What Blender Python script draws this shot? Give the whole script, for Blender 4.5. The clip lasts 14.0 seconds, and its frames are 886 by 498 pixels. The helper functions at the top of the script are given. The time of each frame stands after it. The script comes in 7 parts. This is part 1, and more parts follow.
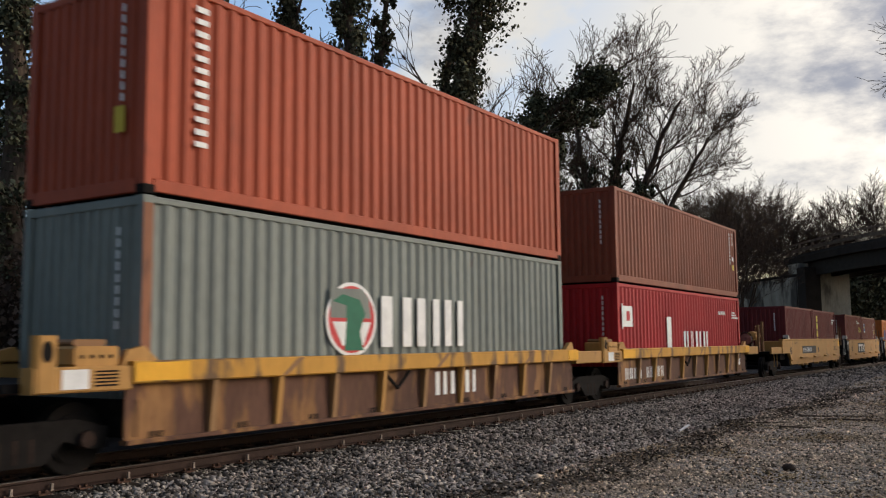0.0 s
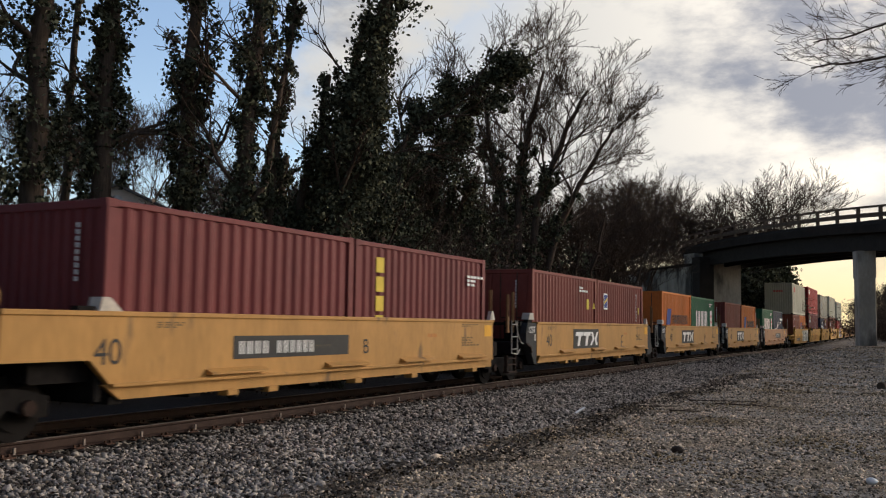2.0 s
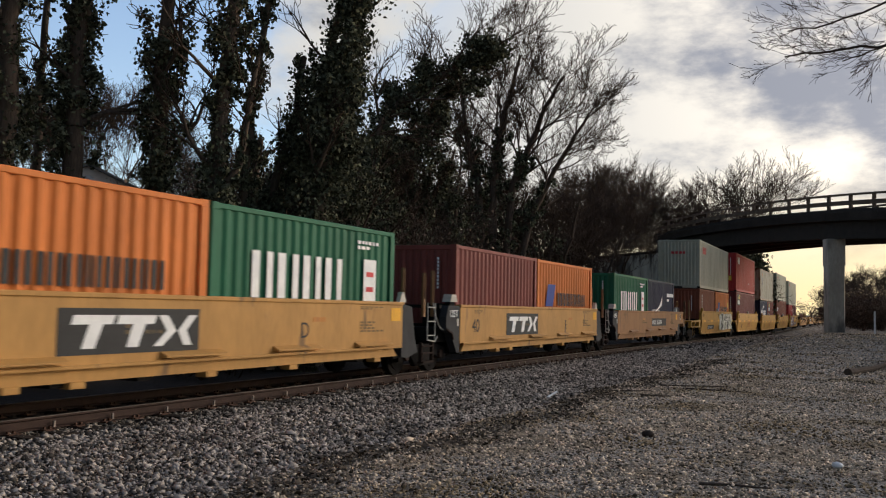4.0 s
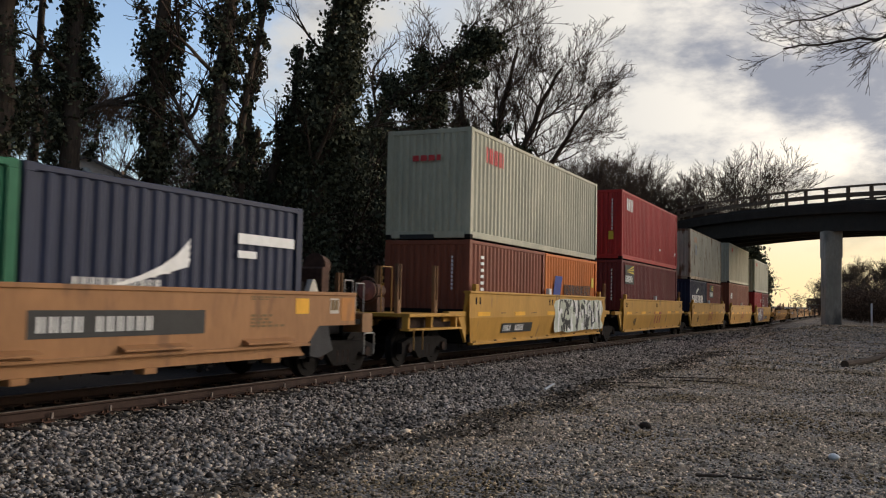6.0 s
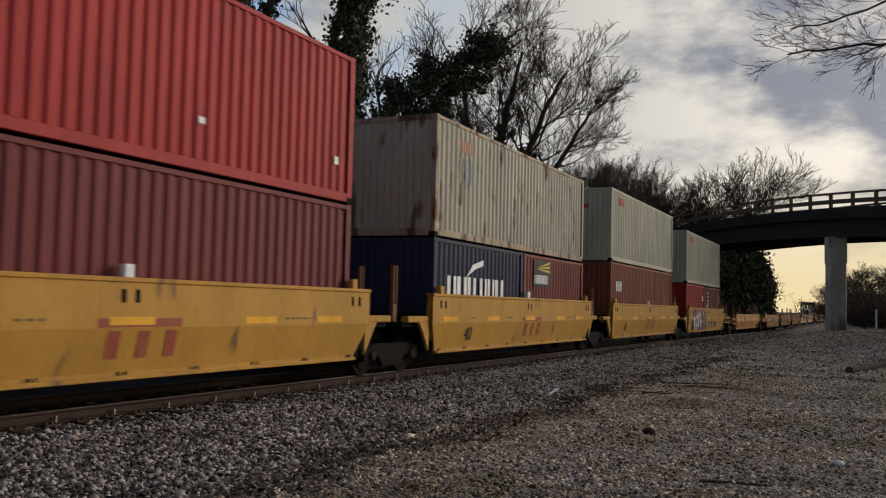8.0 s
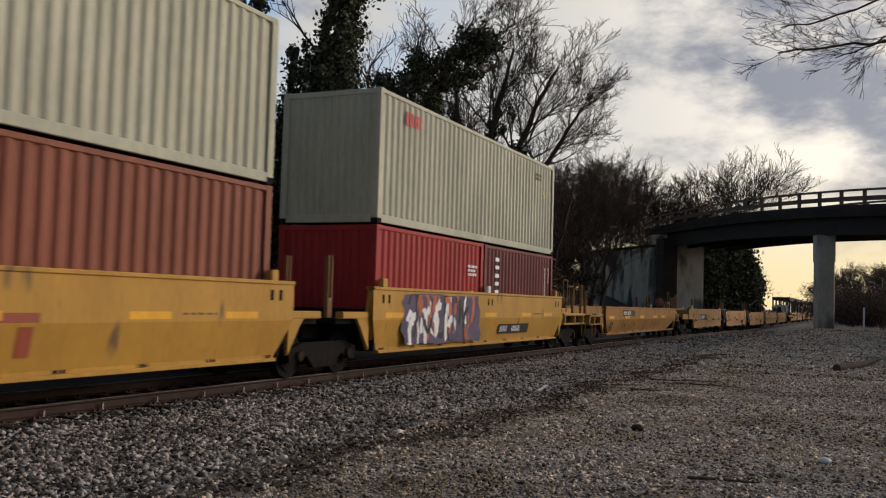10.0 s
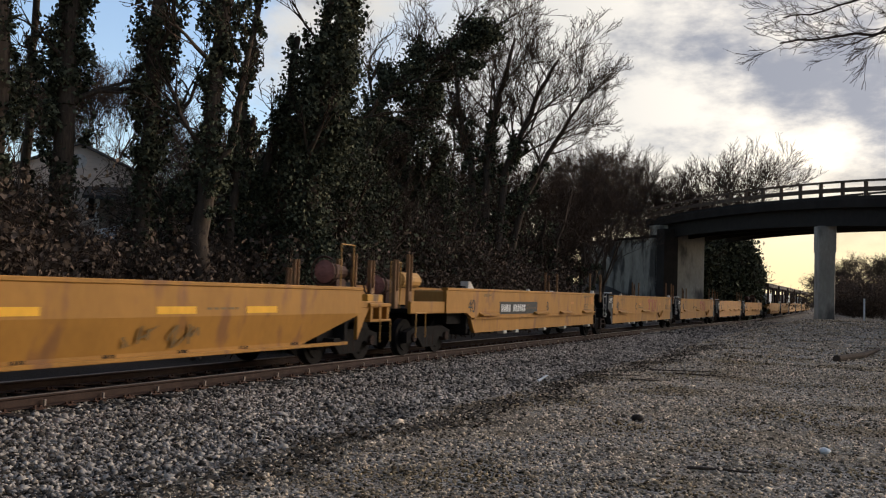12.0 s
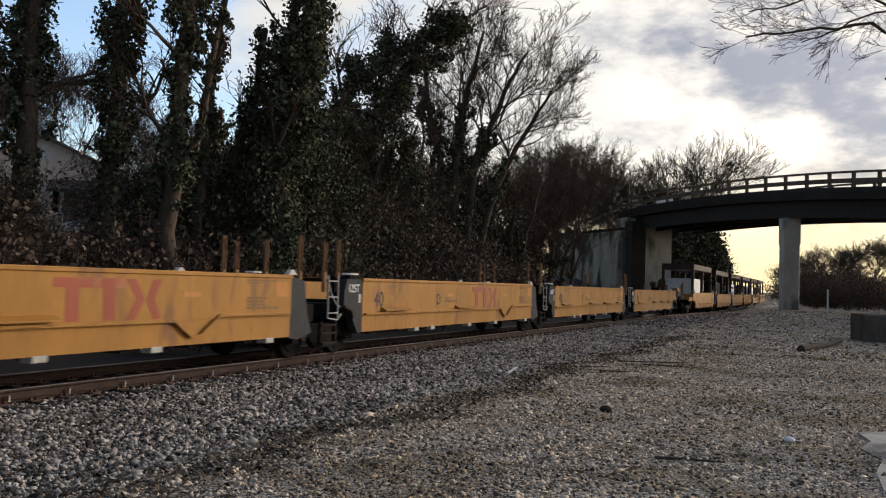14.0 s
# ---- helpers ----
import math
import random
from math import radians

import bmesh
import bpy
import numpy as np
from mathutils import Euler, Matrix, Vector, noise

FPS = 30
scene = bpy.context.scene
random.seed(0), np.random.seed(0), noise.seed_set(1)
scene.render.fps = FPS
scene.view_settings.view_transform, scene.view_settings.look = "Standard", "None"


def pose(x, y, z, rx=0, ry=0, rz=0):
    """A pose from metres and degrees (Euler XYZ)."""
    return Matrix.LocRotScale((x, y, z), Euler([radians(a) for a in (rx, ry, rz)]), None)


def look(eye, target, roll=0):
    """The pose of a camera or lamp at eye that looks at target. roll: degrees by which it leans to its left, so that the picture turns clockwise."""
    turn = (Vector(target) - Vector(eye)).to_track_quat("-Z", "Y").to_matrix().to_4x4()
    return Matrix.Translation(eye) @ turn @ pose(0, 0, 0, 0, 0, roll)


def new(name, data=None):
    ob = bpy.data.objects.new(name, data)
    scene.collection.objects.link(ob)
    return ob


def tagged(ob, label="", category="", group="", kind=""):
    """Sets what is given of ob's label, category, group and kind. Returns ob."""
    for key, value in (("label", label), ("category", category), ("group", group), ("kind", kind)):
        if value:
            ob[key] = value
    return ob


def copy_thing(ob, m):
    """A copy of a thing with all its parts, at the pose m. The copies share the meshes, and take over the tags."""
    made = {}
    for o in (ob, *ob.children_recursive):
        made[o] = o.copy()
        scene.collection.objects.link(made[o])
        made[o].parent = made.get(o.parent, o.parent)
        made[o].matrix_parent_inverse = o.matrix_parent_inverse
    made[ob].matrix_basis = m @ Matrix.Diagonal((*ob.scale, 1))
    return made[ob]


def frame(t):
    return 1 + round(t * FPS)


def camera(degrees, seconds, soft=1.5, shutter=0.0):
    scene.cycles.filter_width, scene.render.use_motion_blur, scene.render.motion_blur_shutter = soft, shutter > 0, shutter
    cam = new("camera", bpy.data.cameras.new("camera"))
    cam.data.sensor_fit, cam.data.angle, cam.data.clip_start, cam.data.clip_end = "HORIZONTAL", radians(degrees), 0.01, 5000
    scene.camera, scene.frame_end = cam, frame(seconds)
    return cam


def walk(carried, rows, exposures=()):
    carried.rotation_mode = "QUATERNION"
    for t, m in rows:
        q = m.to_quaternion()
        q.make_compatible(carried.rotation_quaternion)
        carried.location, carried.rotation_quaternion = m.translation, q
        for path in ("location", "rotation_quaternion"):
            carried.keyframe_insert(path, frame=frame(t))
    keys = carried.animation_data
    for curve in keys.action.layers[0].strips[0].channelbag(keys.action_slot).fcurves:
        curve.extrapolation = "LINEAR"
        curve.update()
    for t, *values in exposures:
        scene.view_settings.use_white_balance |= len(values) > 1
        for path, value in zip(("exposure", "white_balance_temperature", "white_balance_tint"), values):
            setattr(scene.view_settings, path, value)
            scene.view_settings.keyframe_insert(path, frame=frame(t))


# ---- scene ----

# ---- camera ----
cam = camera(51.2, 14.0, 1.15, 0.14)
EYE = 1.75
CAMERA_ROWS = [
    (0.0, 32.30, 5.82, 0.57),
    (0.5, 30.26, 5.57, 0.39),
    (1.0, 28.16, 5.32, 0.02),
    (1.5, 26.72, 4.98, -0.63),
    (2.0, 26.33, 4.62, -0.74),
    (2.5, 25.96, 4.25, -0.97),
    (3.0, 25.45, 3.95, -0.97),
    (3.5, 24.88, 3.80, -1.11),
    (6.0, 24.58, 3.17, -1.18),
    (6.5, 24.76, 3.42, -1.35),
    (7.0, 24.77, 3.82, -1.60),
    (7.5, 24.90, 3.83, -1.41),
    (8.0, 24.81, 3.45, -1.35),
    (8.5, 24.43, 3.33, -1.39),
    (11.0, 24.20, 3.09, -1.73),
    (11.5, 24.33, 2.73, -1.85),
    (12.0, 24.22, 2.61, -1.77),
    (12.5, 23.59, 2.33, -1.57),
    (13.0, 22.86, 1.95, -1.44),
    (13.5, 22.52, 1.95, -1.43),
    (14.0, 22.33, 2.22, -1.51),
]
EXPOSURES = [(0.0, 0.14), (0.5, 0.0), (1.0, -0.05), (1.5, 0.0), (3.0, 0.06), (6.5, -0.05), (7.5, -0.36), (8.5, -0.3), (11.0, -0.02), (12.5, 0.2), (14.0, 0.3)]
walk(cam, [(t, pose(0, 0, EYE, 90 + p, r, y)) for t, y, p, r in CAMERA_ROWS], EXPOSURES)

# ---- light ----
SUN_AZ, SUN_EL = -42.0, 18.0      # degrees left of the track's direction, and above the horizon
sun = new("sun", bpy.data.lights.new("sun", "SUN"))
sun.data.energy, sun.data.angle, sun.data.color = 1.0, radians(24), (1.0, 0.92, 0.82)
sun_way = Vector((-math.sin(radians(SUN_AZ)) * math.cos(radians(SUN_EL)), math.cos(radians(SUN_AZ)) * math.cos(radians(SUN_EL)), math.sin(radians(SUN_EL))))
sun.matrix_world = look((0, 0, 60), Vector((0, 0, 60)) - sun_way)


def make_world():
    w = bpy.data.worlds.new("sky")
    scene.world = w
    w.use_nodes = True
    nt = w.node_tree
    N, Lk = nt.nodes, nt.links
    N.clear()
    out = N.new("ShaderNodeOutputWorld")
    bg = N.new("ShaderNodeBackground")
    sky = N.new("ShaderNodeTexSky")
    sky.sky_type = "NISHITA"
    sky.sun_disc = False
    sky.sun_elevation = radians(SUN_EL)
    sky.sun_rotation = radians(-SUN_AZ)
    sky.dust_density = 1.5
    geo = N.new("ShaderNodeTexCoord")
    sep = N.new("ShaderNodeSeparateXYZ")
    Lk.new(geo.outputs["Generated"], sep.inputs[0])
    # clouds lie on a flat layer: direction divided by its height
    addz = N.new("ShaderNodeMath"); addz.operation = "MAXIMUM"; addz.inputs[1].default_value = 0.0
    Lk.new(sep.outputs[2], addz.inputs[0])
    add2 = N.new("ShaderNodeMath"); add2.inputs[1].default_value = 0.5
    Lk.new(addz.outputs[0], add2.inputs[0])
    comb = N.new("ShaderNodeCombineXYZ")
    for k in (0, 1):
        d = N.new("ShaderNodeMath"); d.operation = "DIVIDE"
        Lk.new(sep.outputs[k], d.inputs[0]); Lk.new(add2.outputs[0], d.inputs[1])
        Lk.new(d.outputs[0], comb.inputs[k])
    def cloud(scale, detail, lo, hi, off):
        m = N.new("ShaderNodeMapping"); m.inputs["Location"].default_value = off
        Lk.new(comb.outputs[0], m.inputs[0])
        n = N.new("ShaderNodeTexNoise"); n.inputs["Scale"].default_value = scale; n.inputs["Detail"].default_value = detail
        n.inputs["Roughness"].default_value = 0.55
        Lk.new(m.outputs[0], n.inputs["Vector"])
        r = N.new("ShaderNodeMapRange"); r.interpolation_type = "SMOOTHSTEP"
        r.inputs[1].default_value, r.inputs[2].default_value = lo, hi
        Lk.new(n.outputs[0], r.inputs[0])
        return r.outputs[0]
    def way(az, el):
        a, e = radians(az), radians(el)
        return (-math.sin(a) * math.cos(e), math.cos(a) * math.cos(e), math.sin(e))
    def bank(az, el, size, weight):
        """A soft round bank of cloud: weight at its middle, nothing past its size in degrees."""
        d = N.new("ShaderNodeVectorMath"); d.operation = "DOT_PRODUCT"; d.inputs[1].default_value = way(az, el)
        Lk.new(geo.outputs["Generated"], d.inputs[0])
        r = N.new("ShaderNodeMapRange"); r.interpolation_type = "SMOOTHSTEP"
        r.inputs[1].default_value, r.inputs[2].default_value, r.inputs[4].default_value = math.cos(radians(size)), 1.0, weight
        Lk.new(d.outputs["Value"], r.inputs[0])
        return r.outputs[0]
    def plus(a, b):
        m = N.new("ShaderNodeMath"); Lk.new(a, m.inputs[0]); Lk.new(b, m.inputs[1])
        return m.outputs[0]
    def cloud_of(scale, detail, lo, hi, off, banks):
        m = N.new("ShaderNodeMapping"); m.inputs["Location"].default_value = off; m.inputs["Scale"].default_value = (1.0, 1.0, 2.2)
        Lk.new(geo.outputs["Generated"], m.inputs[0])
        n = N.new("ShaderNodeTexNoise"); n.inputs["Scale"].default_value = scale; n.inputs["Detail"].default_value = detail
        n.inputs["Roughness"].default_value = 0.6
        Lk.new(m.outputs[0], n.inputs["Vector"])
        k = N.new("ShaderNodeMath"); k.operation = "MULTIPLY_ADD"; k.inputs[1].default_value, k.inputs[2].default_value = 1.7, -0.35
        Lk.new(n.outputs[0], k.inputs[0])
        v = k.outputs[0]
        for args in banks:
            v = plus(v, bank(*args))
        r = N.new("ShaderNodeMapRange"); r.interpolation_type = "SMOOTHSTEP"
        r.inputs[1].default_value, r.inputs[2].default_value = lo, hi
        Lk.new(v, r.inputs[0])
        return r.outputs[0]
    cover = cloud(1.9, 9.0, 0.50, 0.64, CLOUD_OFF)
    thick = cloud_of(8.0, 11.0, 0.28, 0.86, THICK_OFF, BANKS)
    # glow round the hidden sun
    dot = N.new("ShaderNodeVectorMath"); dot.operation = "DOT_PRODUCT"
    Lk.new(geo.outputs["Generated"], dot.inputs[0]); dot.inputs[1].default_value = sun_way
    glow = N.new("ShaderNodeMapRange"); glow.interpolation_type = "SMOOTHSTEP"
    glow.inputs[1].default_value, glow.inputs[2].default_value = 0.45, 1.0
    Lk.new(dot.outputs["Value"], glow.inputs[0])
    # low warm light near the horizon
    low = N.new("ShaderNodeMapRange"); low.interpolation_type = "SMOOTHSTEP"
    low.inputs[1].default_value, low.inputs[2].default_value = 0.16, 0.0
    Lk.new(sep.outputs[2], low.inputs[0])
    def mix(a, b, f):
        m = N.new("ShaderNodeMix"); m.data_type = "RGBA"
        for sock, v in ((m.inputs[6], a), (m.inputs[7], b), (m.inputs[0], f)):
            if isinstance(v, (tuple, float)):
                sock.default_value = (*v, 1) if isinstance(v, tuple) else v
            else:
                Lk.new(v, sock)
        return m.outputs[2]
    ahead = N.new("ShaderNodeMapRange"); ahead.inputs[1].default_value, ahead.inputs[2].default_value = -0.4, 0.75
    Lk.new(sep.outputs[1], ahead.inputs[0])
    bright = mix(mix((0.26, 0.26, 0.27), (0.88, 0.86, 0.82), ahead.outputs[0]), (2.2, 1.95, 1.6), glow.outputs[0])
    dark = mix((0.34, 0.365, 0.44), (0.52, 0.52, 0.58), glow.outputs[0])
    cl = mix(bright, dark, thick)
    lowmix = N.new("ShaderNodeMath"); lowmix.operation = "MULTIPLY"
    front = N.new("ShaderNodeMapRange"); front.inputs[1].default_value, front.inputs[2].default_value = 0.55, 0.95
    Lk.new(sep.outputs[1], front.inputs[0])
    Lk.new(low.outputs[0], lowmix.inputs[0]); Lk.new(front.outputs[0], lowmix.inputs[1])
    cl2 = mix(cl, (1.4, 1.12, 0.62), lowmix.outputs[0])
    skym = N.new("ShaderNodeMix"); skym.data_type = "RGBA"; skym.blend_type = "MULTIPLY"; skym.inputs[0].default_value = 1.0
    Lk.new(sky.outputs[0], skym.inputs[6]); skym.inputs[7].default_value = (0.27, 0.272, 0.29, 1)
    veil = N.new("ShaderNodeMapRange"); veil.inputs[1].default_value, veil.inputs[2].default_value, veil.inputs[4].default_value = 0.80, 0.89, 0.97
    Lk.new(sep.outputs[1], veil.inputs[0])
    both = N.new("ShaderNodeMath"); both.operation = "MAXIMUM"
    Lk.new(cover, both.inputs[0]); Lk.new(veil.outputs[0], both.inputs[1])
    total = mix(skym.outputs[2], cl2, both.outputs[0])
    away = N.new("ShaderNodeMapRange"); away.interpolation_type = "SMOOTHSTEP"
    away.inputs[1].default_value, away.inputs[2].default_value, away.inputs[3].default_value = -0.5, 0.5, 0.5
    Lk.new(sep.outputs[1], away.inputs[0])
    dim = N.new("ShaderNodeVectorMath"); dim.operation = "SCALE"
    Lk.new(total, dim.inputs[0]); Lk.new(away.outputs[0], dim.inputs["Scale"])
    Lk.new(dim.outputs[0], bg.inputs[0])
    bg.inputs[1].default_value = SKY_STRENGTH
    Lk.new(bg.outputs[0], out.inputs[0])


CLOUD_OFF, THICK_OFF, SKY_STRENGTH = (3.1, 0.4, 0), (4.3, 2.2, 0), 0.80
# banks of cloud: degrees left of the track, degrees up, size, weight (less than nothing: a thin bright place)
BANKS = [(8.5, 14.5, 8.0, 0.15), (3.5, 15.5, 8.0, 0.11), (0.5, 11.5, 7.0, 0.08), (-5.0, 17.0, 10.0, 0.12), (17.0, 18.0, 13.0, -0.18), (12.0, 9.5, 8.0, -0.06), (27.0, 13.0, 14.0, -0.1), (4.0, 6.5, 7.0, -0.14)]
make_world()

# ---- materials ----
MATS = {}


def material(name, col, rough=0.7, metal=0.0, vary=0.25, scale=6.0, bump=0.2, bump_scale=60.0, stretch=(1, 1, 1), second=None, second_at=(0.55, 0.7), second_scale=3.0, per_object=0.0, per_island=0.0):
    """Base colour with two scales of variation, an optional second colour in patches (rust, dirt), and fine relief."""
    if name in MATS:
        return MATS[name]
    m = bpy.data.materials.new(name)
    m.use_nodes = True
    nt = m.node_tree
    N, Lk = nt.nodes, nt.links
    b = N["Principled BSDF"]
    b.inputs["Roughness"].default_value, b.inputs["Metallic"].default_value = rough, metal
    tc = N.new("ShaderNodeTexCoord")
    mp = N.new("ShaderNodeMapping"); mp.inputs["Scale"].default_value = stretch
    Lk.new(tc.outputs["Object"], mp.inputs[0])
    def noise_of(s, detail=5.0):
        n = N.new("ShaderNodeTexNoise"); n.inputs["Scale"].default_value = s; n.inputs["Detail"].default_value = detail
        Lk.new(mp.outputs[0], n.inputs["Vector"])
        return n.outputs[0]
    def mult(colour, fac_out, lo, hi):
        r = N.new("ShaderNodeMapRange"); r.inputs[1].default_value, r.inputs[2].default_value = 0.25, 0.75
        r.inputs[3].default_value, r.inputs[4].default_value = lo, hi
        Lk.new(fac_out, r.inputs[0])
        v = N.new("ShaderNodeVectorMath"); v.operation = "SCALE"
        Lk.new(colour, v.inputs[0]); Lk.new(r.outputs[0], v.inputs["Scale"])
        return v.outputs[0]
    rgb = N.new("ShaderNodeRGB"); rgb.outputs[0].default_value = (*col, 1)
    c = rgb.outputs[0]
    if second:
        mr = N.new("ShaderNodeMapRange"); mr.interpolation_type = "SMOOTHSTEP"
        mr.inputs[1].default_value, mr.inputs[2].default_value = second_at
        Lk.new(noise_of(second_scale, 9.0), mr.inputs[0])
        mx = N.new("ShaderNodeMix"); mx.data_type = "RGBA"
        Lk.new(mr.outputs[0], mx.inputs[0]); Lk.new(c, mx.inputs[6]); mx.inputs[7].default_value = (*second, 1)
        c = mx.outputs[2]
    c = mult(c, noise_of(scale), 1 - vary, 1 + vary)
    c = mult(c, noise_of(scale * 9, 3.0), 1 - vary * 0.6, 1 + vary * 0.6)
    if per_object:
        oi = N.new("ShaderNodeObjectInfo"); c = mult(c, oi.outputs["Random"], 1 - per_object, 1 + per_object)
    if per_island:
        gi = N.new("ShaderNodeNewGeometry"); c = mult(c, gi.outputs["Random Per Island"], 1 - per_island, 1 + per_island)
    Lk.new(c, b.inputs["Base Color"])
    b.inputs["Specular IOR Level"].default_value = 0.2 if rough < 0.85 else 0.1
    if bump:
        bp = N.new("ShaderNodeBump"); bp.inputs["Strength"].default_value = bump; bp.inputs["Distance"].default_value = 0.01
        Lk.new(noise_of(bump_scale, 4.0), bp.inputs["Height"]); Lk.new(bp.outputs[0], b.inputs["Normal"])
    MATS[name] = m
    return m


def paint(name, col, rust=(0.13, 0.06, 0.035), amount=0.0, rough=0.6, vary=0.16):
    """Weathered sheet-steel paint: streaks run down, rust shows in patches."""
    return material(name, col, rough, 0.0, vary, 1.4, 0.08, 40.0, (1.0, 1.0, 0.35), rust, (0.66 - amount, 0.78 - amount), 2.6)


YELLOW = paint("yellow_car_paint", (0.45, 0.235, 0.04), (0.17, 0.10, 0.045), 0.05)
TAN = paint("faded_tan_car_paint", (0.43, 0.225, 0.065), (0.19, 0.11, 0.05), 0.06)
SAFETY = paint("bright_yellow_paint", (0.75, 0.38, 0.03), (0.3, 0.15, 0.05), 0.0)
CARBROWN = paint("brown_car_paint", (0.115, 0.055, 0.035), (0.25, 0.125, 0.05), 0.17, 0.75, 0.3)
DARKRUST = material("greasy_rust", (0.035, 0.022, 0.017), 0.9, 0, 0.3, 8.0, 0.3)
IRON = material("grimy_black_iron", (0.013, 0.011, 0.010), 0.9, 0.0, 0.35, 8.0, 0.3)
ROUGHBLOCK = material("dirty_concrete", (0.095, 0.078, 0.062), 0.95, 0, 0.35, 2.0, 0.6, 12.0)
RUSTY = material("rusty_iron", (0.085, 0.045, 0.03), 0.8, 0.1, 0.35, 9.0, 0.4)
RAILTOP = material("worn_rail_head", (0.24, 0.20, 0.175), 0.45, 0.6, 0.15, 5.0, 0.1)
RAILSIDE = material("brown_rail_side", (0.045, 0.026, 0.02), 0.75, 0.2, 0.3, 5.0, 0.3)
WOODTIE = material("weathered_tie_wood", (0.045, 0.033, 0.026), 0.9, 0, 0.35, 9.0, 0.6, 30.0, (4, 0.6, 4), per_object=0.3)
WHITE = material("white_lettering", (0.78, 0.77, 0.74), 0.6, 0, 0.12, 4.0, 0.0)
BLACKPAINT = material("black_lettering", (0.03, 0.03, 0.03), 0.6, 0, 0.2, 4.0, 0.0)
CONCRETE = material("stained_concrete", (0.43, 0.385, 0.32), 0.9, 0, 0.22, 0.9, 0.4, 14.0, (1, 1, 0.4), (0.12, 0.11, 0.10), (0.48, 0.66), 0.7)
DARKSTEEL = material("dark_bridge_steel", (0.026, 0.020, 0.016), 0.7, 0.2, 0.25, 3.0, 0.2)
BRIDGERAIL = material("weathered_bridge_timber", (0.12, 0.085, 0.06), 0.85, 0, 0.3, 3.0, 0.3)
STONE = material("grey_ballast_stone", (0.255, 0.217, 0.178), 0.9, 0, 0.2, 12.0, 0.4, 50.0, (1, 1, 1), (0.15, 0.128, 0.105), (0.48, 0.66), 0.7, per_island=0.8)
PEBBLE = material("brown_grey_gravel_stone", (0.47, 0.37, 0.265), 0.9, 0, 0.2, 12.0, 0.4, 50.0, (1, 1, 1), (0.24, 0.175, 0.10), (0.46, 0.62), 0.45, per_island=0.75)
# stone colour holds both oil dirt and the shade under the train
OILSHADESTONE = material("oily_shaded_ballast_stone", (0.06, 0.048, 0.04), 0.9, 0, 0.25, 12.0, 0.4, 50.0, per_island=0.5)
BARK = material("grey_brown_bark", (0.085, 0.062, 0.046), 0.95, 0, 0.35, 6.0, 0.8, 18.0, (3, 3, 0.5))
TWIGDARK = material("dark_fine_twig", (0.06, 0.044, 0.034), 0.95, 0, 0.25, 2.0, 0.0)
TWIG = material("bare_twig", (0.062, 0.042, 0.03), 0.95, 0, 0.25, 2.0, 0.0)
IVY = material("dark_ivy_leaf", (0.082, 0.084, 0.052), 0.95, 0, 0.3, 3.0, 0.0, per_island=0.55)
BRUSH = material("dry_brush", (0.125, 0.088, 0.064), 0.95, 0, 0.3, 2.0, 0.0, per_island=0.4)


# ---- mesh tools ----
class Shape:
    """Collects vertices and faces for one mesh."""
    def __init__(self):
        self.v, self.f = [], []

    def add(self, verts, faces):
        n = len(self.v)
        self.v += [tuple(p) for p in verts]
        self.f += [tuple(n + i for i in q) for q in faces]
        return self

    def box(self, x0, x1, y0, y1, z0, z1, c=0.0):
        """A box; c chamfers the edges that run along its longest side."""
        if c:
            d = (abs(x1 - x0), abs(y1 - y0), abs(z1 - z0))
            k = d.index(max(d))
            lo, hi = [x0, y0, z0], [x1, y1, z1]
            a, b = [i for i in (0, 1, 2) if i != k]
            ring = []
            for u, w in ((lo[a] + c, lo[b]), (hi[a] - c, lo[b]), (hi[a], lo[b] + c), (hi[a], hi[b] - c), (hi[a] - c, hi[b]), (lo[a] + c, hi[b]), (lo[a], hi[b] - c), (lo[a], lo[b] + c)):
                ring.append((u, w))
            vs = []
            for end in (lo[k], hi[k]):
                for u, w in ring:
                    p = [0, 0, 0]
                    p[k], p[a], p[b] = end, u, w
                    vs.append(p)
            fs = [tuple(range(8)), tuple(range(15, 7, -1))] + [(i, (i + 1) % 8, 8 + (i + 1) % 8, 8 + i) for i in range(8)]
            return self.add(vs, fs)
        vs = [(x, y, z) for x in (x0, x1) for y in (y0, y1) for z in (z0, z1)]
        return self.add(vs, [(0, 1, 3, 2), (4, 6, 7, 5), (0, 4, 5, 1), (2, 3, 7, 6), (0, 2, 6, 4), (1, 5, 7, 3)])

    def prism(self, outline, axis, a, b):
        """An outline of two coordinates drawn out along an axis from a to b."""
        n = len(outline)
        vs = []
        for e in (a, b):
            for u, w in outline:
                vs.append({"x": (e, u, w), "y": (u, e, w), "z": (u, w, e)}[axis])
        return self.add(vs, [tuple(range(n)), tuple(range(2 * n - 1, n - 1, -1))] + [(i, (i + 1) % n, n + (i + 1) % n, n + i) for i in range(n)])

    def rod(self, p, q, r, r2=None, n=8):
        p, q = Vector(p), Vector(q)
        r2 = r if r2 is None else r2
        d = (q - p).normalized()
        u = d.orthogonal().normalized()
        w = d.cross(u)
        vs = [e + (u * math.cos(k * math.tau / n) + w * math.sin(k * math.tau / n)) * s for e, s in ((p, r), (q, r2)) for k in range(n)]
        return self.add(vs, [tuple(range(n - 1, -1, -1)), tuple(range(n, 2 * n))] + [(i, (i + 1) % n, n + (i + 1) % n, n + i) for i in range(n)])


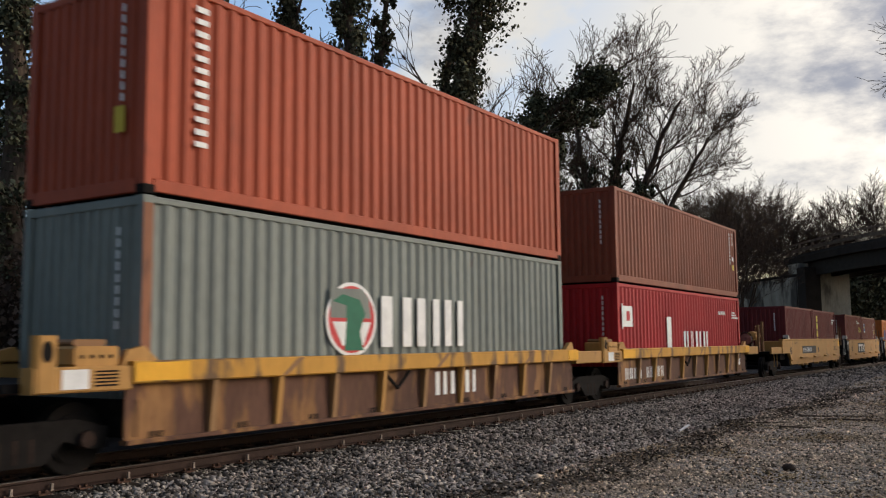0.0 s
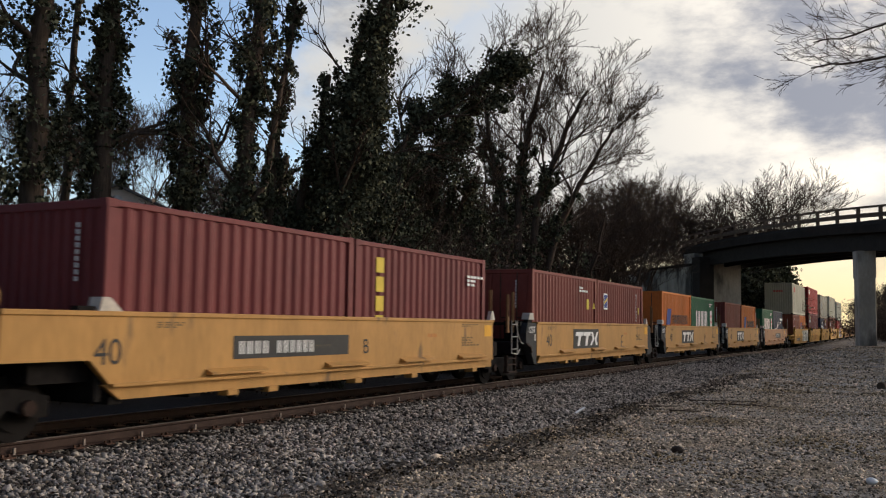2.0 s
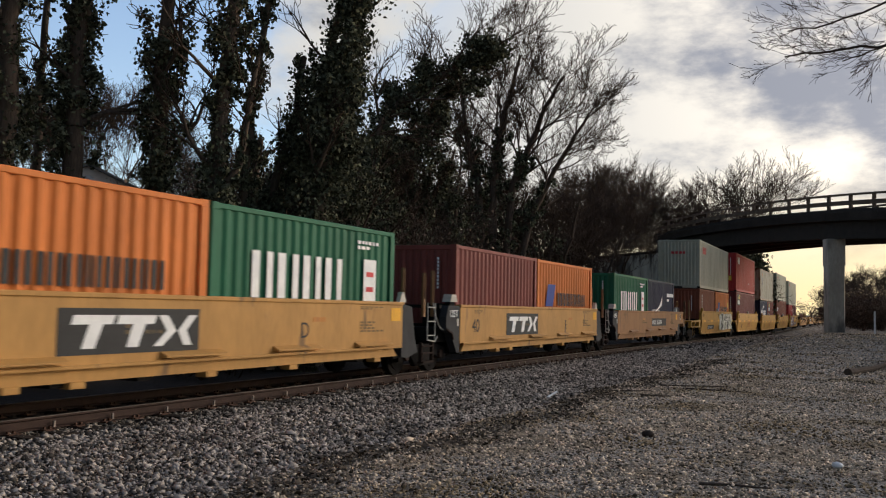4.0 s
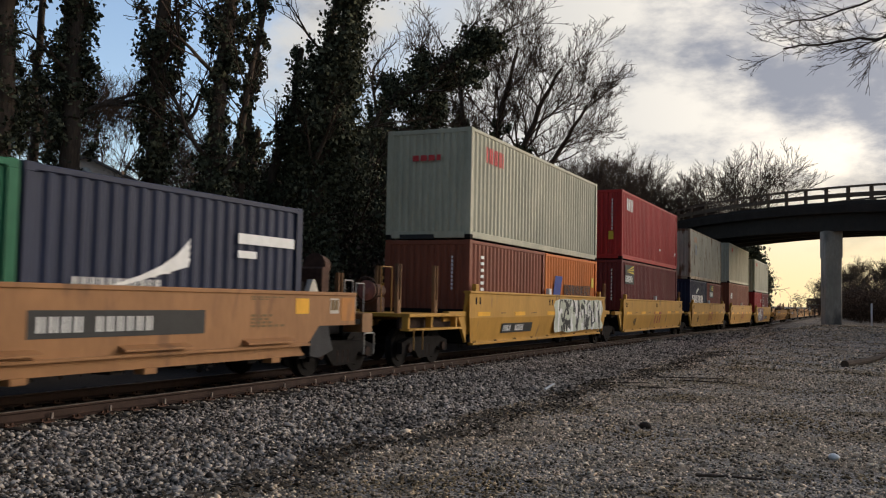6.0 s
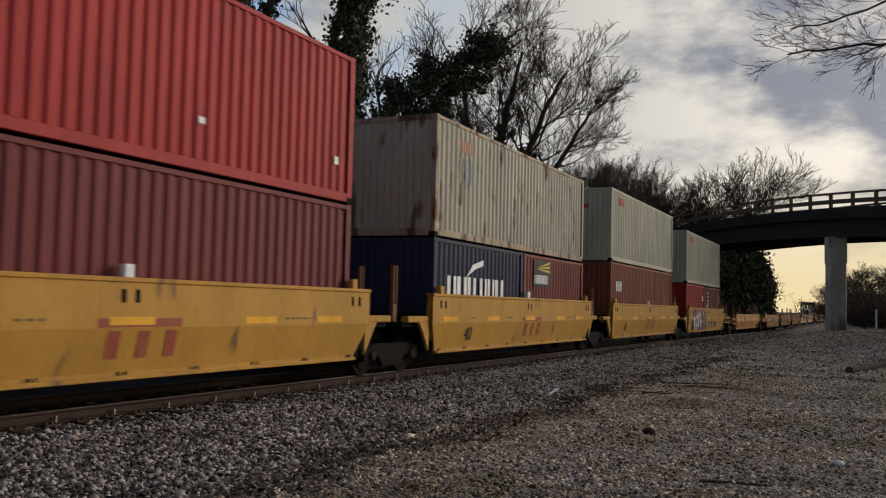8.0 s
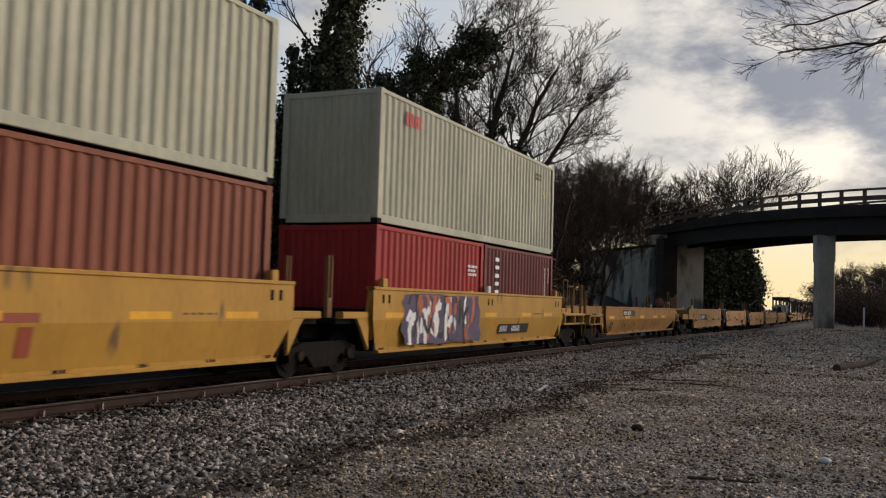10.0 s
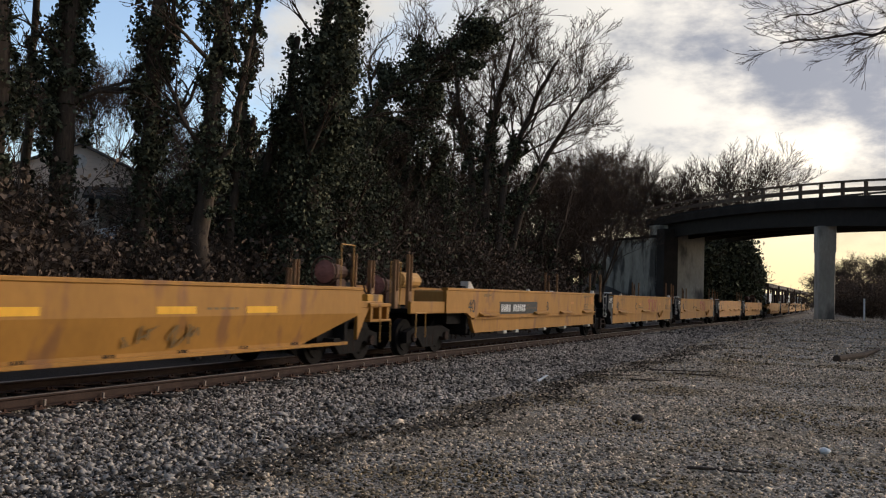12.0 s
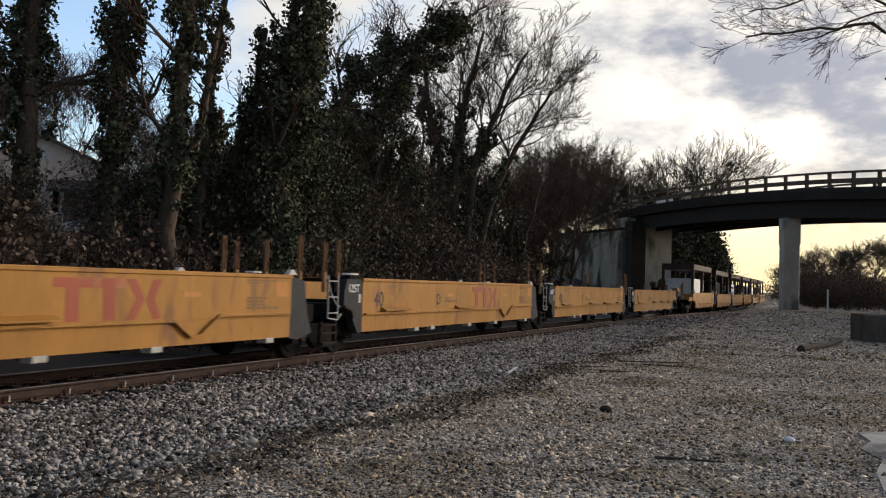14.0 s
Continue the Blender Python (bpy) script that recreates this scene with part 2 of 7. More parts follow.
def mesh_of(name, shape, mat, smooth=False):
    me = bpy.data.meshes.new(name)
    me.from_pydata(shape.v, [], shape.f)
    me.update()
    bm = bmesh.new()
    bm.from_mesh(me)
    bmesh.ops.recalc_face_normals(bm, faces=bm.faces)
    bm.to_mesh(me)
    bm.free()
    me.materials.append(mat)
    if smooth:
        me.shade_smooth()
    return me


def part(name, shape, mat, parent=None, label="", smooth=False):
    """One mesh object, as a thing or under a thing."""
    data = shape if isinstance(shape, bpy.types.Mesh) else mesh_of(name, shape, mat, smooth)
    ob = new(name, data)
    if parent:
        ob.parent = parent
    return tagged(ob, label)


def raw_mesh(name, verts, faces, mat):
    """A large mesh straight from number arrays, all faces with the same count of corners."""
    me = bpy.data.meshes.new(name)
    verts, faces = np.asarray(verts, "f4"), np.asarray(faces, "i4")
    n, k = faces.shape
    me.vertices.add(len(verts)); me.vertices.foreach_set("co", verts.ravel())
    me.loops.add(n * k); me.loops.foreach_set("vertex_index", faces.ravel())
    me.polygons.add(n); me.polygons.foreach_set("loop_start", np.arange(0, n * k, k, dtype="i4"))
    me.update(calc_edges=True)
    me.validate()
    me.materials.append(mat)
    return me


def thing(name, label, category, group="", at=None):
    ob = new(name)
    if at is not None:
        ob.matrix_world = at
    return tagged(ob, label, category, group)


def lettering(text, height, mat, name="marking"):
    """Flat letters in the built-in font, standing on the local y-z plane and facing +x."""
    cu = bpy.data.curves.new("letters", "FONT")
    cu.body, cu.size, cu.extrude = text, height * 1.4, 0.002
    tmp = new("letters", cu)
    dg = bpy.context.evaluated_depsgraph_get()
    me = bpy.data.meshes.new_from_object(tmp.evaluated_get(dg))
    bpy.data.objects.remove(tmp)
    me.transform(Matrix(((0, 0, 1, 0), (1, 0, 0, 0), (0, 1, 0, 0), (0, 0, 0, 1))))
    me.materials.clear()
    me.materials.append(mat)
    return me


# ---- lie of the land ----
TRACK_X, RAIL_TOP = -10.45, 0.26
SPEED = 17.17


def bend(s):
    """How far the track leans to the side and falls, at s metres along it."""
    q = min(abs(s), 90.0)
    return 3.4e-5 * q * q, -4.0e-5 * q * q


def track_pose(s, z=0.0):
    dx, dz = bend(s)
    return pose(TRACK_X + dx, s, RAIL_TOP + z + dz)


def smooth(a, b, x):
    t = min(1.0, max(0.0, (x - a) / (b - a)))
    return t * t * (3 - 2 * t)


def ground_z(x, y):
    """The ground: a flat gravel yard, the ballast bed, a wooded bank behind it and low land to the horizon."""
    far = smooth(60, 160, y)
    z = 0.0
    bed = smooth(-5.0, -6.4, x) * smooth(-15.4, -14.0, x)
    z -= 0.04 * bed
    bank = smooth(-14.8, -24.0, x)
    z += bank * (3.2 + 1.6 * smooth(-24, -60, x)) * (1 - 0.5 * smooth(90, 200, y))
    z += 0.62 * smooth(30, 66, y) * smooth(-7.5, -2.5, x) + 2.4 * smooth(5, 14, x) * smooth(20, 60, y)
    z += bend(y)[1] * (1 - smooth(-7, -3, x))
    return z + 0.05 * noise.noise((x * 0.25, y * 0.25, 0)) * (1 - bed) + 0.5 * bank * noise.noise((x * 0.12, y * 0.12, 3))

# ---- ground, ballast, track ----
def make_ground():
    xs = [-900, -500, -300, -180, -120, -80, -60, -48, -40] + [-36 + i * 1.0 for i in range(66)] + [32, 38, 46, 60, 90, 140, 220, 400, 700]
    ys = [-300, -120, -60, -30, -15] + [-8 + i * 1.0 for i in range(110)] + [104, 110, 118, 128, 140, 160, 200, 260, 360, 520, 800, 1500, 2500]
    verts = [(x, y, ground_z(x, y)) for y in ys for x in xs]
    n = len(xs)
    faces = [(j * n + i, j * n + i + 1, (j + 1) * n + i + 1, (j + 1) * n + i) for j in range(len(ys) - 1) for i in range(n - 1)]
    me = raw_mesh("ground", verts, faces, GROUNDMAT)
    me.shade_smooth()
    tagged(new("ground", me), "grey-brown gravel yard with dirt and leaf litter", "ground", kind="structure")


def ground_material():
    m = bpy.data.materials.new("gravel_and_dirt")
    m.use_nodes = True
    nt = m.node_tree
    N, Lk = nt.nodes, nt.links
    b = N["Principled BSDF"]
    b.inputs["Roughness"].default_value = 0.95
    tc = N.new("ShaderNodeTexCoord")
    def nz(s, d=6.0):
        n = N.new("ShaderNodeTexNoise"); n.inputs["Scale"].default_value = s; n.inputs["Detail"].default_value = d
        Lk.new(tc.outputs["Object"], n.inputs["Vector"]); return n.outputs[0]
    def ramp(src, a, b_):
        r = N.new("ShaderNodeMapRange"); r.interpolation_type = "SMOOTHSTEP"
        r.inputs[1].default_value, r.inputs[2].default_value = a, b_
        Lk.new(src, r.inputs[0]); return r.outputs[0]
    def mix(a, b_, f, blend="MIX"):
        mx = N.new("ShaderNodeMix"); mx.data_type = "RGBA"; mx.blend_type = blend
        for sock, v in ((mx.inputs[6], a), (mx.inputs[7], b_), (mx.inputs[0], f)):
            if isinstance(v, tuple): sock.default_value = (*v, 1)
            elif isinstance(v, float): sock.default_value = v
            else: Lk.new(v, sock)
        return mx.outputs[2]
    vor = N.new("ShaderNodeTexVoronoi"); vor.inputs["Scale"].default_value = 28.0
    Lk.new(tc.outputs["Object"], vor.inputs["Vector"])
    sepc = N.new("ShaderNodeSeparateColor"); Lk.new(vor.outputs["Color"], sepc.inputs[0])
    pebble = mix((0.21, 0.172, 0.132), (0.54, 0.455, 0.36), sepc.outputs[0])
    pebble = mix(pebble, (0.06, 0.05, 0.04), ramp(vor.outputs["Distance"], 0.42, 0.7))
    sep = N.new("ShaderNodeSeparateXYZ"); Lk.new(tc.outputs["Object"], sep.inputs[0])
    dirt = mix(pebble, (0.19, 0.135, 0.08), ramp(nz(0.55, 9.0), 0.45, 0.62))
    leaf = mix(dirt, (0.11, 0.085, 0.058), ramp(nz(1.3, 10.0), 0.54, 0.64))
    # the wooded bank is leaf litter
    w = N.new("ShaderNodeMapRange"); w.inputs[1].default_value, w.inputs[2].default_value = -14.3, -15.6
    Lk.new(sep.outputs[0], w.inputs[0])
    # oil and brake dust along the track, with the shade under the train painted in
    o1 = N.new("ShaderNodeMapRange"); o1.inputs[1].default_value, o1.inputs[2].default_value = -9.3, -10.2
    Lk.new(sep.outputs[0], o1.inputs[0])
    oily_shaded = mix(leaf, (0.035, 0.028, 0.023), o1.outputs[0])
    far = mix(oily_shaded, (0.06, 0.043, 0.03), w.outputs[0])
    Lk.new(far, b.inputs["Base Color"])
    bp = N.new("ShaderNodeBump"); bp.inputs["Strength"].default_value = 0.8; bp.inputs["Distance"].default_value = 0.03
    inv = N.new("ShaderNodeMath"); inv.operation = "SUBTRACT"; inv.inputs[0].default_value = 1.0
    Lk.new(vor.outputs["Distance"], inv.inputs[1]); Lk.new(inv.outputs[0], bp.inputs["Height"])
    Lk.new(bp.outputs[0], b.inputs["Normal"])
    return m


GROUNDMAT = ground_material()
make_ground()


def stones(name, count, xr, yr, size, mat, label, z_of, seed, power=1.0):
    """A scatter of angular stones, as one mesh."""
    rng = np.random.default_rng(seed)
    base = np.array([(1, 0, 0), (-1, 0, 0), (0, 1, 0), (0, -1, 0), (0, 0, 1), (0, 0, -1), (.62, .62, .5), (-.62, -.62, .5)], float)
    tri = np.array([(0, 2, 6), (2, 4, 6), (4, 0, 6), (4, 2, 1), (1, 3, 7), (3, 4, 7), (4, 1, 7), (4, 3, 0), (2, 0, 5), (0, 3, 5)])
    x = rng.uniform(*xr, count)
    y = yr[0] + (yr[1] - yr[0]) * rng.random(count) ** power
    z = np.array([z_of(a, b) for a, b in zip(x, y)])
    s = size * rng.lognormal(0, 0.33, count)
    v = base[None] * rng.uniform(0.45, 1.3, (count, 8, 3)) * s[:, None, None]
    v *= rng.uniform(0.6, 1.25, (count, 1, 3))
    ang = rng.uniform(0, math.tau, (count, 2))
    c, sn = np.cos(ang[:, :1]), np.sin(ang[:, :1])
    vx, vy = v[..., 0] * c - v[..., 1] * sn, v[..., 0] * sn + v[..., 1] * c
    tilt = (ang[:, 1:] - math.pi) * 0.25
    c2, s2 = np.cos(tilt), np.sin(tilt)
    vy, vz = vy * c2 - v[..., 2] * s2, vy * s2 + v[..., 2] * c2
    P = np.stack([vx + x[:, None], vy + y[:, None], vz * 0.8 + (z + s * 0.25)[:, None]], -1)
    F = tri[None] + (np.arange(count) * 8)[:, None, None]
    tagged(new(name, raw_mesh(name, P.reshape(-1, 3), F.reshape(-1, 3), mat)), label, "stones", kind="stuff")


def ballast_z(x, y):
    """Height of the ballast: level between the rails, sloping off to the yard."""
    return RAIL_TOP + bend(y)[1] - 0.205 - 0.09 * smooth(-9.4, -5.2, x) + 0.04 * math.exp(-((x + 7.6) / 0.9) ** 2)


stones("ballast", 100000, (-9.75, -5.0), (2.5, 46.0), 0.026, STONE, "grey crushed-stone track ballast", ballast_z, 5, 1.25)
stones("ballast", 9000, (-9.9, -6.0), (44.0, 95.0), 0.05, STONE, "grey crushed-stone track ballast", ballast_z, 6)
# darker stones between the rails: oil plus painted shade of the cars
stones("ballast", 14000, (-12.6, -9.75), (2.5, 44.0), 0.032, OILSHADESTONE, "ballast between the rails, darkened for oil and the train's shade", lambda x, y: RAIL_TOP + bend(y)[1] - 0.215, 8, 1.2)
stones("gravel", 70000, (-5.6, 3.2), (4.8, 28.0), 0.0175, PEBBLE, "brown-grey loose yard gravel", lambda x, y: ground_z(x, y), 7, 1.5)


stones("gravel", 16000, (-6.5, 5.0), (27.0, 68.0), 0.03, PEBBLE, "brown-grey loose yard gravel", lambda x, y: ground_z(x, y), 9, 1.3)


def make_litter():
    """A dark line of leaf mould and grit where the ballast meets the yard."""
    rng = np.random.default_rng(17)
    n = 9000
    y = 3 + 34 * rng.random(n) ** 1.3
    mid = -5.1 + 0.35 * np.sin(y * 0.55) * np.exp(-y / 30) + 0.2 * np.sin(y * 1.7 + 1)
    x = mid + rng.normal(0, 0.28, n) * (0.7 + 0.5 * np.sin(y * 2.3) ** 2)
    C = np.stack([x, y, np.array([ground_z(a, b) for a, b in zip(x, y)]) + rng.uniform(0.0, 0.035, n)], 1)
    u = rng.normal(size=(n, 3)) * np.array([1, 1, 0.3]); u /= np.linalg.norm(u, axis=1)[:, None]
    v = np.cross(u, np.array([0, 0, 1.0]) + rng.normal(size=(n, 3)) * 0.3); v /= np.linalg.norm(v, axis=1)[:, None]
    s = rng.uniform(0.02, 0.055, n)[:, None]
    V = np.stack([C - u * s, C + v * s * 0.6, C + u * s, C - v * s * 0.6], 1).reshape(-1, 3)
    F = (np.arange(n) * 4)[:, None] + np.arange(4)[None]
    tagged(new("leaf_litter", raw_mesh("leaf_litter", V, F, BRUSH_DARK)), "dark leaf mould along the foot of the ballast", "leaf litter", kind="stuff")


BRUSH_DARK = material("dark_leaf_mould", (0.085, 0.066, 0.047), 0.95, 0, 0.3, 2.0, 0.0, per_island=0.5)
make_litter()


def make_track():
    track = thing("railway_track", "rusty single railway track on wooden ties", "railway track")
    tagged(track, kind="structure")
    prof = [(-0.075, 0), (0.075, 0), (0.075, 0.012), (0.012, 0.03), (0.01, 0.115), (0.036, 0.132), (0.036, 0.152), (-0.036, 0.152), (-0.036, 0.132), (-0.01, 0.115), (-0.012, 0.03), (-0.075, 0.012)]
    ys = [-14, 0, 10, 20, 30, 40, 50, 60, 70, 80, 90, 140, 200, 300, 420]
    for side in (-1, 1):
        sh, top = Shape(), Shape()
        for a, b in zip(ys[:-1], ys[1:]):
            n = len(prof)
            vs = []
            tv = []
            for y in (a, b):
                dx, dz = bend(y)
                vs += [(TRACK_X + dx + side * 0.7535 + u, y, RAIL_TOP + dz - 0.16 + w) for u, w in prof]
                tv += [(TRACK_X + dx + side * 0.7535 + u, y, RAIL_TOP + dz + w) for u, w in ((-0.034, -0.0075), (-0.028, 0), (0.028, 0), (0.034, -0.0075))]
            sh.add(vs, [(i, (i + 1) % n, n + (i + 1) % n, n + i) for i in range(n)])
            top.add(tv, [(0, 1, 5, 4), (1, 2, 6, 5), (2, 3, 7, 6)])
        rail = part("rail", sh, RAILSIDE, track)
        part("rail_head", top, RAILTOP, rail, "rail head worn bright")
    tie = mesh_of("tie", Shape().box(-1.3, 1.3, -0.115, 0.115, -0.17, 0, 0.012), WOODTIE)
    anchor = mesh_of("rail_anchor", Shape().box(0.0, 0.03, -0.02, 0.02, 0.0, 0.075, 0.006).box(-0.03, 0.03, -0.028, 0.028, -0.012, 0.0), RAILTOP)
    plate = mesh_of("tie_plate", Shape().box(-0.18, 0.18, -0.09, 0.09, 0, 0.018).box(0.09, 0.12, -0.06, -0.03, 0.018, 0.05).box(0.09, 0.12, 0.03, 0.06, 0.018, 0.05), RUSTY)
    rng = random.Random(4)
    y = -6.0
    k = 0
    while y < 92:
        dx, dz = bend(y)
        ob = part("tie", tie, None, track)
        ob.matrix_world = pose(TRACK_X + dx + rng.uniform(-.04, .04), y, RAIL_TOP + dz - 0.175, 0, rng.uniform(-.4, .4), rng.uniform(-1, 1))
        if y < 45:
            for side in (-1, 1):
                pl = part("tie_plate", plate, None, track)
                pl.matrix_world = pose(TRACK_X + dx + side * 0.7535, y, RAIL_TOP + dz - 0.176)
            if k % 2 == 0 or rng.random() < 0.2:
                an = part("rail_anchor", anchor, None, track)
                an.matrix_world = pose(TRACK_X + dx + 0.7535 + 0.045, y + 0.15, RAIL_TOP + dz - 0.145)
        y += 0.53 + rng.uniform(-.03, .03)
        k += 1


make_track()

# ---- the train ----
MOVING = []          # (thing, metres along the track at 0 s, height over the rail)
FLOOR = 0.49         # container floor over the rail, in a well


def corrugated(length, z0, z1, x, depth, pitch=0.278, margin=0.16):
    """A trapezoid-ribbed steel panel along y, whose crests lie at x; x - depth is the trough. It has a flat back."""
    n = max(2, round((length - 2 * margin) / pitch))
    p = (length - 2 * margin) / n
    prof = [(0.0, x - depth), (margin, x - depth)]
    for i in range(n):
        a = margin + i * p
        prof += [(a + 0.13 * p, x - depth), (a + 0.37 * p, x), (a + 0.63 * p, x), (a + 0.87 * p, x - depth)]
    prof += [(length - margin, x - depth), (length, x - depth)]
    s = Shape()
    back = x - depth - math.copysign(0.02, x)
    m = len(prof)
    vs = [(u, y, z) for z in (z0, z1) for y, u in prof]
    s.add(vs, [(i, i + 1, m + i + 1, m + i) for i in range(m - 1)])
    s.add([(back, 0, z0), (back, length, z0), (back, length, z1), (back, 0, z1)], [(0, 1, 2, 3)])
    return s


def rib_end(width, z0, z1, y, out):
    """A ribbed end wall across x at y, bulging by 'out'."""
    n = 10
    p = (width - 0.2) / n
    prof = [(-width / 2, y)]
    for i in range(n):
        a = -width / 2 + 0.1 + i * p
        prof += [(a + 0.1 * p, y), (a + 0.3 * p, y + out), (a + 0.7 * p, y + out), (a + 0.9 * p, y)]
    prof += [(width / 2, y)]
    s = Shape()
    m = len(prof)
    s.add([(u, v, z) for z in (z0, z1) for u, v in prof], [(i, i + 1, m + i + 1, m + i) for i in range(m - 1)])
    return s


def slab(parent, mat, y0, y1, z0, z1, x=1.2235, name="marking", label=""):
    return part(name, Shape().box(x, x + 0.004, y0, y1, z0, z1), mat, parent, label)


def word(parent, mat, y, z, widths, height, gap=0.25, x=1.2235, label="painted lettering reduced to plain blocks"):
    """Painted lettering as plain blocks, one a letter."""
    s = Shape()
    for w in widths:
        if w > 0:
            a, t = w * height, 0.36 * w * height
            s.box(x, x + 0.004, y, y + t, z, z + height)
            s.box(x, x + 0.004, y + a - t * 0.8, y + a, z, z + height)
        y += (abs(w) + gap) * height
    return tagged(part("lettering", s, mat, parent, label), kind="stuff")


def small_print(parent, mat, y, z, rows, x=1.2235, h=0.08, seed=1):
    rng = random.Random(seed)
    s = Shape()
    h *= 0.65
    for r in range(rows):
        u = y
        for k in range(rng.randint(3, 6)):
            w = rng.uniform(0.05, 0.16)
            s.box(x, x + 0.004, u, u + w, z - r * h * 1.6, z - r * h * 1.6 + h)
            u += w + 0.05
    return tagged(part("small_print", s, mat, parent), kind="stuff")


def column_code(parent, mat, y, z0, z1, x=1.2235, on_end=False, n=9):
    s = Shape()
    step = (z1 - z0) / n
    for i in range(n):
        z = z0 + i * step
        if on_end:
            s.box(y, y + 0.05, -0.036, -0.032, z, z + step * 0.7)
        else:
            s.box(x, x + 0.004, y, y + 0.05, z, z + step * 0.7)
    return tagged(part("code_column", s, mat, parent, "white code in a column"), kind="stuff")


def container(kind_label, mat, length, height, s, level, doors=False, edge=None, pitch=0.278):
    """A steel shipping container; its near lower end stands at s along the train, on the level given."""
    frame_mat = edge or mat
    c = thing("shipping_container", kind_label, "container", "containers on the train")
    w = 1.219
    for sx in (1, -1):
        part("side_panel", corrugated(length - 0.24, 0.20, height - 0.10, sx * (w - 0.012), sx * 0.04, pitch), mat, c).location = (0, 0.12, 0)
        part("bottom_rail", Shape().box(sx * (w - 0.07), sx * (w - 0.004), 0.16, length - 0.16, 0.03, 0.20, 0.01), frame_mat, c)
        part("top_rail", Shape().box(sx * (w - 0.06), sx * (w - 0.004), 0.16, length - 0.16, height - 0.10, height - 0.01, 0.012), frame_mat, c)
        for y in (0, length):
            e = 1 if y == 0 else -1
            part("corner_post", Shape().box(sx * (w - 0.14), sx * (w - 0.002), y + e * 0.004, y + e * 0.15, 0.118, height - 0.118, 0.012), frame_mat, c)
            for z in (0, height - 0.118):
                k = Shape().box(sx * (w - 0.162), sx * w, y, y + e * 0.178, z, z + 0.118, 0.006)
                k.box(sx * w, sx * (w + 0.002), y + e * 0.06, y + e * 0.12, z + 0.03, z + 0.09)
                part("corner_casting", k, frame_mat if z else IRON, c)
    part("roof", Shape().box(-w + 0.05, w - 0.05, 0.1, length - 0.1, height - 0.05, height - 0.015), mat, c)
    part("underframe", Shape().box(-w + 0.07, w - 0.07, 0.12, length - 0.12, 0.06, 0.19), IRON, c)
    for y, out in ((0.05, -0.035), (length - 0.05, 0.035)):
        part("end_panel", rib_end(2 * w - 0.27, 0.2, height - 0.12, y, out), mat, c)
        part("end_sill", Shape().box(-w + 0.16, w - 0.16, y - 0.045, y + 0.045, 0.02, 0.2, 0.01), frame_mat, c)
        part("end_header", Shape().box(-w + 0.16, w - 0.16, y - 0.045, y + 0.045, height - 0.13, height - 0.01, 0.01), frame_mat, c)
    if doors:
        for x in (-0.55, 0.55):
            d = part("door", Shape().box(x - 0.52, x + 0.52, -0.01, 0.0, 0.22, height - 0.15), mat, c)
            for k in (-0.28, 0.22):
                part("lock_bar", Shape().rod((x + k, -0.03, 0.1), (x + k, -0.03, height - 0.1), 0.018), RUSTY, d)
                part("lock_handle", Shape().box(x + k, x + k + 0.3, -0.05, -0.03, 1.2, 1.24), RUSTY, d)
    MOVING.append((c, s, level))
    return c


WHEEL = None


def bogie(car, y, name="bogie"):
    """A two-axle truck under a car: side frames, springs, wheels and axles."""
    global WHEEL
    fr = part(name, Shape().box(-0.9, 0.9, y - 0.2, y + 0.2, 0.38, 0.62, 0.03), IRON, car)
    if WHEEL is None:
        sh = Shape()
        for x0, x1, r in ((0.69, 0.715, 0.445), (0.715, 0.83, 0.42), (0.83, 0.86, 0.30), (0.86, 0.93, 0.10)):
            sh.rod((x0, 0, 0), (x1, 0, 0), r, n=28)
        WHEEL = mesh_of("wheel", sh, IRON)
    for sx in (1, -1):
        side = [(y - 1.2, 0.30), (y - 1.2, 0.55), (y - 0.75, 0.66), (y + 0.75, 0.66), (y + 1.2, 0.55), (y + 1.2, 0.30), (y + 0.95, 0.30), (y + 0.62, 0.42), (y + 0.36, 0.18), (y - 0.36, 0.18), (y - 0.62, 0.42), (y - 0.95, 0.30)]
        part("side_frame", Shape().prism(side, "x", sx * 0.93, sx * 1.06), IRON, fr)
        for k in range(3):
            part("spring", Shape().rod((sx * 1.0, y - 0.2 + 0.2 * k, 0.22), (sx * 1.0, y - 0.2 + 0.2 * k, 0.48), 0.07), DARKRUST, fr)
        for a in (-0.89, 0.89):
            wh = part("wheel", WHEEL, None, fr)
            wh.matrix_basis = pose(0, y + a, 0.42, 0, 0, 0 if sx > 0 else 180)
            part("bearing_cap", Shape().rod((sx * 0.95, y + a, 0.42), (sx * 1.12, y + a, 0.42), 0.12, 0.10), DARKRUST, fr)
    for a in (-0.89, 0.89):
        part("axle", Shape().rod((-0.7, y + a, 0.42), (0.7, y + a, 0.42), 0.09), IRON, fr)
    return fr


def ladder(car, x, y, z0, z1, mat):
    s = Shape()
    for d in (0, 0.4):
        s.rod((x, y + d, z0), (x, y + d, z1), 0.016, n=6)
    k = z0 + 0.1
    while k < z1:
        s.rod((x, y, k), (x, y + 0.4, k), 0.014, n=6)
        k += 0.32
    return part("ladder", s, mat, car)


def grab(car, x, y, z, w, h, mat):
    s = Shape().rod((x, y, z), (x, y, z + h), 0.014, n=6).rod((x, y, z + h), (x, y + w, z + h), 0.014, n=6).rod((x, y + w, z + h), (x, y + w, z), 0.014, n=6)
    return part("grab_iron", s, mat, car)


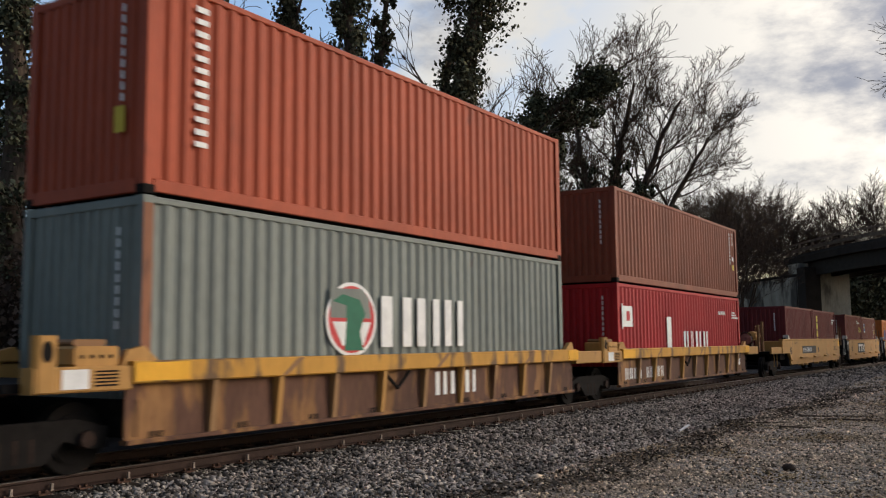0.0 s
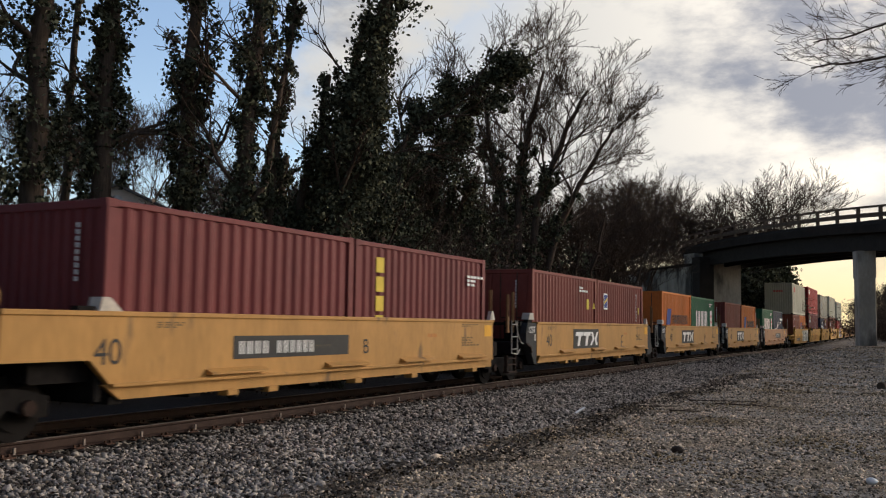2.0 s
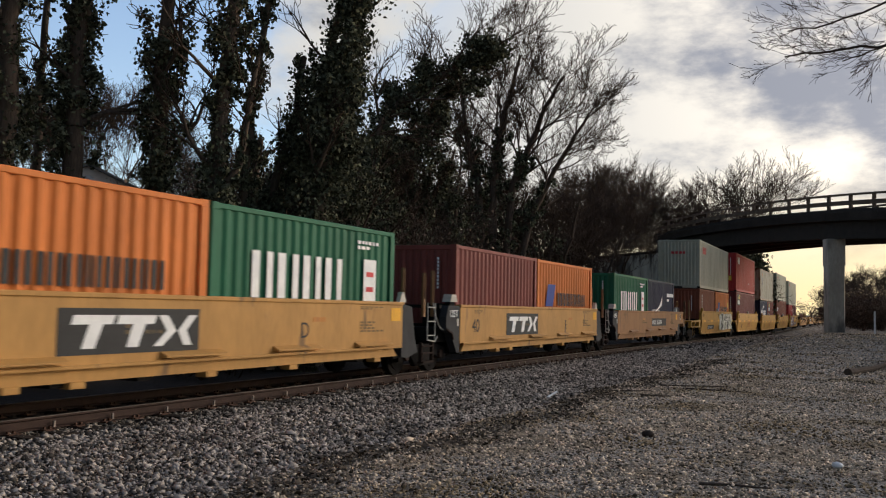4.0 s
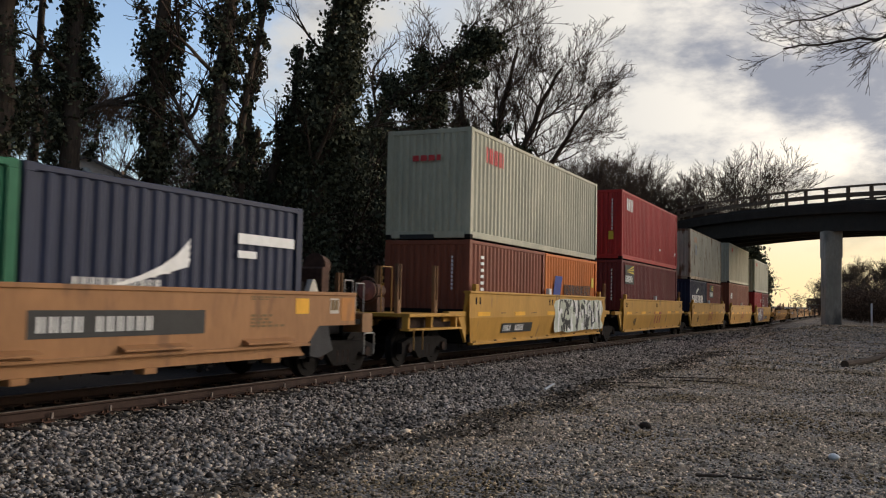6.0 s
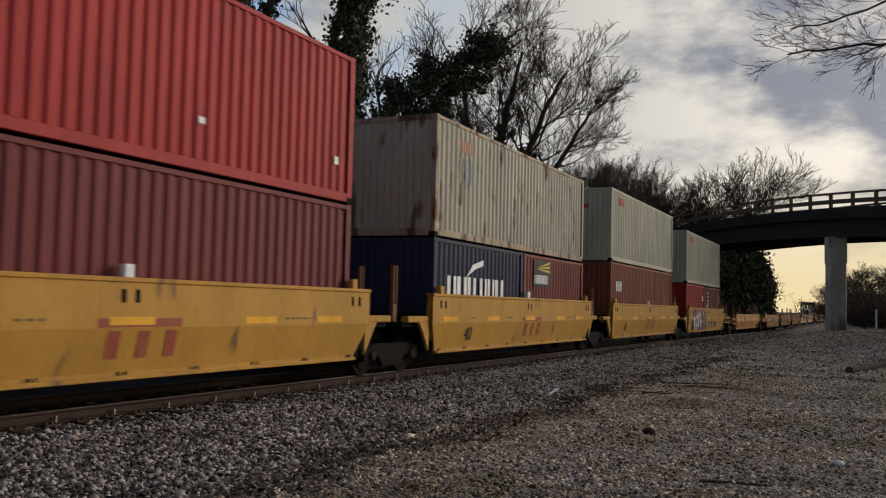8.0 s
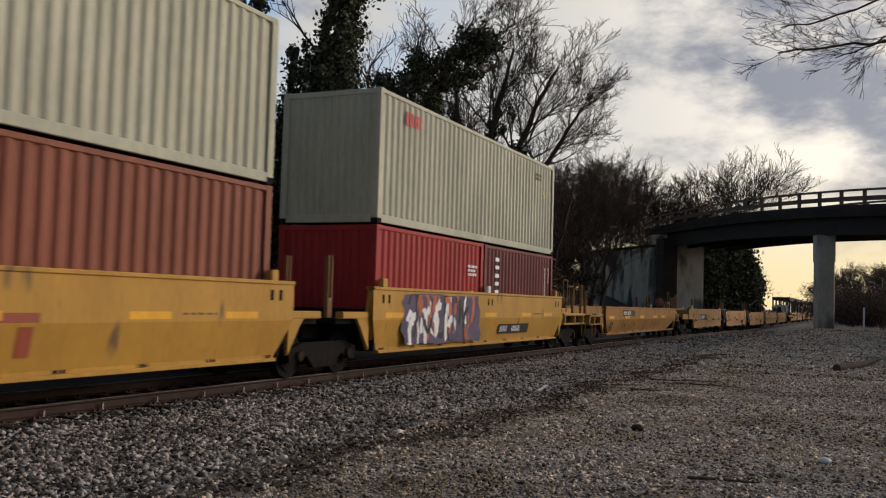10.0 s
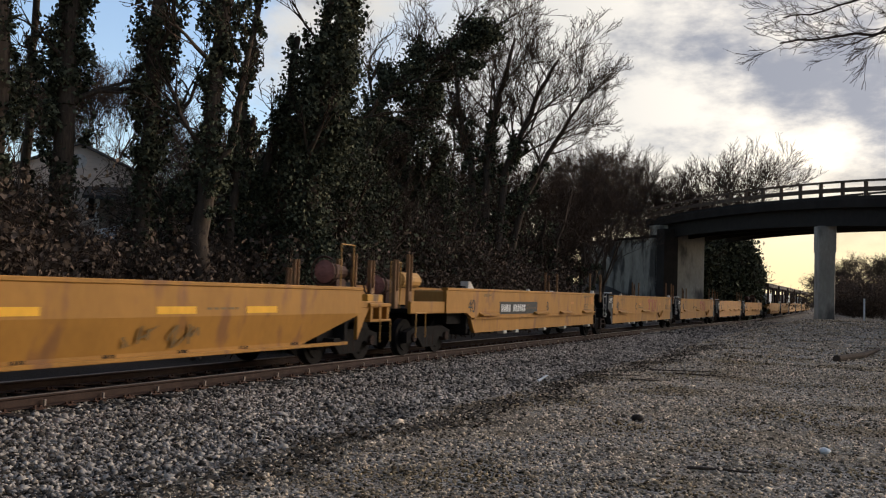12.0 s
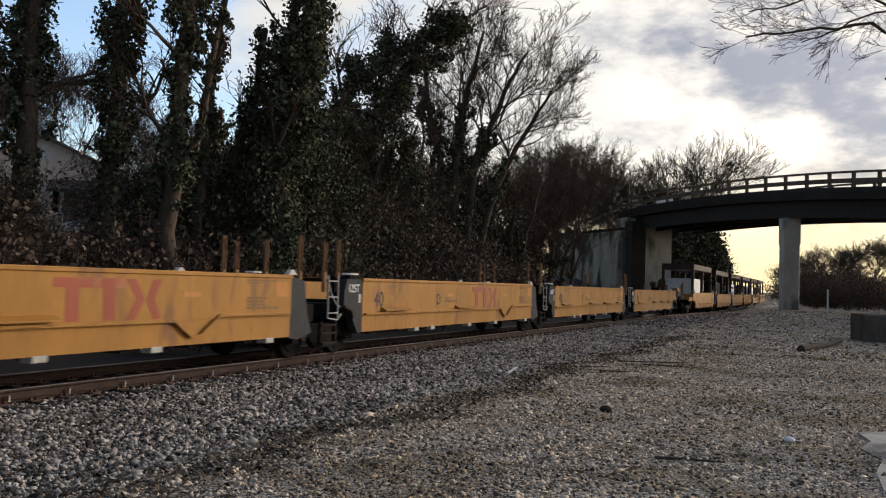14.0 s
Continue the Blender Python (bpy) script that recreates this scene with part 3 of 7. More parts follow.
def posts(car, y, z0, z1, tone, xs=(0.75, -0.75), w=0.09):
    for x in xs:
        s = Shape().box(x - w / 2, x + w / 2, y - w, y - w * 0.55, z0, z1, 0.008).box(x - w / 2, x + w / 2, y + w * 0.55, y + w, z0, z1, 0.008).box(x - w / 2, x + w / 2, y - w * 0.5, y + w * 0.5, z0, z0 + 0.4)
        part("guide_post", s, POSTTAN, car)


def brake_stand(car, y, z, sx=0.5):
    """Rusty hand-brake wheel on its housing."""
    s = Shape().box(sx - 0.25, sx + 0.2, y - 0.18, y + 0.18, z, z + 0.35, 0.04).rod((sx, y - 0.3, z + 0.5), (sx, y + 0.35, z + 0.5), 0.19, 0.14, 12)
    b = part("hand_brake", s, RUSTY, car)
    vs = []
    for k in range(18):
        a = k * math.tau / 18
        for j in range(6):
            q = j * math.tau / 6
            r = 0.30 + 0.022 * math.cos(q)
            vs.append((sx + r * math.cos(a), y - 0.36 + 0.022 * math.sin(q), z + 0.5 + r * math.sin(a)))
    rim = part("brake_wheel", Shape().add(vs, [(k * 6 + j, k * 6 + (j + 1) % 6, (k + 1) % 18 * 6 + (j + 1) % 6, (k + 1) % 18 * 6 + j) for k in range(18) for j in range(6)]), RUSTY, b)
    part("wheel_dish", Shape().rod((sx, y - 0.34, z + 0.5), (sx, y - 0.40, z + 0.5), 0.24, 0.1, 14), PINKRUST, b, "faded pink-red dished plate")
    grab(car, sx + 0.45, y - 0.45, z - 0.1, 0.5, 1.15, TAN)


def cylinder_tank(car, y, z, mat=RUSTY):
    part("air_reservoir", Shape().rod((0.1, y, z), (0.1, y + 0.9, z), 0.2, n=14).rod((0.1, y - 0.06, z), (0.1, y, z), 0.1, 0.2, 14).rod((0.1, y + 0.9, z), (0.1, y + 0.96, z), 0.2, 0.1, 14), mat, car)


def bulk_well(car, length, top, bottom):
    """Floor and end bulkheads of a well."""
    s = Shape()
    for k in range(9):
        y = 0.2 + k * (length - 0.4) / 8
        s.box(-1.3, 1.3, y - 0.12, y + 0.12, bottom, bottom + 0.1)
    s.box(-0.35, 0.35, 0.1, length - 0.1, bottom + 0.03, bottom + 0.08)
    part("well_floor", s, IRON, car)
    for y in (-0.16, length + 0.06):
        part("well_bulkhead", Shape().box(-1.3, 1.3, y, y + 0.1, bottom + 0.05, top - 0.45), IRON, car)


def coupler(car, y0, y1):
    part("coupler", Shape().box(-0.1, 0.1, y0, y1, 0.72, 0.92, 0.03).box(-0.17, 0.17, y0 - 0.12, y0 + 0.16, 0.66, 0.98, 0.04), IRON, car)
    part("air_hose", Shape().rod((0.35, y0 + 0.1, 0.7), (0.4, y0 - 0.15, 0.4), 0.03, n=6).rod((0.4, y0 - 0.15, 0.4), (0.35, y0 - 0.4, 0.55), 0.03, n=6), IRON, car)


def ribbed_car(s):
    """Older well car: brown ribbed sides below a yellow top sill."""
    L = 12.75
    car = thing("well_car", "brown ribbed well car with a yellow top sill, worn and rusty", "rail car", "cars of the train")
    y0 = -0.27
    bulk_well(car, 12.3, 1.3, 0.36)
    for sx in (1, -1):
        part("side_sheet", Shape().box(sx * 1.27, sx * 1.30, y0, y0 + L, 0.36, 1.06), CARBROWN, car)
        part("top_sill", Shape().box(sx * 1.26, sx * 1.45, y0, y0 + L, 1.05, 1.32, 0.02), TAN if sx < 0 else YELLOWWORN, car)
        part("lower_flange", Shape().box(sx * 1.24, sx * 1.36, y0, y0 + L, 0.32, 0.38, 0.01), CARBROWN, car)
        for k in range(9):
            y = y0 + 1.35 + k * (L - 2.7) / 8 + 0.0
            rib = Shape().prism([(1.30 * sx, 0.38), (1.36 * sx, 0.38), (1.43 * sx, 1.05), (1.30 * sx, 1.05)], "y", y - 0.05, y + 0.05)
            part("side_rib", rib, TAN if k % 2 else CARBROWN2, car)
        for e, w in ((y0 - 1.3, 1.3), (y0 + L, 1.5)):
            part("end_sill", Shape().box(sx * 1.18, sx * 1.42, e, e + w, 0.98, 1.27, 0.02), TAN, car)
        for yy in (y0 + 0.02, y0 + L - 0.5):
            part("hazard_patch", Shape().box(sx * 1.452, sx * 1.456, yy, yy + 0.55 + 0.3 * (yy < 1), 1.08, 1.30), SAFETY, car)
        part("reflector", Shape().box(sx * 1.423, sx * 1.427, y0 - 0.95, y0 - 0.6, 1.02, 1.24), WHITE, car)
        part("corner_guide", Shape().prism([(y0 - 0.1, 1.27), (y0 + 0.5, 1.27), (y0 + 0.22, 1.5), (y0 - 0.02, 1.45)], "x", sx * 1.26, sx * 1.36), TAN, car)
        part("corner_guide", Shape().prism([(y0 + L - 0.45, 1.32), (y0 + L, 1.32), (y0 + L - 0.1, 1.48), (y0 + L - 0.2, 1.48)], "x", sx * 1.26, sx * 1.36), TAN, car)
    for e in (y0 - 1.5, y0 + L + 0.05):
        part("end_platform", Shape().box(-1.2, 1.2, e, e + 1.45, 1.0, 1.1), IRON, car)
    part("step_box", Shape().box(0.7, 1.35, y0 - 0.75, y0 - 0.15, 1.27, 1.5, 0.03), TAN, car)
    pad = part("jack_pad", Shape().box(1.3, 1.44, y0 - 1.3, y0 - 1.0, 1.0, 1.62, 0.05), TAN, car)
    part("pad_slot", Shape().prism([(y0 - 1.15 + 0.07 * math.cos(k * math.tau / 14), 1.44 + 0.12 * math.sin(k * math.tau / 14)) for k in range(14)], "x", 1.441, 1.445), IRON, pad)
    for q in range(4):
        part("bolt_hole", Shape().rod((1.352, y0 - 0.65 + 0.13 * q, 1.38), (1.358, y0 - 0.65 + 0.13 * q, 1.38), 0.025, n=10), IRON, car)
    part("bolster_box", Shape().box(0.75, 1.25, y0 - 0.7, y0 - 0.25, 1.5, 1.58, 0.03), POSTTAN, car)
    for q in range(5):
        part("louvre", Shape().box(1.421, 1.426, y0 - 0.52, y0 - 0.2, 1.04 + 0.04 * q, 1.06 + 0.04 * q), IRON, car)
    for yy in (2.3, 6.35, 9.8):
        part("scuff", Shape().prism([(yy, 1.06), (yy + 0.35, 1.31), (yy + 0.5, 1.31), (yy + 0.12, 1.06)], "x", 1.4505, 1.4525), POSTTAN, car)
    bogie(car, y0 - 1.25)
    part("pipe_bracket", Shape().rod((1.38, 4.9, 1.0), (1.38, 5.25, 0.75), 0.03).rod((1.38, 5.25, 0.75), (1.38, 5.6, 1.02), 0.03), IRON, car)
    MOVING.append((car, s, 0.0))
    return car


def panel_car(s, first=False, last=False, plate=False, letter="", mat=None, weight=True, logo=0, empty=False):
    """Well car with flat tan sides, a step rail and a recessed lower side."""
    mat = mat or TAN
    car = thing("well_car", "tan-yellow well car with flat sides and a step rail", "rail car", "cars of the train")
    L = 12.4
    y0 = -0.1
    far = y0 + L - (0.4 if empty and not last else 0.0)     # where it ends
    near = y0 - (0.35 if empty and not first else 0.0)      # where the side panel begins
    rz = 0.84 if empty else 0.66                            # height of the step rail
    a = y0 - 1.55 if first else near
    b = y0 + L + 1.55 if last else far
    bulk_well(car, 12.4, 1.57, 0.40)
    for sx in (1, -1):
        x = sx * 1.40
        up = [(a, 1.57), (b, 1.57), (b, 0.98 if last else rz), (y0 + L + 0.25 if last else far, 0.98 if last else rz), (far - 0.1, rz), (near + 0.1, rz), (y0 - 0.25 if first else a, 0.98 if first else rz), (a, 0.98 if first else rz)]
        part("side_panel", Shape().prism(up, "x", sx * 1.30, x), mat, car)
        low = [(y0 + 0.35, rz), (y0 + L - 0.35, rz), (y0 + L - 0.15, 0.46), (y0 + 0.15, 0.46)]
        if first or empty:
            low = [(near + 0.02, rz), (far, rz), (far, 0.46), (near + 0.3 * first + 0.02, 0.46)]
        part("lower_side", Shape().prism(low, "x", sx * 1.28, sx * (1.385 if empty else 1.36)), mat, car)
        part("top_chord", Shape().box(sx * 1.26, sx * 1.425, a, b, 1.53, 1.60, 0.012), mat, car)
        dip = y0 + 8.65 if empty and logo == 2 else None
        if dip:                     # the rail dives under a pocket near the car's end
            path = [(near + 0.1, rz), (dip, rz), (dip + 0.4, 0.60), (dip + 0.65, 0.60), (dip + 1.15, rz + 0.06), (far - 0.1, rz + 0.06)]
        else:
            path = [(near + 0.1, rz - 0.005), (far - 0.1, rz - 0.005)]
        for (ya, za), (yb, zb) in zip(path[:-1], path[1:]):
            part("step_rail", Shape().prism([(ya, za - 0.02), (ya, za + 0.022), (yb, zb + 0.022), (yb, zb - 0.02)], "x", sx * 1.384, sx * 1.455), mat, car)
        for k in (0.55, 5.0, 7.7, 10.4) if empty else (1.9, 5.0, 7.7, 10.4):
            if dip and y0 + k > dip - 1.4:
                continue
            part("step", Shape().prism([(sx * 1.40, rz + 0.14), (sx * 1.53, rz + 0.08), (sx * 1.53, rz + 0.055), (sx * 1.40, rz + 0.055)], "y", y0 + k, y0 + k + 1.35), mat, car)
        for k in (2.4, 3.4, 6.0, 8.2, 11.2):
            part("cross_bearer_end", Shape().box(sx * 1.22, sx * 1.41, y0 + k, y0 + k + 0.24, 0.38, 0.47, 0.01), mat if not empty else PALEIRON, car)
        for k in (4.4, 8.9):
            part("reflector", Shape().box(sx * 1.402, sx * 1.405, y0 + k, y0 + k + 0.42, 1.2, 1.28), ORANGEFADE, car)
        part("reflector", Shape().box(sx * 1.402, sx * 1.405, far - 0.52, far - 0.1, 1.2, 1.47), SAFETY if not empty else ORANGEFADE, car, "yellow square by the car's end")
        part("corner_guide", Shape().prism([(near - 0.42, 1.66), (near - 0.02, 1.66), (near - 0.1, 1.70 if empty else 1.84), (near - 0.34, 1.70 if empty else 1.84)] if not first else [(y0 - 0.05, 1.6), (y0 + 0.35, 1.6), (y0 + 0.12, 1.78), (y0, 1.78)], "x", sx * 1.1, sx * 1.32), CREAM, car)
        part("guide_bracket", Shape().box(sx * 1.14, sx * 1.28, near - 0.36, near - 0.08, 1.45, 1.66, 0.01), IRON, car)
        part("corner_guide", Shape().prism([(far + 0.02, 1.6), (far + 0.32, 1.6), (far + 0.2, 1.70 if empty else 1.82), (far + 0.12, 1.70 if empty else 1.82)], "x", sx * 1.22, sx * 1.32), CREAM, car)
    # articulated end: dark connector with ladder
    part("end_connector", Shape().box(-1.15, 1.15, y0 - 0.95, y0 - 0.02, 0.70, 1.05, 0.03).box(-0.5, 0.5, y0 - 1.6, y0 - 0.9, 0.62, 0.95, 0.05), IRON, car)
    part("end_connector", Shape().box(-1.15, 1.15, y0 + L + 0.02, y0 + L + 0.85, 0.70, 1.05, 0.03), IRON, car)
    if first:
        part("end_platform", Shape().box(-1.3, 1.3, y0 - 2.6, y0 - 0.1, 0.98, 1.08), IRON, car)
        part("end_frame", Shape().box(1.28, 1.36, y0 - 3.4, y0 - 1.55, 0.98, 1.26, 0.02), mat, car)
        grab(car, 1.4, y0 - 3.2, 0.45, 0.5, 0.55, TAN)
        posts(car, y0 - 2.3, 1.08, 2.35, TAN)
        posts(car, y0 - 3.0, 1.08, 2.2, TAN)
        brake_stand(car, y0 - 2.6, 1.1, 0.2)
        cylinder_tank(car, y0 - 1.6, 1.75, TAN)
        part("bracket_box", Shape().box(0.5, 1.3, y0 - 1.5, y0 - 1.0, 1.08, 1.52, 0.03), TAN, car)
        bogie(car, y0 - 1.75)
        coupler(car, y0 - 3.7, y0 - 2.4)
    else:
        bogie(car, y0 - 1.35)
        ladder(car, 1.36, y0 - 1.75, 0.78, 1.62, PALEIRON)
        part("stirrup", Shape().rod((1.36, y0 - 1.75, 0.78), (1.36, y0 - 1.35, 0.74), 0.016, n=6).rod((1.36, y0 - 1.35, 0.74), (1.36, y0 - 1.2, 0.86), 0.016, n=6), PALEIRON, car)
        part("foot_ladder", Shape().box(1.2, 1.28, y0 - 1.86, y0 - 1.82, 0.26, 0.72).box(1.2, 1.28, y0 - 1.28, y0 - 1.24, 0.26, 0.72).box(1.16, 1.32, y0 - 1.84, y0 - 1.26, 0.26, 0.30).box(1.2, 1.3, y0 - 1.84, y0 - 1.26, 0.46, 0.49).box(1.2, 1.3, y0 - 1.84, y0 - 1.26, 0.62, 0.65), DARKRUST, car)
        posts(car, y0 - 0.55, 1.3, 2.4, TAN, (0.9, -0.9), 0.06)
        posts(car, y0 - 1.65, 1.3, 2.3, TAN, (1.2, -0.9), 0.06)
        posts(car, y0 - 2.1, 1.3, 2.4, TAN, (0.9, -0.9), 0.06)
        for sx in (1, -1):
            part("end_shroud", Shape().prism([(far, 0.44), (far + 0.30, 0.40), (far + 0.78, 0.52), (far + 0.62, 0.86), (far + 0.48, 1.50), (far, 1.57)], "x", sx * 1.2, sx * 1.385), SLATEPAINT, car, "black end plate")
            part("end_shroud", Shape().prism([(near, 0.44), (near - 0.16, 0.44), (near - 0.42, 0.78), (near - 0.5, 0.92), (near - 0.78, 1.0), (near - 0.78, 1.30), (near - 0.66, 1.57), (near, 1.57)], "x", sx * 1.2, sx * 1.385), SLATEPAINT, car, "black end plate")
            part("plate_edge", Shape().prism([(near - 0.80, 0.99), (near - 0.5, 0.90), (near - 0.42, 0.76), (near - 0.38, 0.76), (near - 0.46, 0.93), (near - 0.78, 1.03)], "x", sx * 1.386, sx * 1.42), DARKRUST, car)
        part("reflector", Shape().box(1.387, 1.391, near - 0.16, near - 0.06, 1.08, 1.26), CREAM, car)
        hose = [(1.3, near - 0.75 - 0.6 * (1 - k / 6), 1.0 + 0.62 * (1 - k / 6) ** 2.2) for k in range(7)]
        sh = Shape()
        for p, q in zip(hose[:-1], hose[1:]):
            sh.rod(p, q, 0.016, n=6)
        part("air_hose", sh, PALEIRON, car)
        part("rubber_bumper", Shape().box(0.6, 1.1, y0 - 0.5, y0 - 0.1, 1.1, 1.62, 0.04), IRON, car)
        part("cable_tray", Shape().box(-1.2, 1.25, y0 - 0.9, y0 - 0.78, 1.5, 1.58, 0.01), IRON, car)
    if last:
        part("end_platform", Shape().box(-1.3, 1.3, y0 + L + 0.1, y0 + L + 2.4, 0.98, 1.08), IRON, car)
        bogie(car, y0 + L + 1.7)
        cylinder_tank(car, y0 + L + 0.3, 1.98, RUSTY)
        part("brake_housing", Shape().box(0.2, 0.75, y0 + L + 1.35, y0 + L + 1.6, 1.55, 2.1, 0.04).rod((0.5, y0 + L + 1.45, 2.12), (0.5, y0 + L + 1.75, 2.12), 0.26, 0.2, 14), RUSTY, car, "rusty brake housing")
        part("tank_cradle", Shape().box(0.0, 0.5, y0 + L + 0.3, y0 + L + 1.2, 1.6, 1.78), IRON, car)
        for k, h in ((1.8, 0.75), (2.25, 0.7)):
            grab(car, 1.0, y0 + L + k, 1.1, 0.32, h, PALEIRON)
        posts(car, y0 + L + 2.0, 1.08, 2.0, TAN)
        part("step_box", Shape().box(0.9, 1.34, y0 + L + 1.95, y0 + L + 2.35, 0.82, 1.2, 0.02), POSTTAN, car)
        grab(car, 1.36, y0 + L + 2.0, 0.38, 0.4, 0.42, PALEIRON)
        part("inspection_frame", Shape().box(1.402, 1.406, y0 + L + 0.62, y0 + L + 0.92, 1.2, 1.48), CREAM, car, "white framed inspection panel")
        part("inspection_field", Shape().box(1.406, 1.409, y0 + L + 0.645, y0 + L + 0.76, 1.26, 1.455).box(1.406, 1.409, y0 + L + 0.78, y0 + L + 0.895, 1.26, 1.455), DIMPRINT, car)
        part("rust_patch", Shape().box(1.402, 1.405, y0 + L + 1.02, y0 + L + 1.5, 1.06, 1.5), ORANGEFADE, car, "patch of orange rust")
        coupler(car, y0 + L + 3.3, y0 + L + 2.2)
    if plate:
        q0 = (1.95 if empty else 2.4) if first else 6.1
        pl = slab(car, BLACKPAINT, q0, q0 + 3.25, 0.92, 1.27, 1.402, "number_plate", "black board with white reporting marks")
        word(pl, WHITE, q0 + 0.14, 0.99, (0.62, 0.62, 0.62, 0.62, -0.5, 0.55, 0.55, 0.55, 0.55, 0.55, 0.55), 0.2, 0.36, 1.4065, "white reporting marks")
    if logo == 1:
        pl = slab(car, BLACKPAINT, y0 + 3.15, y0 + 5.8, 0.80, 1.40, 1.402, "logo_board", "black board with a white three-block mark")
        for k in range(3):
            y = y0 + 3.4 + k * 0.78
            q = Shape().prism([(y, 1.31), (y + 0.72, 1.31), (y + 0.66, 1.19), (y + 0.5, 1.19), (y + 0.36, 0.88), (y + 0.14, 0.88), (y + 0.26, 1.19), (y - 0.04, 1.19)], "x", 1.4065, 1.4105)
            if k == 2:
                q = Shape().prism([(y - 0.02, 1.31), (y + 0.16, 1.31), (y + 0.34, 1.09), (y + 0.06, 0.88), (y - 0.12, 0.88), (y + 0.14, 1.09)], "x", 1.4065, 1.4105)
                q.prism([(y + 0.60, 1.31), (y + 0.78, 1.31), (y + 0.56, 1.09), (y + 0.68, 0.88), (y + 0.50, 0.88), (y + 0.38, 1.09)], "x", 1.4065, 1.4105)
            part("logo_block", q, WHITE, pl)
    elif logo == 2:
        for k in range(3):
            y = y0 + 6.3 + k * 0.68
            q = Shape().prism([(y, 1.46), (y + 0.66, 1.46), (y + 0.66, 1.33), (y + 0.44, 1.33), (y + 0.44, 0.88), (y + 0.22, 0.88), (y + 0.22, 1.33), (y, 1.33)], "x", 1.402, 1.406)
            if k == 2:
                q = Shape().prism([(y, 1.46), (y + 0.17, 1.46), (y + 0.36, 1.17), (y + 0.17, 0.88), (y, 0.88), (y + 0.19, 1.17)], "x", 1.402, 1.406)
                q.prism([(y + 0.56, 1.46), (y + 0.73, 1.46), (y + 0.57, 1.17), (y + 0.73, 0.88), (y + 0.56, 0.88), (y + 0.40, 1.17)], "x", 1.402, 1.406)
            part("logo_block", q, REDPAINT, car, "faded red block of a painted mark")
    if weight:
        lt = part("load_mark", lettering("40", 0.34, BLACKPAINT), None, car)
        lt.location = (1.403, y0 + (-0.2 if first else (0.2 if empty else 0.75)), 0.99 if empty else 0.92)
    if letter:
        lt = part("unit_letter", lettering(letter, 0.28, BLACKPAINT), None, car)
        lt.location = (1.403, y0 + (6.25 if first else (3.7 if empty else 8.5)), 1.0 if empty else 0.92)
    small_print(car, DIMPRINT, y0 + 10.6, 1.16, 4, 1.402, 0.055, 3)
    small_print(car, DIMPRINT, y0 + 10.6, 1.47, 2, 1.402, 0.035, 5)
    small_print(car, DIMPRINT, y0 + 4.3, 1.14, 2, 1.402, 0.08, 6)
    small_print(car, DIMPRINT, y0 + 0.9, 1.45, 3, 1.402, 0.03, 4)
    if not first:
        lt = part("weight_mark", lettering("125T", 0.17, WHITE), None, car)
        lt.location = (1.388, near - 0.62, 1.30)
    MOVING.append((car, s, 0.0))
    return car


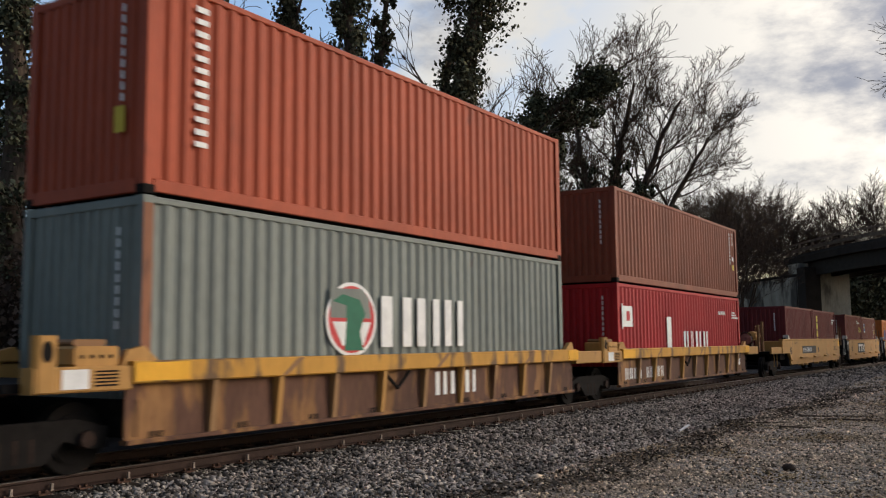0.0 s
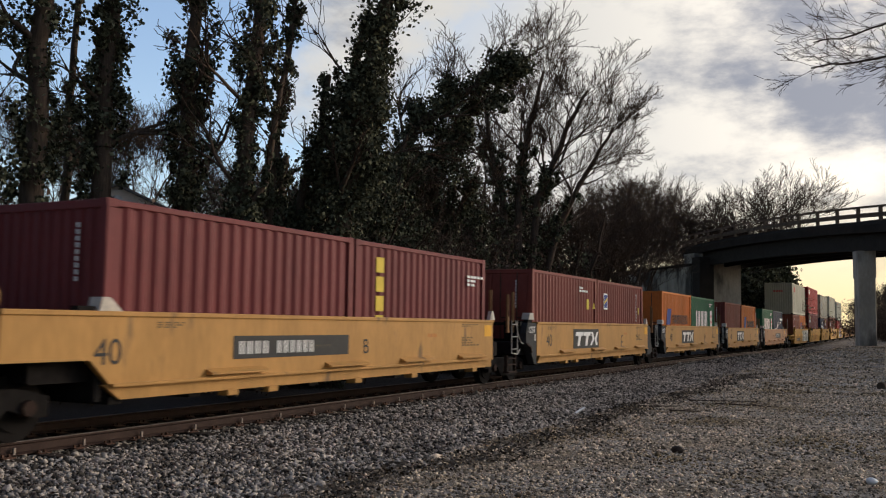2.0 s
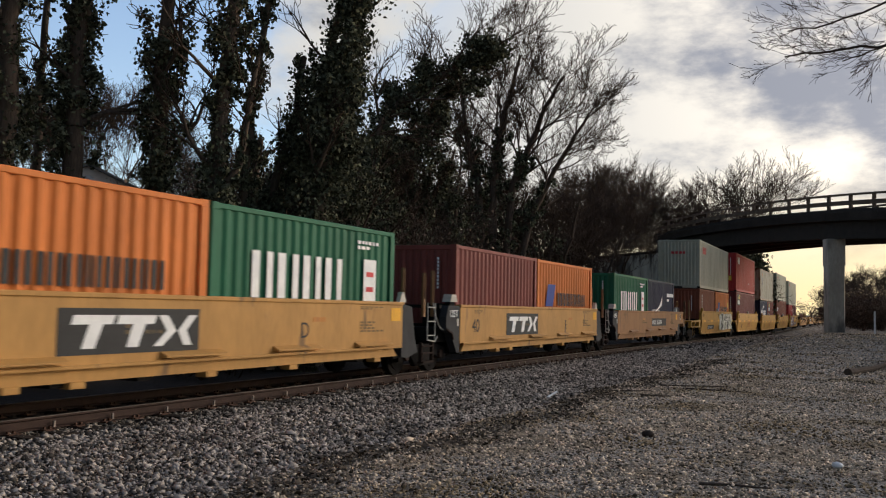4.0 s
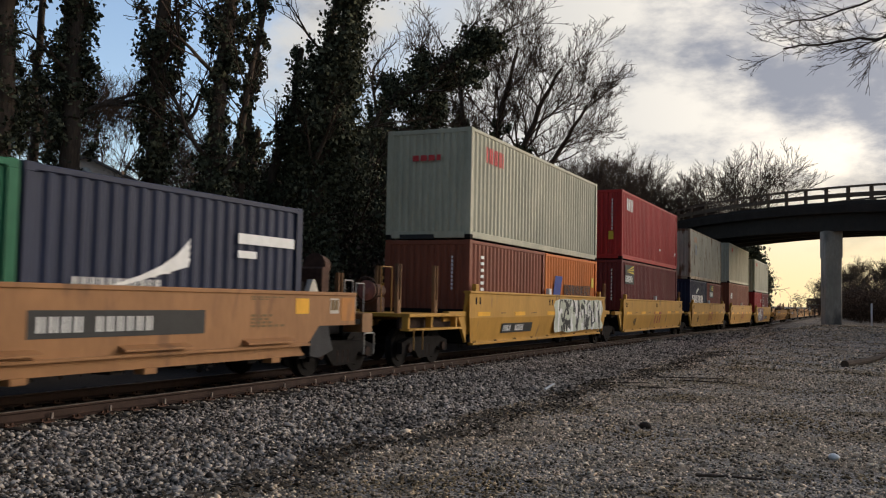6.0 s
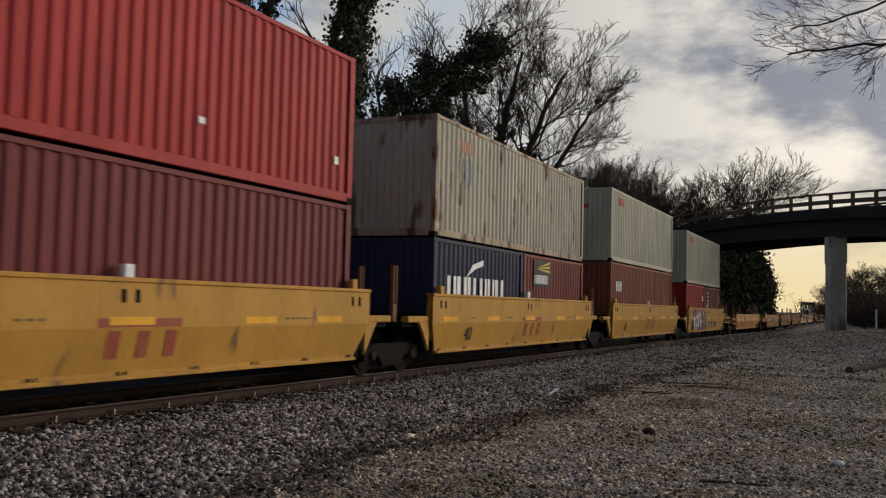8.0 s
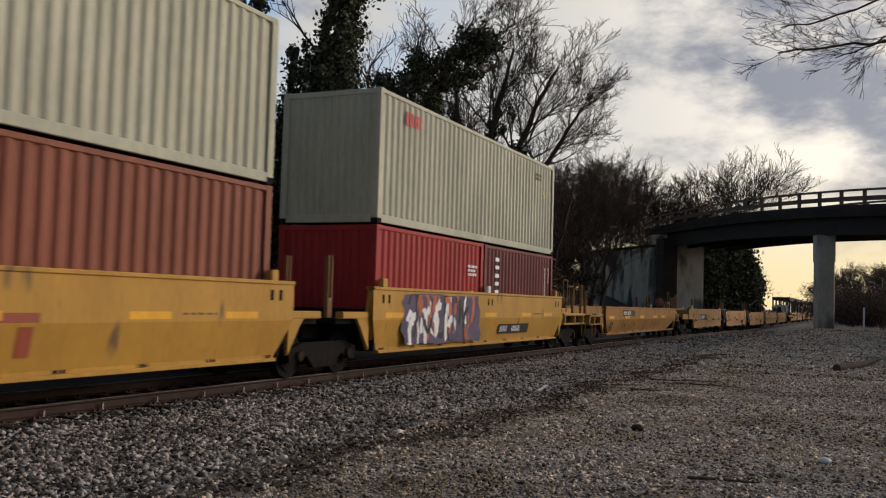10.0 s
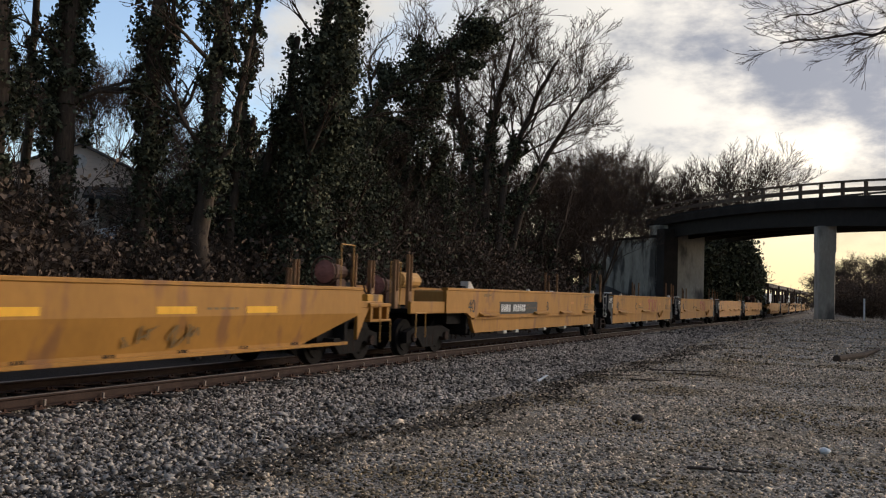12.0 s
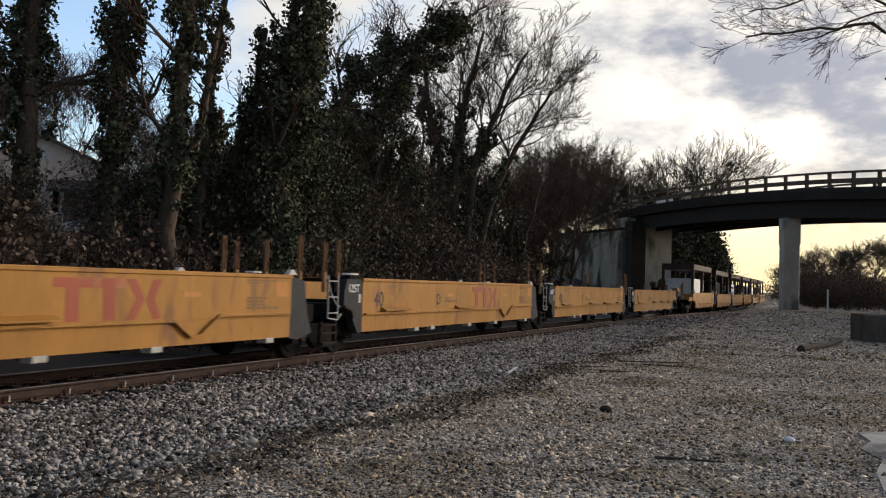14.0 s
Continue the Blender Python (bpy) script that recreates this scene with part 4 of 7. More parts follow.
def creased_car(s, first=False, last=False, mat=None, logo=False, plate=0.0, single=False, dull=False, letter=""):
    """Yellow well car whose lower side slopes inward below a crease, with guide posts on its ends."""
    mat = mat or YELLOW
    car = thing("well_car", "yellow well car with creased sides and corner posts", "rail car", "cars of the train")
    top, crease, bottom = (1.50, 0.98, 0.42) if single else (1.74, 1.06, 0.41)
    L = 15.0 if single else 13.1
    y0 = -2.2 if single else -0.42
    bulk_well(car, 12.3, top, bottom)
    for sx in (1, -1):
        prof = [(sx * 1.30, top), (sx * 1.42, top), (sx * 1.42, crease + 0.02), (sx * 1.30, bottom + 0.08), (sx * 1.30, bottom), (sx * 1.22, bottom), (sx * 1.22, crease)]
        s1 = Shape()
        n = len(prof)
        ends = []
        for i, (u, z) in enumerate(prof):
            cut = 0.0 if z > crease - 0.01 else (0.42 if not single else 0.9) * (crease - z) / (crease - bottom)
            ends.append(cut)
        vs = [(u, y0 + c, z) for (u, z), c in zip(prof, ends)] + [(u, y0 + L - c * (2.3 if single else 1.0), z) for (u, z), c in zip(prof, ends)]
        s1.add(vs, [tuple(range(n)), tuple(range(2 * n - 1, n - 1, -1))] + [(i, (i + 1) % n, n + (i + 1) % n, n + i) for i in range(n)])
        part("side_sill", s1, mat, car)
        part("top_chord", Shape().box(sx * 1.25, sx * 1.445, y0, y0 + L, top - 0.05, top + 0.02, 0.015), mat, car)
        part("lower_flange", Shape().box(sx * 1.22, sx * 1.36, y0 + 0.4, y0 + L - 0.4, bottom - 0.03, bottom + 0.03, 0.01), mat, car)
        for k in (0.55, 3.3, 6.2, 9.1, 11.2):
            part("reflector", Shape().box(sx * 1.422, sx * 1.426, y0 + k, y0 + k + 0.85, crease + 0.06, crease + 0.17), SAFETY, car)
        for k in (2.2, 4.7, 10.2):
            small_print(car, DIMPRINT, y0 + k, crease + 0.12, 1, sx * 1.422 if sx > 0 else -1.426, 0.05, int(k * 3))
        if not single:
            for y in (y0 + 0.55, y0 + L / 2, y0 + L - 0.55):
                part("corner_post", Shape().box(sx * 1.28, sx * 1.40, y - 0.1, y + 0.1, top, top + 0.2, 0.02), WHITE if y == y0 + L / 2 else mat, car)
                for d in (-0.16, 0.1):
                    part("hand_hole", Shape().box(sx * 1.421, sx * 1.425, y + d, y + d + 0.09, top - 0.32, top - 0.14, 0.0), IRON, car)
        for e, far in ((y0 - 1.05, False), (y0 + L, True)):
            part("end_beam", Shape().box(sx * 1.16, sx * 1.34, e, e + 1.05, 1.10, 1.24, 0.02), mat, car)
            part("end_gusset", Shape().prism([(y0 if not far else y0 + L, bottom + 0.05), (y0 if not far else y0 + L, 1.2), (y0 - 0.5 if not far else y0 + L + 0.5, 1.12), (y0 - 0.35 if not far else y0 + L + 0.35, 0.95)], "x", sx * 1.26, sx * 1.33), mat, car)
    for e in (y0 - 1.1, y0 + L + 0.05):
        part("end_platform", Shape().box(-1.2, 1.2, e, e + 1.05, 1.0, 1.11), IRON if not first else mat, car)
        part("bolster", Shape().box(-0.5, 0.5, e - 0.1, e + 1.1, 0.66, 0.98, 0.04), IRON, car)
    posts(car, y0 - 0.75, 1.1, 2.35 if not single else 2.1, mat, (0.8, -0.8))
    posts(car, y0 + L + 0.7, 1.1, 2.25 if not single else 1.9, mat, (0.8, -0.8), 0.07)
    if single:
        dl, dr, bl, br = 2.2, 1.3, -0.75, 0.15
    else:
        dl, dr, bl, br = 3.3, 3.0, -1.75, 1.75
    if first or single:
        part("end_deck", Shape().box(-1.3, 1.3, y0 - dl, y0 - 1.05, 1.12, 1.2, 0.01), mat, car)
        for sx in (1, -1):
            part("deck_sill", Shape().box(sx * 1.1, sx * 1.16, y0 - dl, y0 - 0.5, 0.86, 1.12, 0.01), DARKRUST, car)
            part("deck_beam", Shape().box(sx * 1.22, sx * 1.40, y0 - dl, y0 - 0.4, 1.12, 1.2, 0.015), mat, car)
            for q in (0.0, 0.42, 0.92):
                part("deck_stanchion", Shape().box(sx * 1.22, sx * 1.37, y0 - dl + (dl - 0.5) * q, y0 - dl + (dl - 0.5) * q + 0.1, 0.87, 1.12, 0.01), mat, car)
            part("deck_lip", Shape().box(sx * 1.18, sx * 1.40, y0 - dl, y0 - 0.4, 0.82, 0.87), mat, car)
        grab(car, 1.42, y0 - dl + 0.2, 0.40, 0.45, 0.45, TAN)
        posts(car, y0 - dl + 0.3, 1.1, 2.3, TAN, (0.95, -0.95))
        brake_stand(car, y0 - dl + 0.9, 1.2, 0.0)
        bogie(car, y0 + bl)
        coupler(car, y0 - dl - 0.6, y0 - dl + 0.5)
    else:
        bogie(car, y0 - 1.25)
    if last or single:
        part("end_deck", Shape().box(-1.3, 1.3, y0 + L + 1.05, y0 + L + dr, 1.12, 1.2, 0.01), mat, car)
        for sx in (1, -1):
            part("deck_sill", Shape().box(sx * 1.1, sx * 1.16, y0 + L + 0.5, y0 + L + dr, 0.86, 1.12, 0.01), DARKRUST, car)
            part("deck_beam", Shape().box(sx * 1.22, sx * 1.40, y0 + L + 0.4, y0 + L + dr, 1.12, 1.2, 0.015), mat, car)
            for q in (0.08, 0.55, 0.97):
                part("deck_stanchion", Shape().box(sx * 1.22, sx * 1.37, y0 + L + 0.4 + (dr - 0.5) * q, y0 + L + 0.5 + (dr - 0.5) * q, 0.87, 1.12, 0.01), mat, car)
            part("deck_lip", Shape().box(sx * 1.18, sx * 1.40, y0 + L + 0.4, y0 + L + dr, 0.82, 0.87), mat, car)
        cylinder_tank(car, y0 + L + 0.9, 1.42, IRON)
        brake_stand(car, y0 + L + dr - 1.0, 1.32, 0.55)
        part("tool_box", Shape().box(0.75, 1.3, y0 + L + 0.45, y0 + L + min(1.5, dr - 0.2), 1.2, 1.38, 0.02), YELLOWWORN, car)
        grab(car, 1.42, y0 + L + dr - 0.5, 0.40, 0.45, 0.45, TAN)
        posts(car, y0 + L + dr - 0.1, 1.1, 2.1, TAN, (0.95, -0.95))
        bogie(car, y0 + L + br)
        coupler(car, y0 + L + dr + 0.5, y0 + L + dr - 0.4)
    tilt = math.degrees(math.atan2(0.12, crease - bottom - 0.06))
    if logo:
        g = part("faded_mark", Shape().box(1.422, 1.425, y0 + 6.0, y0 + 7.6, crease + 0.03, crease + 0.15), REDPAINT, car, "faded brown-red mark")
        for k in range(3):
            q = Shape().box(0.001, 0.004, k * 0.55, k * 0.55 + 0.22, -0.38, 0.0)
            m = part("faded_stroke", q, REDPAINT, g)
            m.matrix_basis = pose(1.417, y0 + 6.2, crease - 0.02, 0, tilt, 0)
        lt = part("load_mark", lettering("40", 0.34, BLACKPAINT), None, car)
        lt.matrix_basis = pose(1.352, y0 + 1.9, bottom + 0.24, 0, tilt, 0)
    if plate:
        q = part("number_plate", Shape().box(0.001, 0.004, 0, 2.5, 0, 0.27), BLACKPAINT, car, "black board with white reporting marks")
        q.matrix_basis = pose(1.352, y0 + plate, bottom + 0.24, 0, tilt, 0)
        wd = word(q, WHITE, 0.12, 0.05, (0.6, 0.6, 0.6, 0.6, -1.6, 0.55, 0.55, 0.55, 0.55, 0.55), 0.17, 0.3, 0.0045, "white reporting marks")
    if single:
        q = part("number_plate", Shape().box(1.423, 1.427, y0 + 2.85, y0 + 5.1, 1.14, 1.38), BLACKPAINT, car)
        word(q, WHITE, y0 + 2.95, 1.185, (0.6, 0.6, 0.6, 0.6, -0.6, 0.6, 0.6, 0.6, 0.6, 0.6), 0.15, 0.36, 1.428, "white reporting marks")
        lt = part("load_mark", lettering("40", 0.42, BLACKPAINT), None, car)
        lt.matrix_basis = pose(1.345, y0 + 0.62, bottom + 0.12, 0, tilt, 0)
        rng = random.Random(6)
        for k in range(16):         # thin brown scrawl along the sloping side
            sh = Shape()
            u, v = y0 + 2.6 + 0.27 * k + 3.2 * (k > 9), rng.uniform(0.08, 0.3)
            for j in range(4):
                u2, v2 = u + rng.uniform(-0.12, 0.2), rng.uniform(0.04, 0.42)
                sh.prism([(u, v), (u + 0.045, v), (u2 + 0.045, v2), (u2, v2)], "x", 0.001, 0.003)
                u, v = u2, v2
            part("scrawl", sh, DIMPRINT, car).matrix_basis = pose(1.337, 0, bottom + 0.08, 0, tilt, 0)
    MOVING.append((car, s, 0.0))
    return car


def graffiti(car, y, z, w, h, mats, seed, x=1.4275):
    """Spray-painted shapes: rounded strokes over a pale ground."""
    rng = random.Random(seed)
    n = 26
    base = [(y + w * 0.5 + w * 0.5 * max(-1, min(1, 1.3 * math.cos(a))) * (0.94 + 0.1 * rng.random()), z + h * 0.5 + h * 0.5 * max(-1, min(1, 1.5 * math.sin(a))) * (0.9 + 0.14 * rng.random())) for a in (k * math.tau / n for k in range(n))]
    g = part("graffiti", Shape().prism(base, "x", x, x + 0.002), mats[0], car, "sprayed graffiti")
    for k in range(int(w * 12)):
        cx, cz = y + rng.uniform(0.06, 0.94) * w, z + rng.uniform(0.15, 0.85) * h
        a0, r0, r1 = rng.uniform(0, 6.28), rng.uniform(0.08, 0.26) * h, rng.uniform(0.22, 0.5) * h
        pts, inner = [], []
        th = rng.uniform(0.035, 0.10)
        for i in range(9):
            a = a0 + i * rng.uniform(0.25, 0.42)
            u, v = math.cos(a), math.sin(a)
            cl = lambda q: max(z + 0.02, min(z + h - 0.02, q))
            pts.append((cx + u * (r0 + th), cl(cz + v * (r1 + th))))
            inner.append((cx + u * max(0.02, r0 - th), cl(cz + v * max(0.02, r1 - th))))
        s = Shape()
        d = 0.0025 + 0.0002 * k
        for i in range(8):
            q = [pts[i], pts[i + 1], inner[i + 1], inner[i]]
            s.add([(x + d, a, b) for a, b in q], [(0, 1, 2, 3)])
        part("stroke", s, mats[1 + k % (len(mats) - 1)], g)
    return g

CREAM = material("grimy_cream_paint", (0.50, 0.45, 0.38), 0.7, 0, 0.25, 6, 0.1)
SLATEPAINT = material("black_grey_paint", (0.028, 0.028, 0.03), 0.7, 0, 0.3, 4, 0.1)
ORANGEFADE = paint("faded_orange_patch", (0.46, 0.19, 0.045), (0.34, 0.15, 0.05), 0.15)
TANBROWN = paint("brown_tan_car_paint", (0.30, 0.145, 0.058), (0.2, 0.1, 0.045), 0.1)
PINKRUST = material("faded_pink_red", (0.32, 0.13, 0.1), 0.8, 0, 0.3, 6, 0.1)
POSTTAN = paint("dim_tan_steel", (0.24, 0.125, 0.055), (0.1, 0.05, 0.03), 0.1)
YELLOWWORN = paint("worn_yellow_sill", (0.52, 0.26, 0.04), (0.15, 0.085, 0.04), 0.16)
CARBROWN2 = paint("brown_rib_paint", (0.30, 0.17, 0.075), (0.14, 0.07, 0.04), 0.1, 0.7)
REDPAINT = paint("faded_red_mark", (0.30, 0.075, 0.04), (0.3, 0.16, 0.06), 0.1)
DIMPRINT = material("small_dark_print", (0.17, 0.11, 0.05), 0.7, 0, 0.1, 4, 0)
ORANGE_RUST = paint("rust_orange_paint", (0.36, 0.068, 0.028), (0.2, 0.055, 0.035), 0.02)
PALEIRON = material("pale_grab_iron", (0.4, 0.37, 0.32), 0.7, 0, 0.2, 6, 0)
GREYGREEN = paint("grey_green_paint", (0.205, 0.222, 0.198), (0.2, 0.09, 0.05), -0.02)
BROWNRED = paint("brown_red_paint", (0.22, 0.068, 0.038), (0.17, 0.06, 0.04), 0.03)
RED = paint("bright_red_paint", (0.38, 0.022, 0.026), (0.2, 0.04, 0.03), -0.02)
MAROON = paint("maroon_paint", (0.15, 0.03, 0.03), (0.1, 0.03, 0.03), 0.0)
MAROON2 = paint("brown_maroon_paint", (0.19, 0.047, 0.036), (0.12, 0.05, 0.035), 0.0)
ORANGE = paint("orange_paint", (0.58, 0.17, 0.035), (0.3, 0.1, 0.04), 0.0)
GREEN = paint("deep_green_paint", (0.018, 0.12, 0.06), (0.05, 0.08, 0.05), 0.0)
NAVY = paint("navy_paint", (0.024, 0.03, 0.058), (0.05, 0.045, 0.05), 0.0)
PALEGREY = paint("pale_grey_green_paint", (0.44, 0.42, 0.315), (0.3, 0.24, 0.16), -0.04)
OLDGREY = paint("dirty_cream_paint", (0.42, 0.39, 0.30), (0.16, 0.10, 0.055), 0.1)
RED2 = paint("weathered_red_paint", (0.35, 0.03, 0.028), (0.2, 0.05, 0.04), 0.0)
POST_RUST = paint("rusty_post", (0.25, 0.10, 0.05), (0.12, 0.05, 0.03), 0.1)
GRNLOGO = material("green_logo", (0.02, 0.14, 0.08), 0.6, 0, 0.1, 4, 0)
REDLOGO = material("red_logo", (0.55, 0.06, 0.06), 0.6, 0, 0.1, 4, 0)
BLUELOGO = material("blue_logo", (0.02, 0.045, 0.22), 0.6, 0, 0.1, 4, 0)
YELLOWLOGO = material("yellow_logo", (0.62, 0.45, 0.05), 0.6, 0, 0.1, 4, 0)
PURPLE = material("purple_spray", (0.10, 0.075, 0.13), 0.6, 0, 0.25, 2, 0)
SPRAYRED = material("red_orange_spray", (0.5, 0.13, 0.06), 0.6, 0, 0.25, 2, 0)
SPRAYGREY = material("pale_spray", (0.5, 0.52, 0.42), 0.6, 0, 0.25, 2, 0)

HC, STD, LONG, SHORT = 2.896, 2.591, 12.192, 6.058


def end_marks(c, h, sticker=True):
    column_code(c, WHITE, 0.78, h * 0.42, h * 0.88, on_end=True)
    if sticker:
        part("sticker", Shape().box(0.66, 0.86, -0.036, -0.032, h * 0.28, h * 0.40), YELLOWLOGO, c, "yellow sticker")


def column_word(c, mat, y, z1, n, size):
    """Upright painted word, one block a letter."""
    for k in range(n):
        z = z1 - (k + 1) * size * 1.25
        s = Shape().box(1.2235, 1.2275, y, y + size * 0.8, z + size * 0.6, z + size * 0.9)
        s.box(1.2235, 1.2275, y, y + size * 0.8, z, z + size * 0.28)
        part("lettering", s, mat, c)


def beacon_label(c, y, z):
    b = slab(c, BLACKPAINT, y, y + 1.6, z, z + 0.8, name="label_board", label="black label with yellow rays and white blocks")
    for k in range(3):
        part("ray", Shape().prism([(y + 0.3, z + 0.52 + 0.02 * k), (y + 1.5, z + 0.44 + 0.14 * k), (y + 1.5, z + 0.52 + 0.14 * k)], "x", 1.228, 1.231), YELLOWLOGO, b)
    word(b, WHITE, y + 0.05, z + 0.08, (0.3, -0.05, 0.6, 0.5, 0.55, 0.55, 0.55, 0.6), 0.27, 0.12, 1.228)


def build_train():
    # first two cars: ribbed wells with double stacks
    A, B = 7.65, 23.27
    ca = ribbed_car(A)
    word(ca, WHITE, 6.55, 0.56, (0.9, 0.9, 0.9), 0.42, 0.35, 1.303)
    cb = ribbed_car(B)
    word(cb, WHITE, 0.2, 0.5, (0.7, 0.7, 0.7, 0.7, -0.6, 0.6, 0.6, 0.6, 0.6, 0.6), 0.3, 0.4, 1.303)
    slab(cb, WHITE, 11.5, 11.7, 0.62, 0.85, 1.303, "reflector")
    c = container("rust-orange steel container with white upright lettering", ORANGE_RUST, LONG, HC, A, FLOOR + HC + 0.02)
    end_marks(c, HC)
    column_word(c, WHITE, 0.82, 2.75, 6, 0.27)
    c = container("grey-green steel container with rusty corner posts and a round crest", GREYGREEN, LONG, HC, A, FLOOR, edge=None)
    end_marks(c, HC, False)
    part("rusty_post_face", Shape().box(1.2195, 1.2235, 0.004, 0.16, 0.1, HC - 0.1), POST_RUST, c)
    crest = slab(c, WHITE, 3.55, 4.85, 0.78, 1.95, name="crest", label="round red, white and green crest")
    crest.data = mesh_of("crest", Shape().prism([(4.2 + 0.66 * math.cos(k * math.tau / 28), 1.40 + 0.60 * math.sin(k * math.tau / 28)) for k in range(28)], "x", 1.2235, 1.2265), WHITE)
    part("crest_ring", Shape().prism([(4.2 + 0.60 * math.cos(k * math.tau / 28), 1.40 + 0.54 * math.sin(k * math.tau / 28)) for k in range(28)], "x", 1.2265, 1.2285), REDLOGO, crest)
    part("crest_field", Shape().prism([(3.65, 1.42), (4.70, 1.42), (4.65, 1.75), (4.45, 1.9), (3.65, 1.88)], "x", 1.2285, 1.2305), GREYGREEN, crest)
    part("crest_field", Shape().prism([(3.70, 1.36), (4.70, 1.36), (4.50, 0.98), (3.95, 0.98)], "x", 1.2285, 1.2305), WHITE, crest)
    part("crest_beast", Shape().prism([(4.00, 0.9), (4.50, 0.9), (4.40, 1.2), (4.55, 1.5), (4.40, 1.72), (3.95, 1.8), (3.70, 1.68), (4.05, 1.62), (4.05, 1.3)], "x", 1.2305, 1.2325), GRNLOGO, crest)
    word(c, WHITE, 5.0, 0.95, (1.05, 0.85, 0.75), 0.86, 0.22)
    c = container("brown-red steel container, paint faded", BROWNRED, LONG, STD, B, FLOOR + STD + 0.02)
    column_code(c, WHITE, 0.78, STD * 0.4, STD * 0.88, on_end=True)
    column_code(c, WHITE, 11.2, 1.2, 2.4); column_code(c, WHITE, 11.55, 1.9, 2.4)
    slab(c, WHITE, 11.5, 11.65, 1.35, 1.5); slab(c, YELLOWLOGO, 11.5, 11.7, 1.0, 1.2)
    c = container("bright red steel container with a white flag and white lettering", RED, LONG, STD, B, FLOOR)
    column_code(c, WHITE, 0.78, STD * 0.4, STD * 0.88, on_end=True)
    f = slab(c, WHITE, 0.34, 1.05, 1.42, 1.98, name="flag", label="white flag with a red sign")
    part("flag_sign", Shape().box(1.228, 1.231, 0.6, 0.85, 1.58, 1.84), REDLOGO, f)
    part("flag_pole", Shape().box(1.2235, 1.2275, 0.28, 0.34, 1.36, 2.04), WHITE, c)
    part("lettering", Shape().prism([(3.9, 0.75), (4.3, 0.75), (4.3, 1.75), (3.9, 1.75)], "x", 1.2235, 1.2275), WHITE, c)
    word(c, WHITE, 5.5, 0.75, (0.75, 0.35, 0.95, 0.8), 0.58, 0.5)
    word(c, WHITE, 9.4, 1.92, (0.7, 0.7, 0.7, 0.4, 0.7, 0.3, 0.7, 0.6), 0.13, 0.25)
    small_print(c, WHITE, 11.1, 2.0, 3, 1.2235, 0.09, 8)
    # five flat-sided cars with single loads
    five = [43.1 + 15.44 * i for i in range(5)]
    loads = [(MAROON, MAROON, "dark maroon"), (MAROON2, MAROON2, "brown-maroon"), (ORANGE, GREEN, ""), (MAROON2, ORANGE, ""), (GREEN, NAVY, "")]
    words = {MAROON.name: "dark maroon", MAROON2.name: "brown-maroon", ORANGE.name: "orange", GREEN.name: "deep green", NAVY.name: "navy blue"}
    for i, s in enumerate(five):
        panel_car(s, i == 0, i == 4, i in (0, 4), "BCDEA"[i], None if i != 4 else TANBROWN, i != 4, 1 if 0 < i < 4 else 0)
        for k in (0, 1):
            m = loads[i][k]
            c = container(words[m.name] + " twenty-foot steel container in the well", m, SHORT, STD, s + k * (SHORT + 0.076), FLOOR, doors=(i in (1, 2) and k == 0))
            if not (i == 2 and k == 0):
                column_code(c, WHITE, 0.72, 1.5, 2.3, on_end=True)
            if i == 0 and k == 1:
                for q in range(4):
                    part("lettering", Shape().box(1.2235, 1.2275, 0.75, 1.05, 2.3 - q * 0.38 - 0.3, 2.3 - q * 0.38), YELLOWLOGO, c, "yellow upright lettering block")
                small_print(c, WHITE, 5.0, 2.1, 3, 1.2235, 0.09, 5)
            elif m is MAROON2 and i == 1:
                if k == 0:
                    small_print(c, WHITE, 4.2, 2.2, 2, 1.2235, 0.1, 6)
                    slab(c, YELLOWLOGO, 4.95, 5.2, 1.55, 1.88); part("triangle", Shape().prism([(5.6, 1.58), (5.85, 1.58), (5.72, 1.8)], "x", 1.2235, 1.2275), YELLOWLOGO, c)
                else:
                    b = slab(c, WHITE, 0.7, 1.15, 1.6, 2.15, name="emblem", label="blue and white emblem")
                    part("emblem_field", Shape().box(1.228, 1.231, 0.74, 1.11, 1.66, 2.11), BLUELOGO, b)
                    part("emblem_stripe", Shape().prism([(0.76, 1.78), (1.09, 1.92), (1.09, 2.0), (0.76, 1.86)], "x", 1.231, 1.233), YELLOWLOGO, b)
                    column_code(c, WHITE, 5.0, 1.2, 2.3); slab(c, YELLOWLOGO, 5.3, 5.42, 1.5, 1.75)
            elif m is ORANGE:
                q = part("emblem", Shape().prism([(0.75, 1.15), (1.5, 1.15), (1.75, 1.85), (1.0, 1.85)], "x", 1.2235, 1.2275), BLUELOGO, c, "blue slanted emblem")
                word(c, BLACKPAINT, 2.0, 1.18, (0.7, 0.6, 0.65, 0.55, 0.6, 0.3, 0.55, 0.3, 0.55, 0.4, 0.6), 0.42, 0.16)
            elif m is GREEN:
                word(c, WHITE, 1.05, 1.12, (0.75, 0.8, 0.75, 0.75), 0.78, 0.2)
                st = slab(c, WHITE, 4.75, 5.25, 1.05, 1.95, name="warning_label", label="white label with red signs")
                part("sign", Shape().box(1.228, 1.231, 4.85, 5.15, 1.6, 1.7), REDLOGO, st); part("sign", Shape().box(1.228, 1.231, 4.85, 5.15, 1.3, 1.4), REDLOGO, st)
                small_print(c, WHITE, 4.5, 2.25, 2, 1.2235, 0.1, 9)
            elif m is NAVY:
                for q in range(4):
                    part("wing_stroke", Shape().prism([(1.5 + 0.3 * q, 1.12 + 0.06 * q), (1.7 + 0.3 * q, 1.12 + 0.06 * q), (3.0, 1.42 + 0.1 * q), (3.05, 1.55 + 0.1 * q)], "x", 1.2235, 1.2275), WHITE, c, "white feather of a wing mark")
